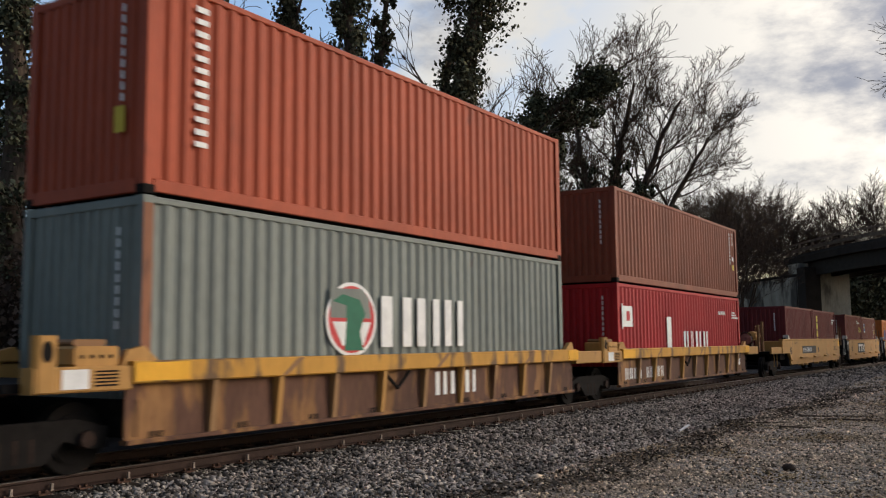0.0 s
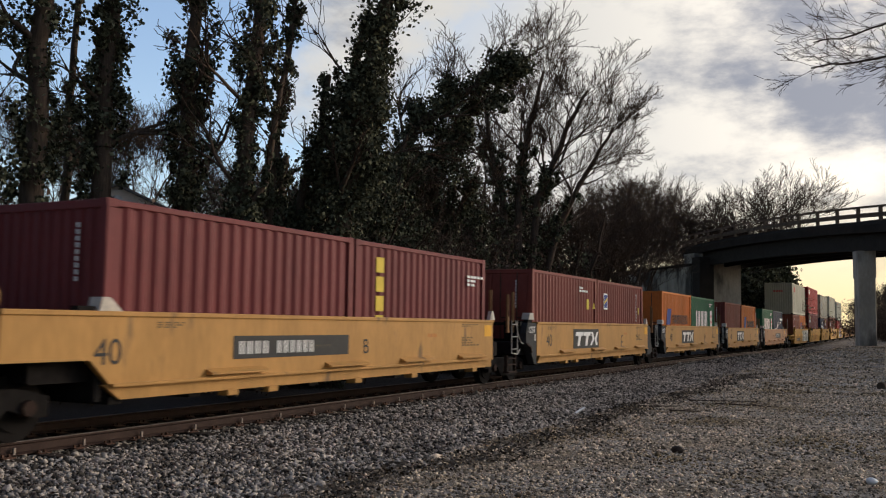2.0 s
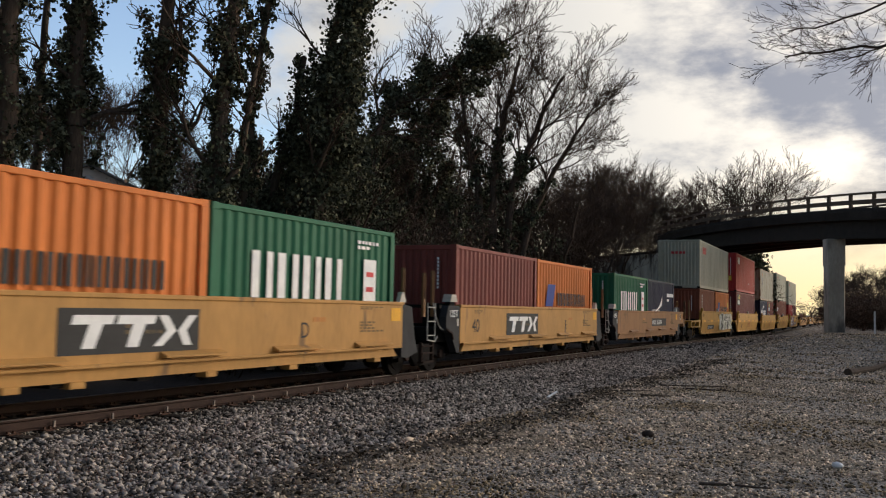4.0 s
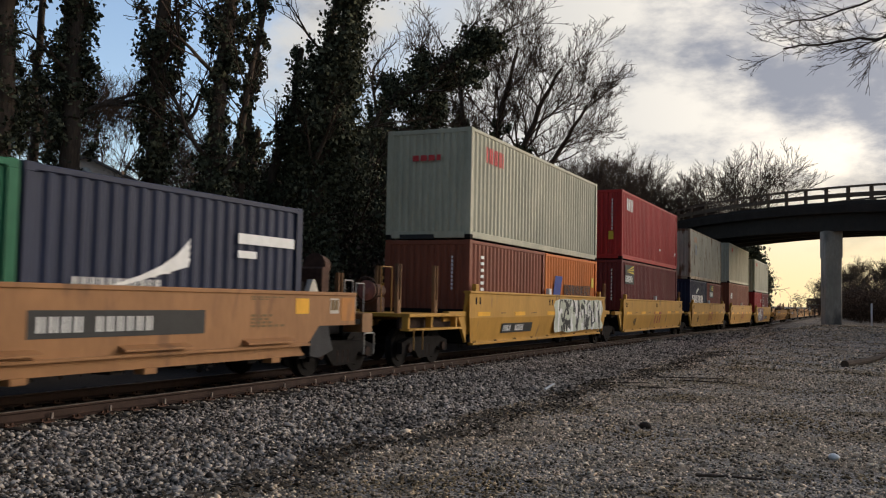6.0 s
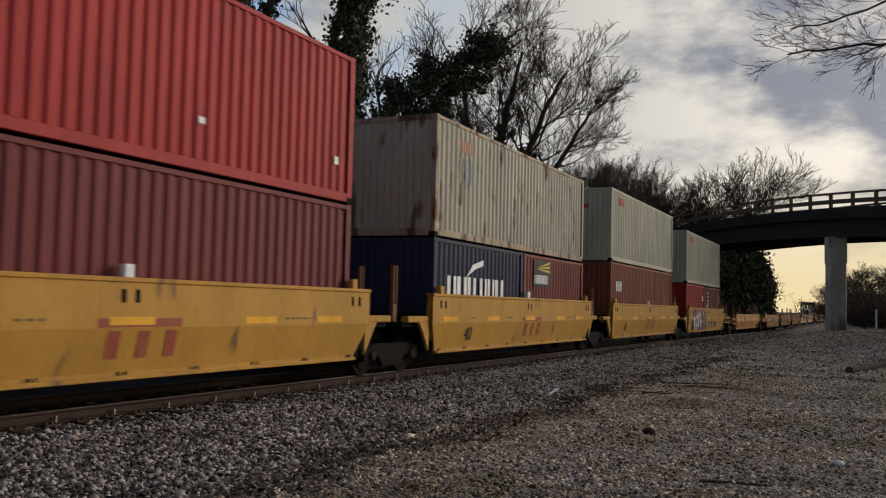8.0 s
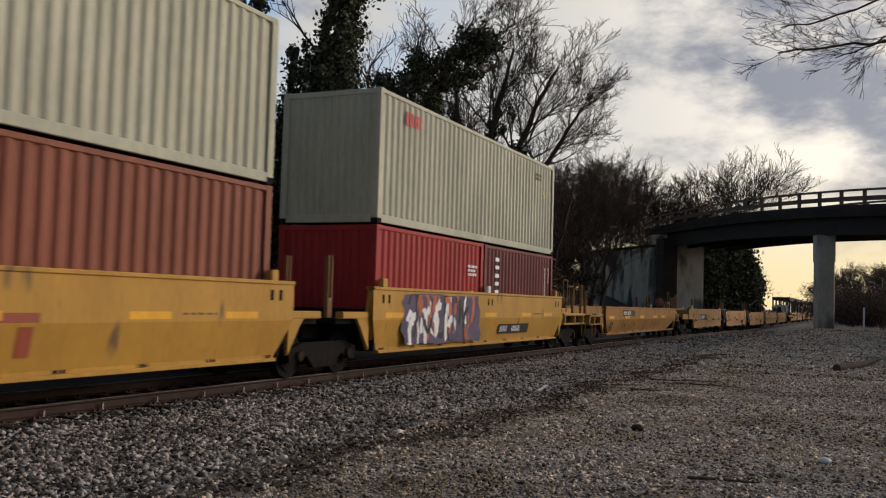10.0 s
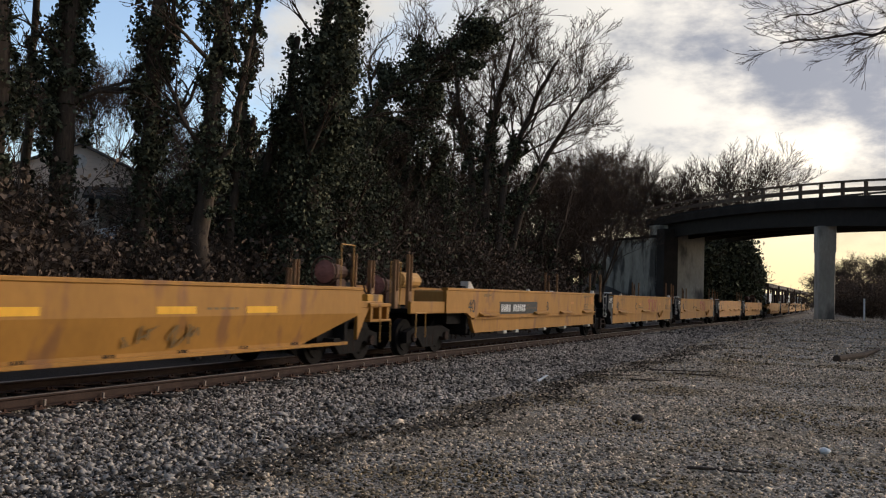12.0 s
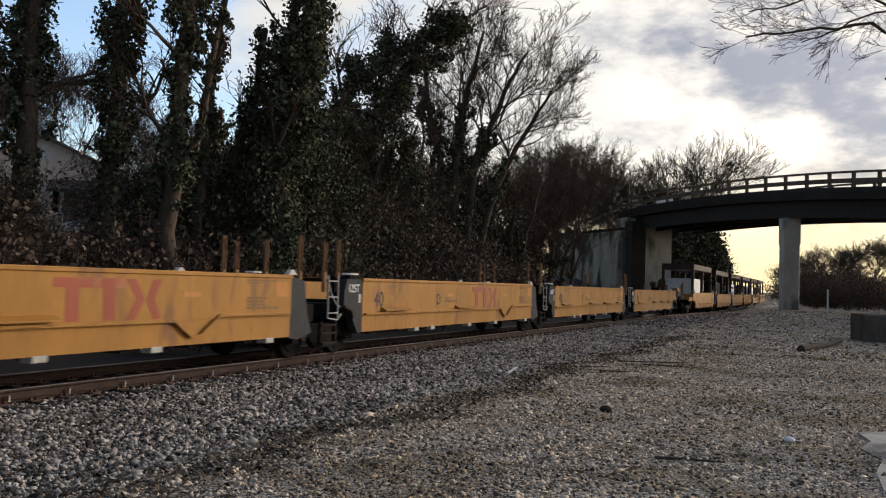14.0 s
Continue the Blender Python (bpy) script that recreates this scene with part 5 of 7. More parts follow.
                word(c, WHITE, 0.8, 1.05, (0.6,) * 11, 0.16, 0.35)
                slab(c, WHITE, 4.2, 5.8, 1.85, 2.02); slab(c, WHITE, 4.2, 4.7, 1.62, 1.74)
    # five creased cars with double stacks
    stack = [124.75 + 16.0 * i for i in range(5)]
    for i, s in enumerate(stack):
        car = creased_car(s, i == 0, i == 4, None, i in (1, 2, 3), 2.35 if i == 0 else (7.3 if i == 4 else 0.0))
        if i == 0:
            graffiti(car, 6.4, 0.55, 5.9, 1.08, (SPRAYGREY, BLACKPAINT, WHITE, BLACKPAINT, SPRAYGREY, BLACKPAINT, WHITE, BLACKPAINT), 11)
        if i == 4:
            graffiti(car, 0.9, 0.5, 4.5, 1.15, (PURPLE, SPRAYRED, PURPLE, WHITE, BLACKPAINT), 12)
    s = stack[0]
    c = container("pale grey-green steel container with red blocks of lettering", PALEGREY, LONG, HC, s, FLOOR + STD + 0.02)
    word(c, REDLOGO, 1.0, 2.1, (0.75, 0.75, 0.75, 0.5), 0.42, 0.1)
    part("end_lettering", Shape().box(-0.45, -0.27, -0.037, -0.033, 2.05, 2.2).box(-0.22, -0.04, -0.037, -0.033, 2.05, 2.2).box(0.01, 0.19, -0.037, -0.033, 2.05, 2.2).box(0.24, 0.36, -0.037, -0.033, 2.05, 2.2), REDLOGO, c)
    part("pocket", Shape().box(-0.8, 0.2, -0.012, -0.006, 0.0, 0.12), BLACKPAINT, c)
    c = container("brown-red twenty-foot container with white upright lettering", BROWNRED, SHORT, STD, s, FLOOR)
    column_word(c, WHITE, 0.75, 2.3, 4, 0.27); column_code(c, WHITE, 0.72, 1.3, 2.2, on_end=True)
    c = container("orange twenty-foot container with a blue emblem", ORANGE, SHORT, STD, s + SHORT + 0.076, FLOOR)
    part("emblem", Shape().prism([(0.75, 1.2), (1.5, 1.2), (1.75, 1.9), (1.0, 1.9)], "x", 1.2235, 1.2275), BLUELOGO, c, "blue slanted emblem")
    word(c, BLACKPAINT, 2.0, 1.22, (0.7, 0.6, 0.65, 0.55, 0.6, 0.3, 0.55, 0.3, 0.55, 0.4, 0.6), 0.42, 0.16)
    slab(c, YELLOWLOGO, 5.3, 5.6, 1.6, 1.95)
    s = stack[1]
    c = container("red steel container with white lettering", RED2, LONG, HC, s, FLOOR + HC + 0.02)
    word(c, WHITE, 0.8, 2.1, (0.75, 0.75, 0.35), 0.5, 0.15); end_marks(c, HC)
    slab(c, WHITE, 7.6, 7.75, 0.75, 0.85); slab(c, WHITE, 11.5, 11.65, 0.7, 0.85)
    c = container("dark maroon steel container with a black label", MAROON, LONG, HC, s, FLOOR)
    beacon_label(c, 0.6, 1.9); end_marks(c, HC, False)
    s = stack[2]
    c = container("dirty cream steel container streaked with rust", OLDGREY, LONG, HC, s, FLOOR + STD + 0.02, edge=paint("rust_streaked_frame", (0.36, 0.29, 0.20), (0.13, 0.06, 0.03), 0.16))
    word(c, paint("faded_orange_mark", (0.55, 0.28, 0.16), (0.42, 0.39, 0.30), 0.1), 1.3, 2.2, (0.8, 0.8, 0.8), 0.3, 0.2)
    word(c, paint("faded_blue_mark", (0.25, 0.28, 0.30), (0.42, 0.39, 0.30), 0.1), 1.35, 1.45, (0.4, 0.4, 0.4), 0.6, 0.15)
    c = container("navy blue twenty-foot container with white lettering", NAVY, SHORT, STD, s, FLOOR)
    part("swoosh", Shape().prism([(1.9, 1.72), (2.3, 2.05), (3.0, 2.2), (3.0, 2.05), (2.5, 1.95)], "x", 1.2235, 1.2275), WHITE, c)
    word(c, WHITE, 0.75, 1.2, (1.0, 1.15, 1.0, -0.3, 0.9, 0.9, 1.15), 0.52, 0.12)
    c = container("brown-maroon twenty-foot container with a black label", MAROON2, SHORT, STD, s + SHORT + 0.076, FLOOR)
    beacon_label(c, 0.85, 1.65)
    s = stack[3]
    c = container("pale grey steel container with a small red mark", PALEGREY, LONG, HC, s, FLOOR + HC + 0.02)
    word(c, REDLOGO, 1.2, 2.3, (0.8, 0.8, 0.8), 0.3, 0.12)
    part("end_lettering", Shape().box(-0.6, 0.3, -0.037, -0.033, 2.1, 2.25), REDLOGO, c)
    c = container("weathered red steel container with a white mark", BROWNRED, LONG, HC, s, FLOOR)
    word(c, WHITE, 0.8, 1.75, (0.75, 0.75, 0.35), 0.4, 0.15)
    s = stack[4]
    c = container("pale grey steel container with a yellow sticker", PALEGREY, LONG, HC, s, FLOOR + STD + 0.02)
    word(c, REDLOGO, 1.2, 2.3, (0.8, 0.8, 0.8), 0.3, 0.12); slab(c, YELLOWLOGO, 11.0, 11.2, 1.85, 2.0); small_print(c, DIMPRINT, 10.3, 2.4, 2, 1.2235, 0.12, 4)
    c = container("red twenty-foot steel container in the well", RED2, SHORT, STD, s, FLOOR)
    small_print(c, WHITE, 5.0, 1.9, 3, 1.2235, 0.1, 3); slab(c, YELLOWLOGO, 5.2, 5.4, 1.15, 1.3)
    c = container("dark maroon twenty-foot container with white upright lettering", MAROON, SHORT, STD, s + SHORT + 0.076, FLOOR)
    column_word(c, WHITE, 0.8, 2.4, 3, 0.36); column_code(c, WHITE, 5.2, 1.0, 2.2); column_code(c, WHITE, 5.55, 1.7, 2.2)
    # empties
    creased_car(209.4, True, True, EMPTYYELLOW, False, 0.0, True)
    for i in range(5):
        s = 228.0 + 15.18 * i
        panel_car(s, i == 0, i == 4, i == 0, "BCDEA"[i], EMPTYYELLOW, True, 2 if i in (1, 2) else 0, True)
    for i in range(6):
        s = 312.3 + 14.9 * i
        car = panel_car(s, i == 0, False, False, "", TANDULL, False)
        fr = thing("flat_rack", "dark brown steel flat rack with end walls", "container", "racks on the far cars")
        L = 12.0
        part("base_frame", Shape().box(-1.2, 1.2, 0.1, L, 0.05, 0.5), BROWNDARK, fr)
        for y in (0.15, L / 2 - 0.1, L - 0.25):
            for x in (-1.1, 1.1):
                part("end_post", Shape().box(x - 0.1, x + 0.1, y, y + 0.25, 0.5, 2.9), BROWNDARK, fr)
        part("top_beam", Shape().box(-1.2, 1.2, 0.1, L, 2.55, 3.0, 0.03), BROWNDARK, fr)
        part("load", Shape().box(-1.0, 1.0, 1.0, L - 4, 0.5, 1.9, 0.1), WHITE if i % 2 == 0 else IRON, fr)
        MOVING.append((fr, s, FLOOR + 0.3))


TANDULL = paint("dull_tan_paint", (0.36, 0.185, 0.055), (0.22, 0.11, 0.05), 0.1)
EMPTYYELLOW = paint("worn_orange_yellow_paint", (0.335, 0.155, 0.028), (0.22, 0.10, 0.035), 0.12)
BROWNDARK = paint("dark_brown_steel", (0.05, 0.03, 0.025), (0.09, 0.05, 0.03), 0.05)
build_train()


def motions():
    """The train runs past at a steady speed; a pickup crosses the bridge."""
    for ob, s, z in MOVING:
        walk(ob, [(t, track_pose(s - SPEED * t, z)) for t in (0, 2, 4, 6, 8, 10, 12, 14)])
    if PICKUP:
        walk(PICKUP[0], [(t, pickup_pose(t)) for t in (0, 10, 11, 11.5, 12, 12.5, 13, 14)])

# ---- bridge ----
PICKUP = []
B_LEFT, B_PIER = Vector((-16.4, 84.5, 0)), Vector((-2.9, 69.0, 0))
B_DIR = (B_PIER - B_LEFT).normalized()
B_SIDE = Vector((B_DIR.y, -B_DIR.x, 0))          # away from the camera's side is negative
if B_SIDE.y > 0:
    B_SIDE = -B_SIDE


def deck_z(d):
    """Height of the deck's walking surface, d metres from the far abutment."""
    return 8.95 + 0.035 * d - 0.0022 * d * d * 0.9


def bridge_point(d, w, z):
    """d along the bridge, w towards the camera from its near edge, z up."""
    p = B_LEFT + B_DIR * d + B_SIDE * w
    return (p.x, p.y, z)


def bridge_bar(s, d0, d1, w0, w1, z0, z1, step=3.0, follow=True):
    """A bar along the deck, in short lengths that follow its rise; heights are over the deck."""
    n = max(1, round(abs(d1 - d0) / step))
    vs = []
    for i in range(n + 1):
        a = d0 + (d1 - d0) * i / n
        za = deck_z(a) if follow else 0
        vs += [bridge_point(a, w0, za + z0), bridge_point(a, w1, za + z0), bridge_point(a, w1, za + z1), bridge_point(a, w0, za + z1)]
    fs = [(0, 1, 2, 3), (4 * n + 3, 4 * n + 2, 4 * n + 1, 4 * n)]
    for i in range(n):
        fs += [(4 * i + k, 4 * i + (k + 1) % 4, 4 * i + 4 + (k + 1) % 4, 4 * i + 4 + k) for k in range(4)]
    return s.add(vs, fs)


def make_bridge():
    br = thing("road_bridge", "dark steel road bridge with timber railings on concrete piers", "bridge")
    D0, D1 = -3.0, 62.0
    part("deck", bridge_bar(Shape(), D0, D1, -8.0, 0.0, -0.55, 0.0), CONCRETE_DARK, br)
    for w in (-0.5, -2.6, -5.0, -7.4):
        part("girder", bridge_bar(Shape(), D0 + 2, D1, w - 0.25, w, -1.75, -0.55), DARKSTEEL, br)
    for w in (-0.12, -7.95):
        rail = part("railing", bridge_bar(Shape(), D0, D1, w - 0.05, w + 0.1, 1.12, 1.26, 1.5), BRIDGERAIL, br)
        part("lower_rail", bridge_bar(Shape(), D0, D1, w - 0.03, w + 0.06, 0.48, 0.78, 1.5), BRIDGERAIL, rail)
        part("kerb", bridge_bar(Shape(), D0, D1, w - 0.1, w + 0.12, 0.0, 0.22, 1.5), DARKSTEEL, rail)
        d = D0 + 0.3
        while d < D1:
            z = deck_z(d)
            s = Shape()
            vs = [bridge_point(d + a, w + b, z + c) for a in (-0.11, 0.11) for b in (-0.14, 0.02) for c in (-0.3, 1.16)]
            s.add(vs, [(0, 1, 3, 2), (4, 6, 7, 5), (0, 4, 5, 1), (2, 3, 7, 6), (0, 2, 6, 4), (1, 5, 7, 3)])
            part("post", s, BRIDGERAIL, rail)
            d += 2.15
    # columns: the near row stands beside the track
    for d, w in ((20.55, -0.9),):
        p = bridge_point(d, w, 0)
        col = part("column", Shape().box(-0.56, 0.56, -0.56, 0.56, 0, deck_z(d) - 3.6 - 0.2, 0.06), CONCRETE, br)
        col.matrix_world = pose(p[0], p[1], 0.2, 0, 0, 18)
        cap = part("column_cap", Shape().box(-0.60, 0.60, -0.60, 0.60, deck_z(d) - 3.6, deck_z(d) - 1.75, 0.05), CONCRETE, br)
        cap.matrix_world = pose(p[0], p[1], 0, 0, 0, 18)
    # abutment at the far end and its wing wall
    ab = part("abutment", bridge_bar(Shape(), -1.6, 0.2, -4.3, 0.4, 0.3, deck_z(0) - 0.6, follow=False), CONCRETE, br)
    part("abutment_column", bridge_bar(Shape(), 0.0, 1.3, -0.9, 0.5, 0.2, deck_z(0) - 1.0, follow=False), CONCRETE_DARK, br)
    part("wing_wall", bridge_bar(Shape(), -15.5, -0.2, -0.1, 0.5, 0.2, 7.2, 9.0, False), CONCRETE_WING, br, "stained dull concrete wing wall")
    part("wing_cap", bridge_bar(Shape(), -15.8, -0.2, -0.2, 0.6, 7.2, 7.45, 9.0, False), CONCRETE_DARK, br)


CONCRETE_WING = material("dull_grey_concrete", (0.33, 0.285, 0.225), 0.9, 0, 0.25, 0.9, 0.4, 14.0, (1, 1, 0.4), (0.07, 0.06, 0.05), (0.44, 0.62), 0.75)
# much darker concrete for the deck, abutment column and wing cap
CONCRETE_DARK = material("very_dark_concrete", (0.034, 0.027, 0.022), 0.9, 0, 0.25, 1.0, 0.3, 14.0)
make_bridge()


def pickup_pose(t):
    d = 24.9 - 14.5 * (t - 12.0)
    d = max(-60.0, min(150.0, d))
    e = max(-2.0, min(60.0, d))
    p = bridge_point(d, -5.7, deck_z(e))
    return pose(*p, 0, 0, math.degrees(math.atan2(-B_DIR.y, -B_DIR.x)))


def make_pickup():
    """A pale pickup truck; it faces +x in its own space."""
    body_mat = material("pale_car_paint", (0.3, 0.3, 0.3), 0.35, 0.2, 0.08, 3, 0)
    glass = material("dark_car_glass", (0.02, 0.022, 0.025), 0.1, 0.0, 0.05, 3, 0)
    tr = thing("pickup_truck", "pale pickup truck driving over the bridge", "truck")
    part("body", Shape().prism([(-2.8, 0.55), (2.75, 0.55), (2.8, 0.85), (2.6, 1.1), (1.4, 1.2), (0.75, 1.8), (-0.7, 1.85), (-0.95, 1.25), (-2.8, 1.25)], "y", -0.95, 0.95), body_mat, tr)
    for sy in (-0.955, 0.955):
        part("side_window", Shape().prism([(1.15, 1.25), (0.65, 1.7), (-0.6, 1.74), (-0.75, 1.25)], "y", sy - 0.004, sy + 0.004), glass, tr)
        for x in (-1.75, 1.75):
            w = part("wheel", Shape().rod((x, sy - 0.12, 0.38), (x, sy + 0.06, 0.38), 0.38, n=18), IRON, tr)
            part("rim", Shape().rod((x, sy - 0.13, 0.38), (x, sy + 0.07, 0.38), 0.2, n=12), body_mat, w)
    part("bumper", Shape().box(2.75, 2.9, -0.9, 0.9, 0.45, 0.7, 0.03), IRON, tr)
    PICKUP.append(tr)


make_pickup()

# ---- woods ----
def limbs(rng, root, way, length, radius, depth, spread, out, up=0.25, gnarl=0.22, fork=(2, 3)):
    """Grow one branch in bent pieces and its forks into 'out' (start, end, radius, radius)."""
    n = 4
    if depth == 0:
        length, gnarl = length * 0.75, gnarl * 1.9
    p, d = Vector(root), Vector(way).normalized()
    r = radius
    for i in range(n):
        d = (d + Vector((rng.gauss(0, gnarl), rng.gauss(0, gnarl), rng.gauss(0, gnarl * 0.6) + up * 0.12))).normalized()
        q = p + d * (length / n)
        r2 = r * 0.82
        out.append((p.copy(), q.copy(), r, r2))
        p, r = q, r2
        if depth > 0 and i >= 1:
            for k in range(rng.randint(*fork) - (0 if i == n - 1 else 1)):
                side = d.orthogonal().normalized()
                side.rotate(Matrix.Rotation(rng.uniform(0, math.tau), 3, d))
                w = (d + side * rng.uniform(0.5, 1.0) * spread + Vector((0, 0, up))).normalized()
                limbs(rng, p, w, length * rng.uniform(0.48, 0.74), r * rng.uniform(0.55, 0.8), depth - 1, spread, out, up, gnarl, fork)


def tube_mesh(name, segs, mat, sides=5, rmin=0.0):
    P = np.array([(*a, *b, r, s) for a, b, r, s in segs if r >= rmin], float)
    n = len(P)
    a, b, r0, r1 = P[:, :3], P[:, 3:6], P[:, 6], P[:, 7]
    d = b - a
    d /= np.linalg.norm(d, axis=1)[:, None] + 1e-9
    ref = np.where(np.abs(d[:, 2:3]) < 0.9, np.array([[0, 0, 1.0]]), np.array([[1.0, 0, 0]]))
    u = np.cross(d, ref); u /= np.linalg.norm(u, axis=1)[:, None]
    w = np.cross(d, u)
    rings = []
    for base, rad in ((a, r0), (b, r1)):
        for k in range(sides):
            t = k * math.tau / sides
            rings.append(base + (u * math.cos(t) + w * math.sin(t)) * rad[:, None])
    V = np.stack(rings, 1).reshape(-1, 3)
    f = np.array([(k, (k + 1) % sides, sides + (k + 1) % sides, sides + k) for k in range(sides)])
    F = (f[None] + (np.arange(n) * 2 * sides)[:, None, None]).reshape(-1, 4)
    me = raw_mesh(name, V, F, mat)
    me.shade_smooth()
    return me


def leaf_mesh(name, centres, size, mat, seed, droop=0.5):
    """Pointed leaves, two folded triangles each, at the given centres."""
    rng = np.random.default_rng(seed)
    C = np.asarray(centres, float)
    n = len(C)
    u = rng.normal(size=(n, 3)); u[:, 2] -= droop; u /= np.linalg.norm(u, axis=1)[:, None]
    v = np.cross(u, rng.normal(size=(n, 3))); v /= np.linalg.norm(v, axis=1)[:, None] + 1e-9
    w = np.cross(u, v)
    s = (size * rng.uniform(0.6, 1.4, n))[:, None]
    V = np.stack([C - u * s * 0.5, C + v * s * 0.42 + w * s * 0.1, C + u * s * 0.6, C - v * s * 0.42 + w * s * 0.1], 1).reshape(-1, 3)
    F = (np.array([(0, 1, 2), (0, 2, 3)])[None] + (np.arange(n) * 4)[:, None, None]).reshape(-1, 3)
    return raw_mesh(name, V, F, mat)


def bare_tree(label, seed, height, radius, depth=4, spread=0.75, stem=0.35, up=0.25, thin=0.010, fork=(2, 3)):
    rng = random.Random(seed)
    out = []
    p, d = Vector((0, 0, -0.3)), Vector((rng.uniform(-.06, .06), rng.uniform(-.06, .06), 1)).normalized()
    r = radius
    stemlen = height * stem
    trunk = []
    for i in range(5):
        q = p + d * (stemlen / 5)
        trunk.append((p.copy(), q.copy(), r * (1.25 if i == 0 else 1), r * 0.93))
        p, r = q, r * 0.93
        d = (d + Vector((rng.gauss(0, .06), rng.gauss(0, .06), 0))).normalized()
    for k in range(rng.randint(6, 8)):
        a = rng.uniform(0, math.tau)
        w = Vector((math.cos(a) * spread * 0.6, math.sin(a) * spread * 0.6, 1))
        limbs(rng, p - d * rng.uniform(0, stemlen * 0.4), w, height * rng.uniform(0.30, 0.40), r * rng.uniform(0.5, 0.75), depth, spread, out, up, 0.15, fork)
    k = height / max(q[1].z for q in out)
    trunk = [(a * k, b * k, r * k, s * k) for a, b, r, s in trunk]
    out = [(a * k, b * k, r * k, s * k) for a, b, r, s in out]
    tree = thing("tree", label, "tree", "bare trees")
    part("trunk", tube_mesh("trunk", trunk, BARK, 9), None, tree)
    part("scaffold", tube_mesh("scaffold", [q for q in out if q[2] >= 0.035], BARK, 5), None, tree)
    part("crown", tube_mesh("crown", [(a, b, max(r, thin), max(s, thin)) for a, b, r, s in out if r < 0.035], TWIG, 3), None, tree)
    return tree


def ivy_trunk(label, seed, at, points, r0, leaves, ivy_radius, ivy_from=0.0, ivy_to=1.0, branches=8, leaf=0.13, group="ivy-covered trees", ragged=1.0):
    """A trunk along given way points, wrapped in a coat of ivy; bare branches stick out."""
    rng = random.Random(seed)
    nrg = np.random.default_rng(seed)
    tree = thing("tree", label, "tree", group)
    tree.location = at
    pts = [Vector(p) for p in points]
    segs = []
    fine = []
    for a, b in zip(pts[:-1], pts[1:]):
        for i in range(4):
            fine.append(a.lerp(b, i / 4) + Vector((rng.gauss(0, .05), rng.gauss(0, .05), 0)))
    fine.append(pts[-1])
    n = len(fine)
    for i in range(n - 1):
        k0, k1 = i / n, (i + 1) / n
        segs.append((fine[i], fine[i + 1], r0 * (1 - 0.7 * k0), r0 * (1 - 0.7 * k1)))
    out = []
    for k in range(branches):
        i = rng.randint(int(n * 0.35), n - 2)
        a = rng.uniform(0, math.tau)
        limbs(rng, fine[i], Vector((math.cos(a), math.sin(a), rng.uniform(0.2, 0.9))), rng.uniform(1.4, 3.0), r0 * 0.18, 2, 0.8, out, 0.15, 0.25, (2, 3))
    part("trunk", tube_mesh("trunk", segs, BARK, 9), None, tree)
    if out:
        tagged(part("bough", tube_mesh("bough", [(a, b, max(r, 0.012), max(s, 0.012)) for a, b, r, s in out], TWIG, 4), None, tree), kind="stuff")
    # ivy in overlapping tufts, so that its outline is uneven
    tufts = []
    m = max(8, int(leaves / 55))
    for k in range(m):
        f = ivy_from + (ivy_to - ivy_from) * rng.random()
        i = min(n - 2, int(f * (n - 1)))
        p = fine[i].lerp(fine[i + 1], f * (n - 1) - i)
        a = rng.uniform(0, math.tau)
        bulge = 0.55 + 0.45 * noise.noise((f * 7, seed, 0)) * ragged + 0.25 * noise.noise((f * 23, seed, 5))
        rad = ivy_radius * max(0.25, bulge) * rng.uniform(0.4, 1.1)
        tufts.append((p + Vector((math.cos(a) * rad, math.sin(a) * rad, rng.uniform(-.2, .2))), ivy_radius * rng.uniform(0.16, 0.42)))
    cs = np.array([tuple(t[0]) for t in tufts]); rs = np.array([t[1] for t in tufts])
    idx = nrg.integers(0, m, leaves)
    C = cs[idx] + nrg.normal(size=(leaves, 3)) * rs[idx][:, None] * np.array([0.7, 0.7, 0.9])
    part("ivy", leaf_mesh("ivy", C, leaf, IVY, seed), None, tree, "dark evergreen ivy")
    return tree


def at_az(az, dist, t=0.0):
    a = radians(az)
    return (-math.sin(a) * dist, math.cos(a) * dist)


def set_on(az, dist):
    x, y = at_az(az, dist)
    return (x, y, ground_z(x, y) - 0.2)


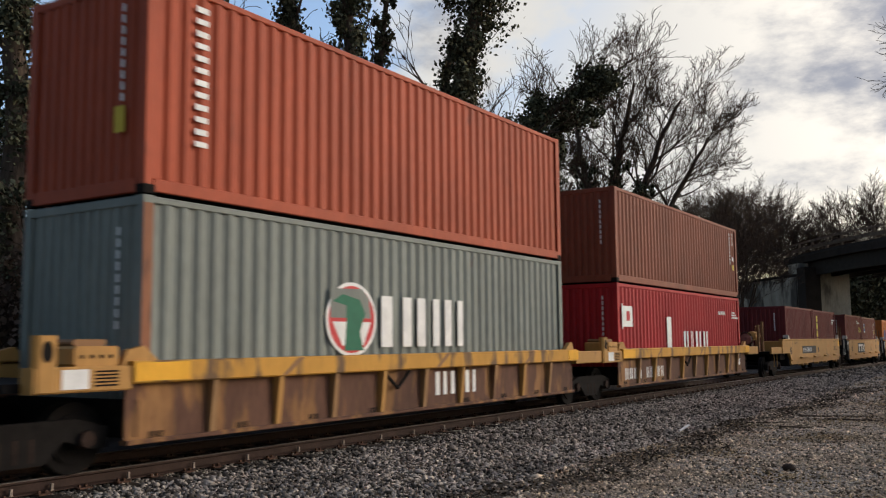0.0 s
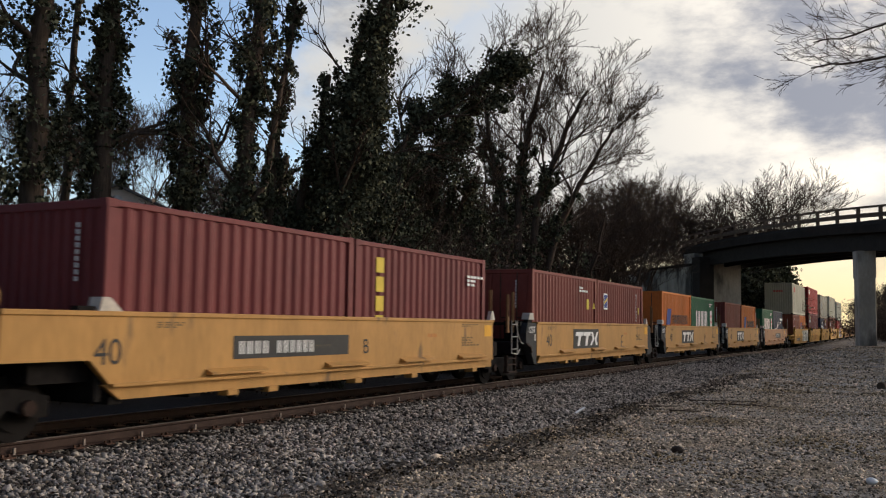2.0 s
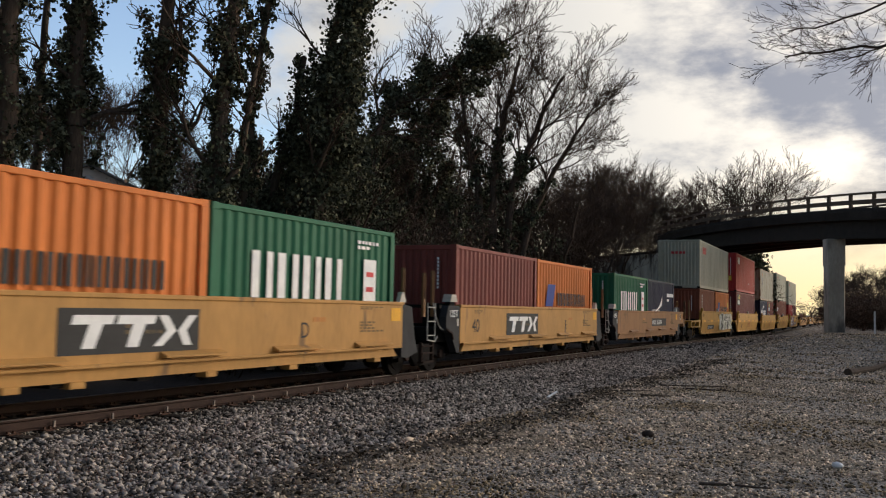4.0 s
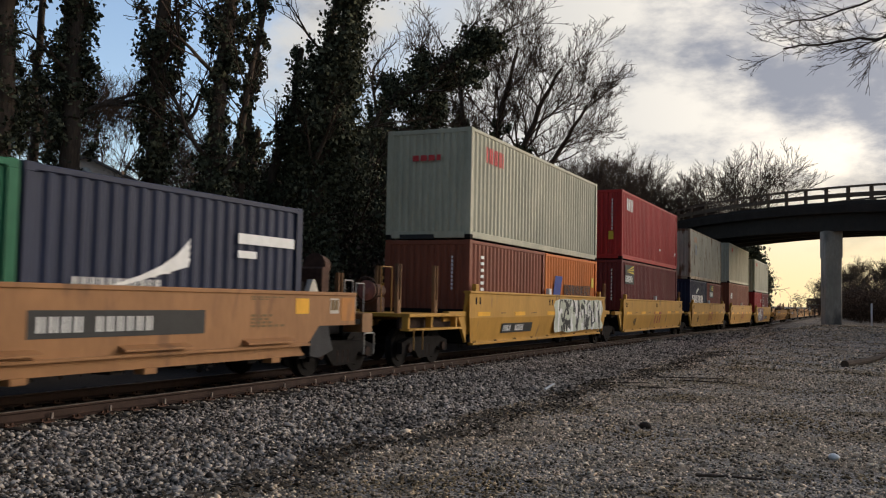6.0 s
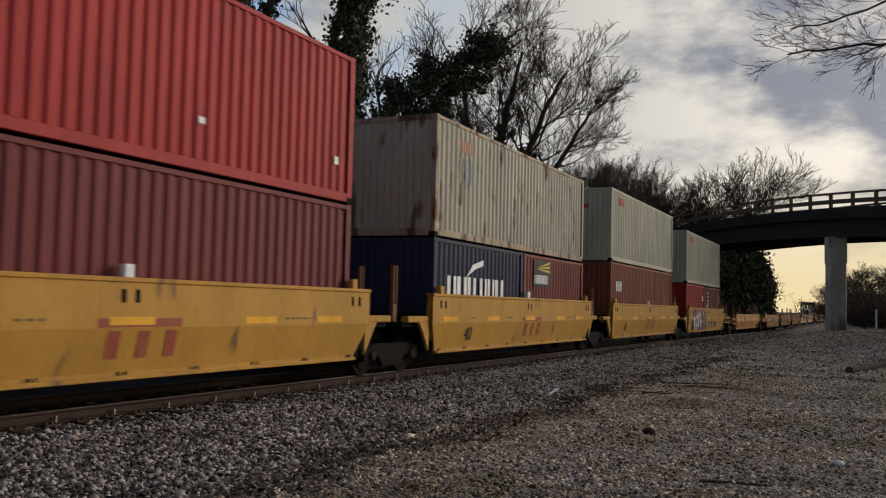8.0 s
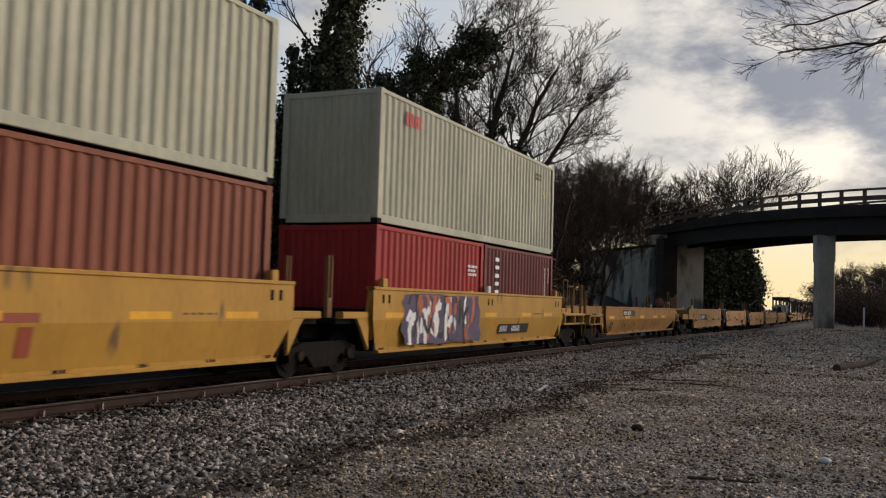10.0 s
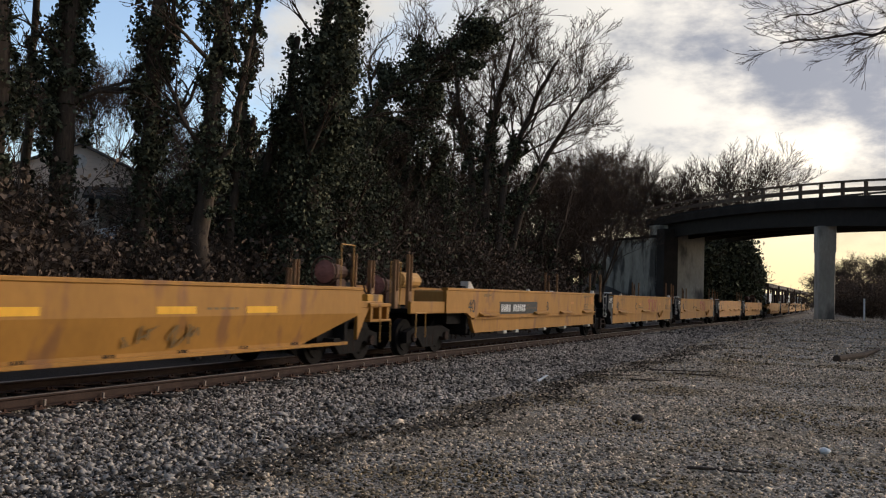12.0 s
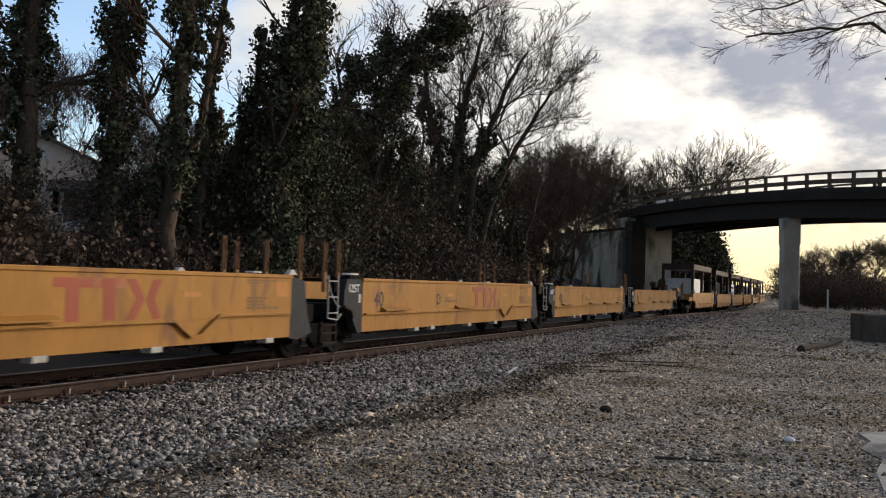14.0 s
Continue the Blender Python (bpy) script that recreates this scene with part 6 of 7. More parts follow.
def clad_tree(label, seed, at, stems, leaf=0.12, group="ivy-covered trees", twig_r=0.011):
    """A tree of several bent stems. Each stem: way points, girth at foot and tip, ivy radius, leaves, ivy from, ivy to, boughs, bough length, bough depth."""
    rng, nrg = random.Random(seed), np.random.default_rng(seed)
    tree = thing("tree", label, "tree", group)
    tree.location = at
    twigs, clumps = [], []
    for points, r0, r1, ivy_r, leaves, f0, f1, boughs, reach, depth in stems:
        pts = [Vector(p) for p in points]
        fine = []
        for a, b in zip(pts[:-1], pts[1:]):
            fine += [a.lerp(b, i / 4) + Vector((rng.gauss(0, .05), rng.gauss(0, .05), 0)) for i in range(4)]
        fine.append(pts[-1])
        n = len(fine)
        segs = [(fine[i], fine[i + 1], r0 + (r1 - r0) * i / n, r0 + (r1 - r0) * (i + 1) / n) for i in range(n - 1)]
        part("trunk", tube_mesh("trunk", segs, BARK, 8), None, tree)
        for k in range(boughs):
            f = 0.35 + 0.65 * (k + rng.random()) / boughs
            i = min(n - 2, int(f * (n - 1)))
            along = (fine[i + 1] - fine[i]).normalized()
            side = along.orthogonal().normalized()
            side.rotate(Matrix.Rotation(rng.uniform(0, math.tau), 3, along))
            limbs(rng, fine[i], along * rng.uniform(0.3, 1.0) + side * rng.uniform(0.4, 0.9), reach * rng.uniform(0.7, 1.2) * (1.15 - 0.35 * f), (r0 + (r1 - r0) * f) * 0.45, depth, 0.75, twigs, 0.22, 0.17, (2, 3))
        if leaves:
            m = max(8, leaves // 60)
            cs, rs = [], []
            for k in range(m):
                f = f0 + (f1 - f0) * rng.random()
                i = min(n - 2, int(f * (n - 1)))
                p = fine[i].lerp(fine[i + 1], f * (n - 1) - i)
                bulge = 0.55 + 0.7 * noise.noise((f * 7, seed * 1.7, len(clumps))) + 0.5 * noise.noise((f * 21, seed * 1.7, 5))
                rad = ivy_r * max(0.18, bulge) * math.sqrt(rng.random()) * 1.12
                q = rng.uniform(0, math.tau)
                cs.append(tuple(p + Vector((math.cos(q) * rad, math.sin(q) * rad, rng.uniform(-.35, .25)))))
                rs.append(ivy_r * rng.uniform(0.08, 0.3))
            cs, rs = np.array(cs), np.array(rs)
            idx = nrg.integers(0, m, leaves)
            clumps.append(cs[idx] + nrg.normal(size=(leaves, 3)) * rs[idx][:, None] * np.array([0.75, 0.75, 1.0]))
    if twigs:
        heavy = [q for q in twigs if q[2] >= 0.03]
        if heavy:
            tagged(part("bough", tube_mesh("bough", heavy, BARK, 5), None, tree), kind="stuff")
        tagged(part("crown", tube_mesh("crown", [(a, b, max(r, twig_r), max(q, twig_r * 0.8)) for a, b, r, q in twigs if r < 0.03], TWIG, 3), None, tree), kind="stuff")
    if clumps:
        part("ivy", leaf_mesh("ivy", np.concatenate(clumps), leaf, IVY, seed), None, tree, "dark evergreen ivy")
    return tree


def make_woods():
    # ivy-clad stems along the bank: bearing left of the track, distance, lean, girth, ivy radius, height, leaves, ivy from
    row = [
        (57.5, 21, (0, 0), 0.35, 0.95, 14, 15000, 0.0), (53.6, 23, (0.2, 0.1), 0.3, 0.7, 13, 12000, 0.0), (50.6, 24, (-0.1, 0.2), 0.33, 0.74, 14, 15000, 0.0), (48.9, 27, (0.4, 0.0), 0.14, 0.3, 12, 1500, 0.2),
        (47.1, 25, (0.2, 0.2), 0.30, 0.76, 14, 15000, 0.0), (42.6, 25, (0.5, 0.2), 0.26, 0.72, 14, 16000, 0.0),
        (39.0, 24, (0.35, 0.3), 0.27, 0.6, 14, 11000, 0.3), (37.7, 26, (0.8, 0.5), 0.16, 0.4, 12, 5000, 0.3),
        (35.2, 27, (1.8, 0.6), 0.22, 0.6, 11, 9000, 0.0), (33.6, 26, (2.0, 0.9), 0.36, 1.15, 14, 28000, 0.0), (34.6, 30, (0.9, 0.3), 0.25, 1.0, 7.2, 10000, 0.0), (31.2, 31, (0.5, 0.3), 0.22, 1.0, 6.4, 10000, 0.0), (29.0, 34, (0.3, 0.3), 0.2, 1.0, 6.0, 9000, 0.0), (36.9, 28, (0.2, 0.3), 0.2, 0.7, 6.6, 8000, 0.0),
        (36.3, 27, (1.2, 0.4), 0.2, 0.6, 9, 8000, 0.0), (30.2, 36, (0.9, 0.3), 0.14, 0.6, 8.4, 4500, 0.0), (28.4, 38, (-0.3, 0.2), 0.14, 0.55, 7.6, 4200, 0.0), (26.6, 39, (0.6, 0.2), 0.14, 0.6, 7.4, 4500, 0.0), (24.6, 41, (0.4, 0.2), 0.14, 0.55, 7.0, 4200, 0.0), (40.8, 29, (-0.2, 0.3), 0.2, 0.6, 3.6, 4000, 0.0), (36.4, 31, (0.4, 0.3), 0.2, 0.9, 5.0, 7000, 0.0),
    ]
    for k, (az, dist, lean, girth, ivy_r, h, leaves, start) in enumerate(row):
        lx, ly = lean
        pts = [(0, 0, -0.3), (lx * 0.15, ly * 0.15, h * 0.3), (lx * 0.45, ly * 0.5, h * 0.6), (lx, ly, h)]
        stems = [(pts, girth, girth * 0.4, ivy_r, leaves, start, 1.0, 4, 1.8, 2)]
        if h > 11 and k in (4, 6, 9):       # a side arm that carries ivy too
            q = 1 if k % 4 else -1
            stems.append(([pts[1], (pts[1][0] + 0.6 * q, pts[1][1] + 0.4, h * 0.42), (pts[1][0] + 0.9 * q, pts[1][1] + 0.6, h * 0.62)], girth * 0.4, girth * 0.2, ivy_r * 0.45, leaves // 5, 0.2, 1.0, 3, 1.8, 2))
        clad_tree("tall trunk wrapped in dark ivy on the bank" if h > 8 else "short ivy-choked tree on the bank", 40 + k, set_on(az, dist), stems, 0.105)
    # the leaning tree whose ivy hangs in clumps, and its bent neighbour
    z = ground_z(-20.7, 32.1)
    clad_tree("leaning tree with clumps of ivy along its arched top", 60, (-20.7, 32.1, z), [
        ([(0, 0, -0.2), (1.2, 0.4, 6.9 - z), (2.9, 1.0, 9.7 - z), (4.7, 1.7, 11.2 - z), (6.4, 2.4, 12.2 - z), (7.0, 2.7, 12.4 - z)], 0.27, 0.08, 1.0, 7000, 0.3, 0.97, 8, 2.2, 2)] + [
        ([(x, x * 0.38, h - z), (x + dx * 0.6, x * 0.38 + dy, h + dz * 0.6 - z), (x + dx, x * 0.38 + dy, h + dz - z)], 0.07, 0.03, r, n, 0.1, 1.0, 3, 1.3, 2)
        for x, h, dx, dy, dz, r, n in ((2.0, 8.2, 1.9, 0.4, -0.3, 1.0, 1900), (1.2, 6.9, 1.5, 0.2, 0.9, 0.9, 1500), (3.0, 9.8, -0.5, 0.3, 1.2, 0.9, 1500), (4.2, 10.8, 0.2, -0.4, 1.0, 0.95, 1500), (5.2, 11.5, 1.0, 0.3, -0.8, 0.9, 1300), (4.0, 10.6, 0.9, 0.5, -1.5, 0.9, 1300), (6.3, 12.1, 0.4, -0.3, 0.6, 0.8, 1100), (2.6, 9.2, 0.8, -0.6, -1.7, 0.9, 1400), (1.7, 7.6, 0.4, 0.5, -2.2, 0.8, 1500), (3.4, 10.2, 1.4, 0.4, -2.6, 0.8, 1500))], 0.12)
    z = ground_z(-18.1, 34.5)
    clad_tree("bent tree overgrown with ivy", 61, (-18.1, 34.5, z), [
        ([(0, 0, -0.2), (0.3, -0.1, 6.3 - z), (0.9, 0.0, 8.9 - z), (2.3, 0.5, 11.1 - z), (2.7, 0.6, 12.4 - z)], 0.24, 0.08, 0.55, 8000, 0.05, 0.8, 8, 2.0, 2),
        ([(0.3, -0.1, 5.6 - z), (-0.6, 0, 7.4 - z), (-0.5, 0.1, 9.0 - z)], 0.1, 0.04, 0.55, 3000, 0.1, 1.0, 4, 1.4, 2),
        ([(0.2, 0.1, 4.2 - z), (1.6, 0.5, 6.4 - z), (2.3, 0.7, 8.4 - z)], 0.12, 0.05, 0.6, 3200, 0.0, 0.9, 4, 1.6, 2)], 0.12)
    # the broad bare tree: slender stems fanning out of one foot, ivy on the lower lengths
    z = ground_z(-17.2, 42.7)
    clad_tree("broad bare winter tree with a rounded crown of fine twigs", 5, (-17.2, 42.7, z), [
        ([(0, 0, -0.3), (-0.5, -0.6, 8.2 - z), (-1.1, -1.0, 11.4 - z), (-1.2, -1.2, 13.6 - z)], 0.24, 0.05, 0.6, 6000, 0.0, 0.62, 15, 2.3, 3),
        ([(0.2, 0.1, -0.3), (0.3, -0.3, 8.6 - z), (0.8, -0.1, 11.6 - z), (1.5, 0, 14.4 - z)], 0.27, 0.05, 0.6, 6000, 0.0, 0.55, 16, 2.4, 3),
        ([(0.4, 0.1, -0.3), (1.2, 0.2, 8.0 - z), (2.5, 0.6, 11.4 - z), (3.5, 0.9, 13.4 - z)], 0.25, 0.05, 0.55, 5000, 0.0, 0.5, 16, 2.4, 3),
        ([(0.6, 0.3, -0.3), (1.9, 0.8, 6.6 - z), (3.4, 1.2, 9.4 - z), (4.6, 1.6, 11.6 - z)], 0.22, 0.05, 0.5, 4000, 0.0, 0.5, 14, 2.3, 3)], 0.13, "bare trees", 0.010)
    for seed, az, dist, h, sp in ((6, 18.4, 52, 9.6, 0.8), (7, 24.2, 52, 11.0, 0.6), (9, 15.9, 58, 8.2, 0.9)):
        clad_tree("bare tree of several stems at the wood's edge", seed, set_on(az, dist), [
            ([(0.3 * q, 0.1, -0.3), (sp * q * 0.8, 0.2, h * 0.4), (sp * q * 1.7, 0.3, h * 0.8)], 0.17, 0.04, 0.4, 1500, 0.0, 0.6, 8, h * 0.21, 3) for q in (-1, 0.2, 1.3)], 0.14, "bare trees", 0.012)
    mid = bare_tree("slender bare tree at the wood's edge", 8, 11.5, 0.16, 4, 0.85, 0.3, 0.25, 0.009)
    mid.location = set_on(14.6, 64)
    rng = random.Random(21)
    spots = [(13.4, 96, 1.3), (12.2, 98, 1.2), (11.4, 100, 1.15), (14.6, 92, 1.35), (15.6, 88, 1.3), (10.6, 104, 1.15), (17.8, 64, 0.9), (20.8, 58, 0.8), (25.4, 52, 0.75), (28.8, 50, 0.75), (31.5, 52, 0.8), (35.0, 48, 0.62), (38.0, 62, 0.9), (40.8, 52, 0.72), (43.8, 66, 1.15), (45.2, 72, 1.3), (48.6, 60, 1.0), (53.5, 40, 0.8)]
    for az, dist, sc in spots:
        x, y, z = set_on(az, dist)
        copy_thing(mid, pose(x, y, z, 0, 0, rng.uniform(0, 360)) @ Matrix.Scale(sc * rng.uniform(0.92, 1.08), 4))
    # the rounded tree beyond the bridge, and the far line of trees
    far = bare_tree("round-crowned bare tree beyond the bridge", 12, 18.5, 0.4, 4, 0.82, 0.2, 0.2, 0.017)
    far.location = (*at_az(7.6, 106), 1.0)
    for az, dist, sc in ((9.4, 112, 0.8), (-0.8, 200, 0.66), (-1.6, 190, 0.62), (-2.5, 190, 0.66), (0.3, 260, 0.8), (1.0, 240, 0.62), (-3.6, 180, 0.6), (1.9, 330, 0.75), (-5.5, 170, 0.45), (-8, 160, 0.5)):
        x, y = at_az(az, dist)
        copy_thing(far, pose(x, y, ground_z(x, y), 0, 0, rng.uniform(0, 360)) @ Matrix.Scale(sc, 4))
    # low ivy-choked growth that closes the wood behind the bare trees
    for k, (az, dist, h, r) in enumerate(((18.6, 56, 5.5, 1.6), (20.6, 54, 6.5, 1.7), (22.8, 52, 6.0, 1.6), (25.2, 48, 6.0, 1.5), (27.6, 44, 5.5, 1.5), (30.6, 42, 5.5, 1.5), (17.2, 66, 6.0, 1.6), (33.2, 40, 5.0, 1.5))):
        ivy_trunk("low tree choked with ivy in the wood", 100 + k, set_on(az, dist), [(0, 0, 0), (0.2, 0, h * 0.5), (0.3, 0, h)], 0.2, 4500, r, 0.0, 1.0, 6, 0.2)
    # ivy mass under the bridge's far side
    for k, (az, dist, h, r) in enumerate(((8.3, 97, 8.0, 1.9), (7.3, 99, 8.5, 1.9), (6.4, 101, 8.0, 1.8), (9.2, 96, 7.0, 1.9), (5.9, 104, 6.5, 1.4))):
        ivy_trunk("evergreen tree dense with ivy past the bridge", 80 + k, set_on(az, dist), [(0, 0, 0), (0.2, 0, h * 0.5), (0.3, 0, h)], 0.3, 14000, r, 0.0, 1.0, 4, 0.3)


make_woods()


def brush(label, seed, n, size, at, leaves=900):
    """A thicket of thin stems with dry leaves."""
    rng = random.Random(seed)
    out = []
    for k in range(n):
        a, rad = rng.uniform(0, math.tau), size * math.sqrt(rng.random())
        limbs(rng, (math.cos(a) * rad, math.sin(a) * rad, -0.2), (rng.gauss(0, .3), rng.gauss(0, .3), 1), rng.uniform(0.9, 2.3), 0.02, 2, 0.8, out, 0.1, 0.3, (2, 3))
    b = thing("thicket", label, "bush", "undergrowth on the bank")
    part("stem_tangle", tube_mesh("stem_tangle", [(p, q, max(r, .008), max(s, .008)) for p, q, r, s in out], TWIG, 3), None, b)
    nrg = np.random.default_rng(seed)
    i = nrg.integers(0, len(out), leaves)
    C = np.array([tuple(out[j][1]) for j in i]) + nrg.normal(size=(leaves, 3)) * 0.12
    part("foliage", leaf_mesh("foliage", C, 0.11, BRUSH, seed), None, b)
    b.location = at
    return b


def vine_mound(seed, at):
    """A tall tangle: upright whips and saplings grown through with vines and dead leaves."""
    rng = random.Random(seed)
    out = []
    for k in range(34):
        a, rad = rng.uniform(0, math.tau), 1.9 * math.sqrt(rng.random())
        limbs(rng, (math.cos(a) * rad, math.sin(a) * rad, -0.2), (rng.gauss(0, .16), rng.gauss(0, .16), 1), rng.uniform(1.6, 3.4) * (1.15 - 0.25 * rad), 0.022, 2, 0.5, out, 0.3, 0.2, (2, 3))
    b = thing("thicket", "tall tangle of saplings, vines and dead leaves on the bank", "bush", "undergrowth on the bank")
    part("stem_tangle", tube_mesh("stem_tangle", [(p, q, max(r, .009), max(s, .008)) for p, q, r, s in out], TWIGDARK, 3), None, b)
    nrg = np.random.default_rng(seed)
    n = 4200
    i = nrg.integers(0, len(out), n)
    C = np.array([tuple(out[j][1]) for j in i]) + nrg.normal(size=(n, 3)) * 0.16
    C[:, 2] *= nrg.uniform(0.45, 1.0, n)
    part("foliage", leaf_mesh("foliage", C[: n // 2], 0.12, BRUSH, seed), None, b)
    part("ivy", leaf_mesh("ivy", C[n // 2:], 0.13, IVY, seed + 1), None, b, "dark evergreen ivy")
    b.location = at
    return b


def make_brush():
    rng = random.Random(31)
    base = [brush("tangle of bare brush and dead leaves on the bank", 90 + k, 26, 1.5, (-17.0 - k, 10 + 3 * k, ground_z(-17.0 - k, 10 + 3 * k)), 2600) for k in range(3)]
    for y in range(2, 100, 2):
        for x in (-16.2, -18.5, -21.5):
            xx, yy = x + rng.uniform(-.9, .9), y + rng.uniform(-.9, .9)
            az = math.degrees(math.atan2(-xx, yy))
            if az < 17.2 or (42.5 < az < 50 and xx < -19.5):
                continue
            copy_thing(base[rng.randint(0, 2)], pose(xx, yy, ground_z(xx, yy), 0, 0, rng.uniform(0, 360)) @ Matrix.Scale(rng.uniform(0.8, 1.4) * (0.62 if yy < 26 and x < -17 else 1.0), 4))
    tall = [vine_mound(190 + k, (-22.0 + 1.5 * k, 27.0 + 3 * k, ground_z(-22.0 + 1.5 * k, 27.0 + 3 * k))) for k in range(2)]
    for az10 in range(165, 560, 11):
        for dist0 in (33, 41):
            az = az10 / 10 + rng.uniform(-.4, .4)
            dist = dist0 + rng.uniform(-3, 3) + max(0, 24 - az) * 1.6
            x, y, z = set_on(az, dist)
            if x > -16.5 or az < 17.6 or 42.6 < az < 49.0:
                continue
            low = 0.5 if az > 41.0 else (0.72 if az > 36.5 else 1.05)
            copy_thing(tall[rng.randint(0, 1)], pose(x, y, z, 0, 0, rng.uniform(0, 360)) @ Matrix.Scale(low * rng.uniform(0.85, 1.2), 4))
    # brush past the bridge and on the yard's far side
    for x, y, s in ((2.5, 74, 1.2), (4.5, 70, 1.2), (6.0, 66, 1.3), (0.5, 82, 1.3), (3.5, 80, 1.4), (1.5, 90, 1.7), (7, 60, 1.5), (-1, 100, 1.9), (5, 92, 1.8), (2, 110, 2.2), (-2.5, 125, 2.2), (6, 75, 1.6), (-0.6, 92, 1.6), (0.4, 96, 1.9), (3.4, 96, 2.0), (1.0, 104, 2.1), (-2.2, 112, 2.2), (-0.4, 118, 2.3), (4.2, 104, 2.1), (1.8, 84, 1.5), (-4.0, 134, 2.4), (-1.5, 136, 2.5), (1.2, 128, 2.4)):
        copy_thing(base[rng.randint(0, 2)], pose(x, y, ground_z(x, y), 0, 0, rng.uniform(0, 360)) @ Matrix.Scale(s * 0.64, 4))


make_brush()

# ---- house on the rise ----
def make_house():
    siding = material("beige_siding", (0.60, 0.48, 0.39), 0.8, 0, 0.1, 1.0, 0.1)
    h = thing("house", "beige gabled house with a round vent behind the trees", "house")
    x, y = at_az(46.0, 58)
    z = ground_z(x, y) + 0.1
    h.matrix_world = pose(x, y, z, 0, 0, 46)
    W, D, E, R = 3.6, 9.0, 3.9, 5.5
    part("wall", Shape().prism([(-W, 0), (W, 0), (W, E), (0, R), (-W, E)], "y", 0, D), siding, h)
    k = 0.2
    while k < R - 0.1:
        half = W if k < E else W * (R - k) / (R - E)
        part("siding_board", Shape().prism([(-0.02, k), (-0.002, k), (-0.002, k + 0.2)], "x", -half, half), siding, h)
        k += 0.24
    for sx in (-1, 1):
        part("roof", Shape().prism([(0, R + 0.02), (sx * (W + 0.4), E - 0.15), (sx * (W + 0.4), E), (0, R + 0.18)], "y", -0.3, D + 0.3), material("grey_shingle", (0.1, 0.095, 0.09), 0.9), h)
    part("vent", Shape().rod((0, -0.05, 4.55), (0, 0.0, 4.55), 0.42, n=24), material("pale_vent", (0.5, 0.48, 0.45), 0.7), h)
    w = part("window", Shape().box(0.6, 1.5, -0.03, 0.01, 1.2, 2.4), IRON, h)
    part("window_frame", Shape().box(0.5, 0.6, -0.05, 0.0, 1.1, 2.5).box(1.5, 1.6, -0.05, 0.0, 1.1, 2.5).box(0.6, 1.5, -0.05, 0.0, 2.4, 2.5).box(0.6, 1.5, -0.05, 0.0, 1.1, 1.2), WHITE, w)


make_house()


def make_low_house():
    """A low house with a deep porch beside the gabled one, and the car parked before it."""
    x, y = at_az(39.6, 56)
    z = ground_z(x, y)
    h = thing("house", "low brown house with a dark porch roof and a white post", "house")
    h.matrix_world = pose(x, y, z, 0, 0, 40)
    wall = material("brown_siding", (0.22, 0.17, 0.13), 0.85, 0, 0.15, 1.0, 0.1)
    part("wall", Shape().box(-5.5, 5.5, 1.6, 7.0, 0, 2.9), wall, h)
    part("roof", Shape().prism([(-0.4, 2.75), (-0.4, 2.95), (3.8, 4.3), (7.6, 2.95), (7.6, 2.75), (3.8, 4.1)], "x", -6.0, 6.0), material("dark_shingle", (0.05, 0.045, 0.042), 0.9), h)
    for px in (-5.2, -1.7, 1.8, 5.2):
        part("porch_post", Shape().box(px - 0.1, px + 0.1, -0.1, 0.1, 0, 2.78, 0.015), CREAM, h)
    for px in (-3.4, 3.3):
        w = part("window", Shape().box(px - 0.55, px + 0.55, 1.56, 1.602, 1.0, 2.2), IRON, h)
        part("window_frame", Shape().box(px - 0.65, px - 0.55, 1.53, 1.6, 0.9, 2.3).box(px + 0.55, px + 0.65, 1.53, 1.6, 0.9, 2.3).box(px - 0.55, px + 0.55, 1.53, 1.6, 2.2, 2.3).box(px - 0.55, px + 0.55, 1.53, 1.6, 0.9, 1.0), CREAM, w)
    x, y = at_az(42.2, 50)
    z = ground_z(x, y)
    c = thing("car", "pale parked car half hidden behind the trees", "car")
    c.matrix_world = pose(x, y, z, 0, 0, 52)
    coat = material("pale_blue_grey_car_paint", (0.5, 0.53, 0.55), 0.3, 0.1, 0.06, 3, 0)
    pane = material("smoky_car_glass", (0.03, 0.034, 0.04), 0.1, 0.0, 0.05, 3, 0)
    part("body", Shape().prism([(-2.2, 0.35), (2.2, 0.35), (2.25, 0.7), (2.1, 0.88), (1.2, 0.98), (0.6, 1.42), (-0.9, 1.45), (-1.7, 1.0), (-2.2, 0.92)], "y", -0.88, 0.88), coat, c)
    for sy in (-0.884, 0.884):
        part("side_window", Shape().prism([(1.0, 1.0), (0.52, 1.35), (-0.82, 1.37), (-1.4, 1.02)], "y", sy - 0.004, sy + 0.004), pane, c)
        for px in (-1.35, 1.4):
            part("wheel", Shape().rod((px, sy - 0.1, 0.32), (px, sy + 0.04, 0.32), 0.32, n=16), IRON, c)
    part("windscreen", Shape().prism([(1.16, 1.02), (0.64, 1.40), (0.66, 1.41), (1.19, 1.03)], "y", -0.75, 0.75), pane, c)


make_low_house()


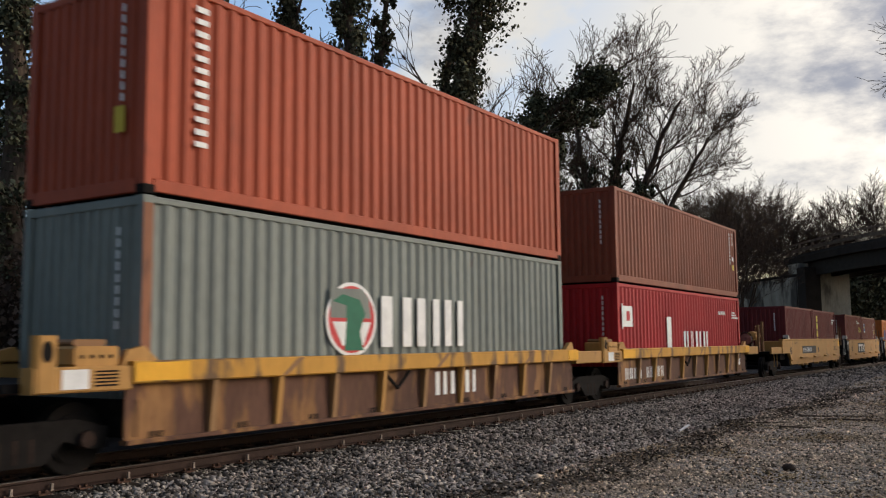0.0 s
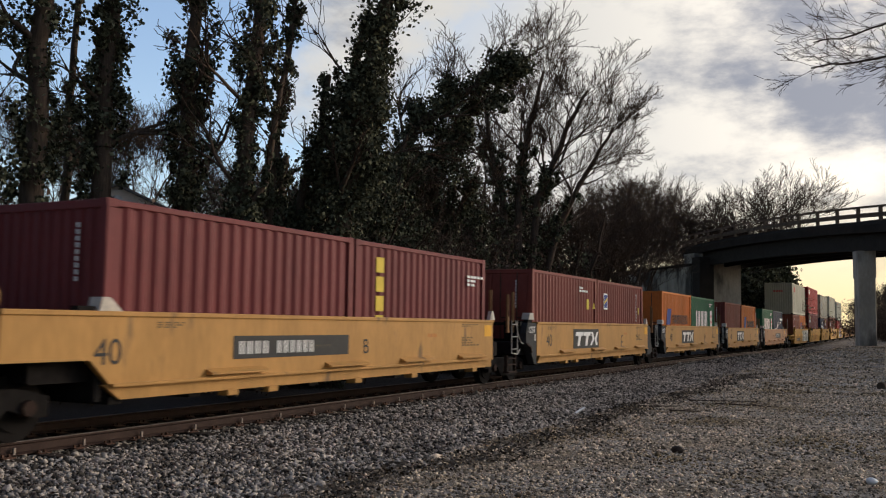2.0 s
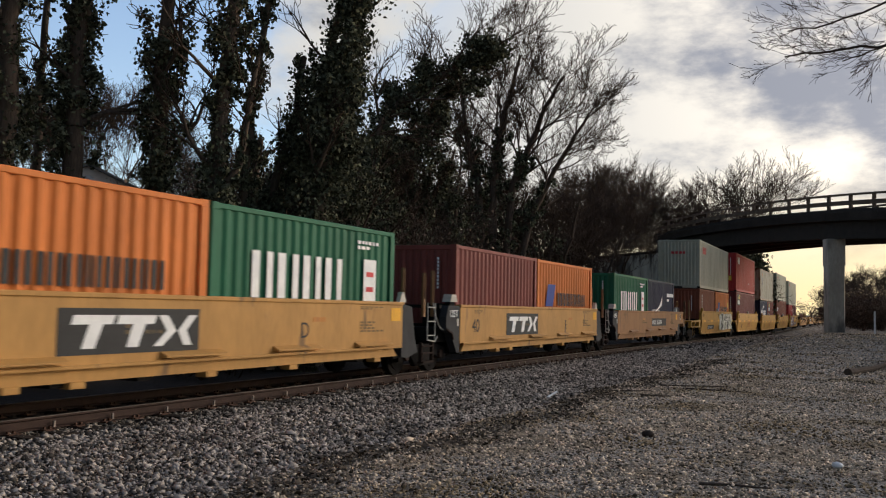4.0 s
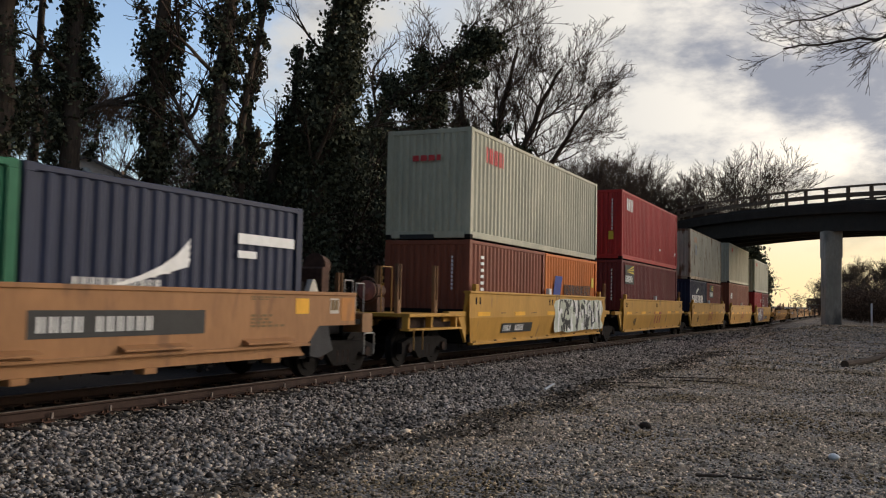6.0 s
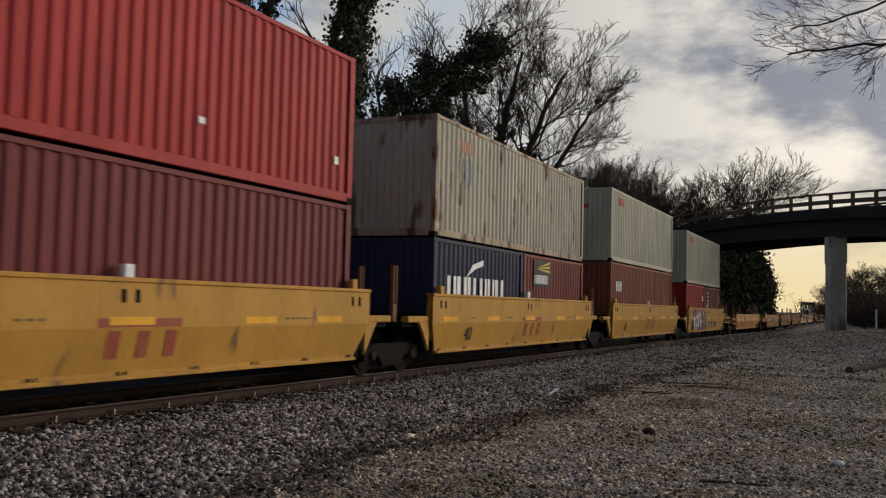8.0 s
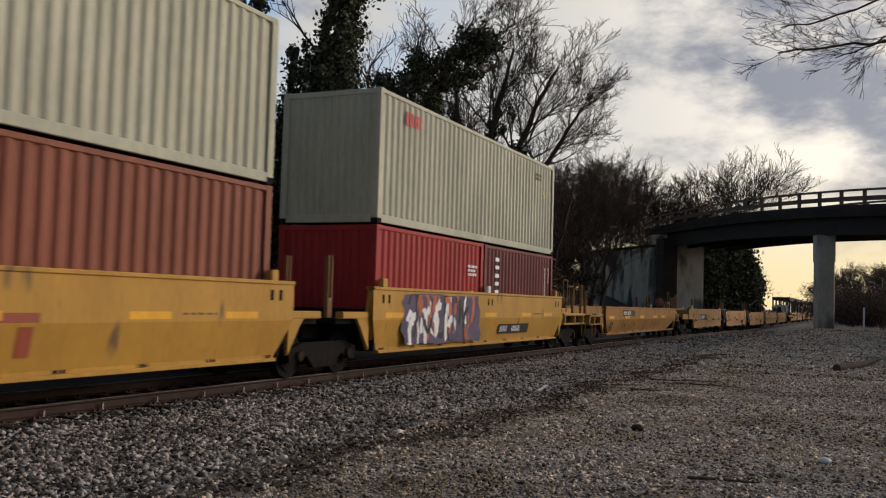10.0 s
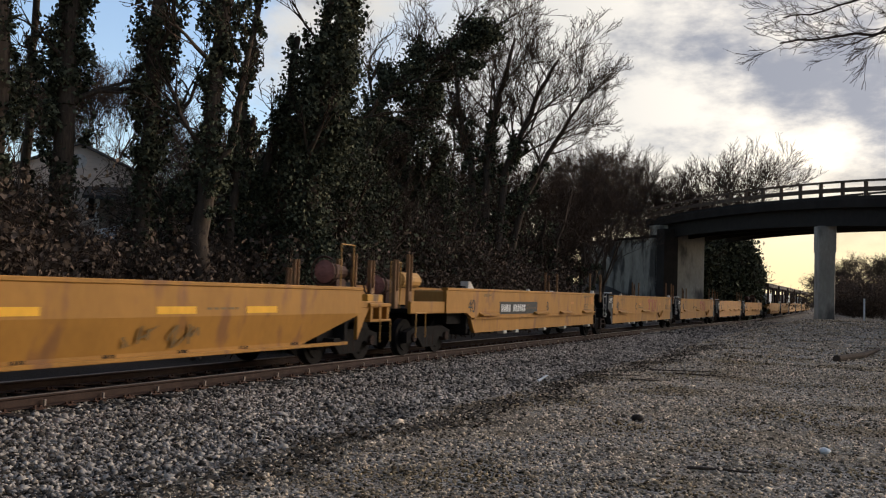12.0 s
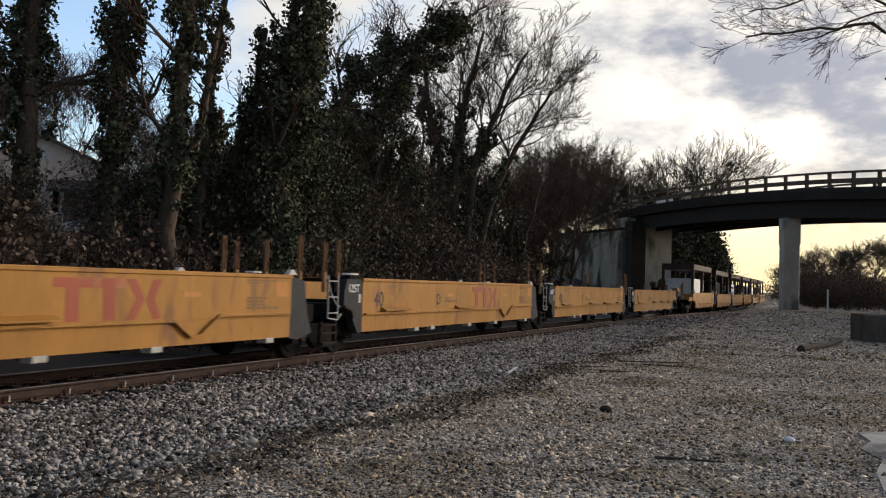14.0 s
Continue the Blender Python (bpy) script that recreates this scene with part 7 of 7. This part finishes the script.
# ---- overhanging branch on the yard's side ----
def make_overhang():
    rng = random.Random(77)
    t = thing("tree", "bare tree whose branches reach over the yard", "tree")
    t.location = (0.42, 0.0, 0.36)
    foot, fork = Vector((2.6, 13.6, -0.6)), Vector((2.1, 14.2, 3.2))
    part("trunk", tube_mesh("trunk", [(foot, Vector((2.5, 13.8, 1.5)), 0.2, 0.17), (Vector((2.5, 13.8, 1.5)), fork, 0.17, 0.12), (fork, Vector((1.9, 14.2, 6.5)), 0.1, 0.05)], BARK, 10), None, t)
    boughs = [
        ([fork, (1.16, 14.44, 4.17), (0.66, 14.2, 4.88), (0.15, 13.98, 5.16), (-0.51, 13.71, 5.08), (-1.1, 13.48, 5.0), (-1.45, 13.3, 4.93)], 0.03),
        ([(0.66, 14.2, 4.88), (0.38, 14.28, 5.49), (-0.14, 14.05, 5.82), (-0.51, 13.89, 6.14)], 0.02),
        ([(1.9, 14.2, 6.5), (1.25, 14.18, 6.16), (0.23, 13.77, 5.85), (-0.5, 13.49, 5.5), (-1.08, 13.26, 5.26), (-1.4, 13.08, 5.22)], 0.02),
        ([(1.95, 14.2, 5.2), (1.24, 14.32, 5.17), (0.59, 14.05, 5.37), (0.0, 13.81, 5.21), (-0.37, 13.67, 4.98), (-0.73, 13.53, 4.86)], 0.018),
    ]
    twigs, limbs_out = [], []
    for way, r in boughs:
        pts = [Vector(p) for p in way]
        fine = []
        for a, b in zip(pts[:-1], pts[1:]):
            fine += [a.lerp(b, i / 3) + Vector((rng.gauss(0, .015), rng.gauss(0, .03), rng.gauss(0, .015))) for i in range(3)]
        fine.append(pts[-1])
        n = len(fine)
        for i in range(n - 1):
            limbs_out.append((fine[i], fine[i + 1], r * (1 - 0.8 * i / n) + 0.004, r * (1 - 0.8 * (i + 1) / n) + 0.004))
            along = (fine[i + 1] - fine[i]).normalized()
            for k in range(2 if i > 1 else 1):
                w = along + Vector((0, rng.uniform(-.5, .5), rng.choice((-0.55, 0.6, 0.9)) * rng.uniform(0.4, 1.0)))
                limbs(rng, fine[i], w, rng.uniform(0.28, 0.52), 0.005, 2, 0.6, twigs, 0.02, 0.12, (1, 3))
    tagged(part("bough", tube_mesh("bough", limbs_out, TWIGDARK, 5), None, t), kind="stuff")
    tagged(part("twig_spray", tube_mesh("twig_spray", [(a, b, max(r, .003), max(q, .0025)) for a, b, r, q in twigs], TWIGDARK, 3), None, t), kind="stuff")
    nrg = np.random.default_rng(5)
    for c, rad, n in (((0.78, 14.25, 4.44), 0.2, 420), ((0.75, 14.2, 5.55), 0.1, 140), ((0.95, 14.25, 2.45), 0.24, 420)):
        part("ivy", leaf_mesh("ivy", np.array(c) + nrg.normal(size=(n, 3)) * rad * np.array([0.6, 0.8, 0.55]), 0.07, IVY, n), None, t, "clump of dark ivy leaves")


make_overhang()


# ---- small things in the yard ----
def make_clutter():
    rng = random.Random(9)
    def stick(x, y, ang, length, r):
        s = Shape()
        p = Vector((0, 0, 0))
        for k in range(4):
            q = p + Vector((length / 4, rng.gauss(0, 0.03), 0))
            s.rod(p, q, r * (1 - 0.15 * k), r * (0.85 - 0.15 * k), 6)
            p = q
        s.rod((length * 0.4, 0, 0), (length * 0.6, 0.14, 0.02), r * 0.5, r * 0.3, 5)
        o = part("fallen_stick", s, BARK)
        tagged(o, "dark fallen stick lying on the gravel", "stick", "fallen sticks")
        o.matrix_world = pose(x, y, ground_z(x, y) + r, 0, 0, ang)
    for x, y, a, l in ((-4.6, 22.6, 20, 1.6), (-3.9, 22.0, -8, 1.5), (-5.2, 20.2, 30, 0.9), (-4.4, 19.6, 10, 0.6), (-1.6, 9.8, 14, 0.7), (0.6, 9.4, 20, 0.5), (-5.9, 23.5, 120, 0.5)):
        stick(x, y, a, l, 0.019)
    for name, label, at, size, mat in (("stone", "pale rounded stone on the gravel", (-0.35, 11.76), 0.055, WHITE), ("clod", "dark clod of earth on the gravel", (-2.84, 13.14), 0.075, WOODTIE)):
        s = Shape()
        r2 = random.Random(3)
        me_pts, fs = [], []
        for i in range(5):
            for j in range(8):
                th, ph = math.pi * (i + 0.5) / 5, j * math.tau / 8
                k = size * r2.uniform(0.85, 1.12)
                me_pts.append((k * math.sin(th) * math.cos(ph) * 1.2, k * math.sin(th) * math.sin(ph), k * math.cos(th) * 0.75))
        for i in range(4):
            for j in range(8):
                fs.append((i * 8 + j, i * 8 + (j + 1) % 8, (i + 1) * 8 + (j + 1) % 8, (i + 1) * 8 + j))
        fs += [tuple(range(7, -1, -1)), tuple(range(32, 40))]
        s.add(me_pts, fs)
        o = part(name, s, mat, None, "", True)
        tagged(o, label, name)
        o.location = (*at, ground_z(*at) + size * 0.5)
    o = tagged(part("litter", Shape().box(-0.03, 0.03, -0.14, 0.14, 0, 0.03, 0.01), WHITE), "small white strip of litter on the ballast", "litter")
    o.matrix_world = pose(-5.76, 17.8, 0.06, 20, 0, -25)
    st = tagged(part("marker_stake", Shape().box(-0.06, 0.06, -0.03, 0.03, -0.2, 1.5, 0.01), WHITE), "white marker stake by the track", "post")
    st.location = (0.3, 68.0, ground_z(0.3, 68))
    sl = tagged(part("concrete_block", Shape().box(-1.2, 1.2, -0.9, 0.9, -0.4, 0.75, 0.06), ROUGHBLOCK), "rough concrete block on the yard's edge", "block")
    sl.matrix_world = pose(2.35, 38.5, ground_z(2.35, 38.5) + 0.25, 0, 0, 12)
    lg = tagged(part("fallen_log", Shape().rod((-0.6, 30.0, ground_z(-0.6, 30) + 0.08), (0.1, 33.0, ground_z(0.1, 33) + 0.1), 0.12, 0.1, 9).rod((0.1, 33.0, ground_z(0.1, 33) + 0.1), (0.6, 36.0, ground_z(0.6, 36) + 0.12), 0.1, 0.07, 9), BARK), "dark fallen log on the yard's bank", "log")
    ps = tagged(part("slab_patch", Shape().prism([(0.52, 9.2), (2.2, 9.0), (2.5, 13.4), (0.9, 13.3), (0.42, 12.9), (0.55, 12.2), (0.4, 11.6), (0.6, 10.9), (0.5, 10.1)], "z", -0.03, 0.025), CONCRETE), "broken edge of a pale concrete slab", "slab")


make_clutter()

motions()
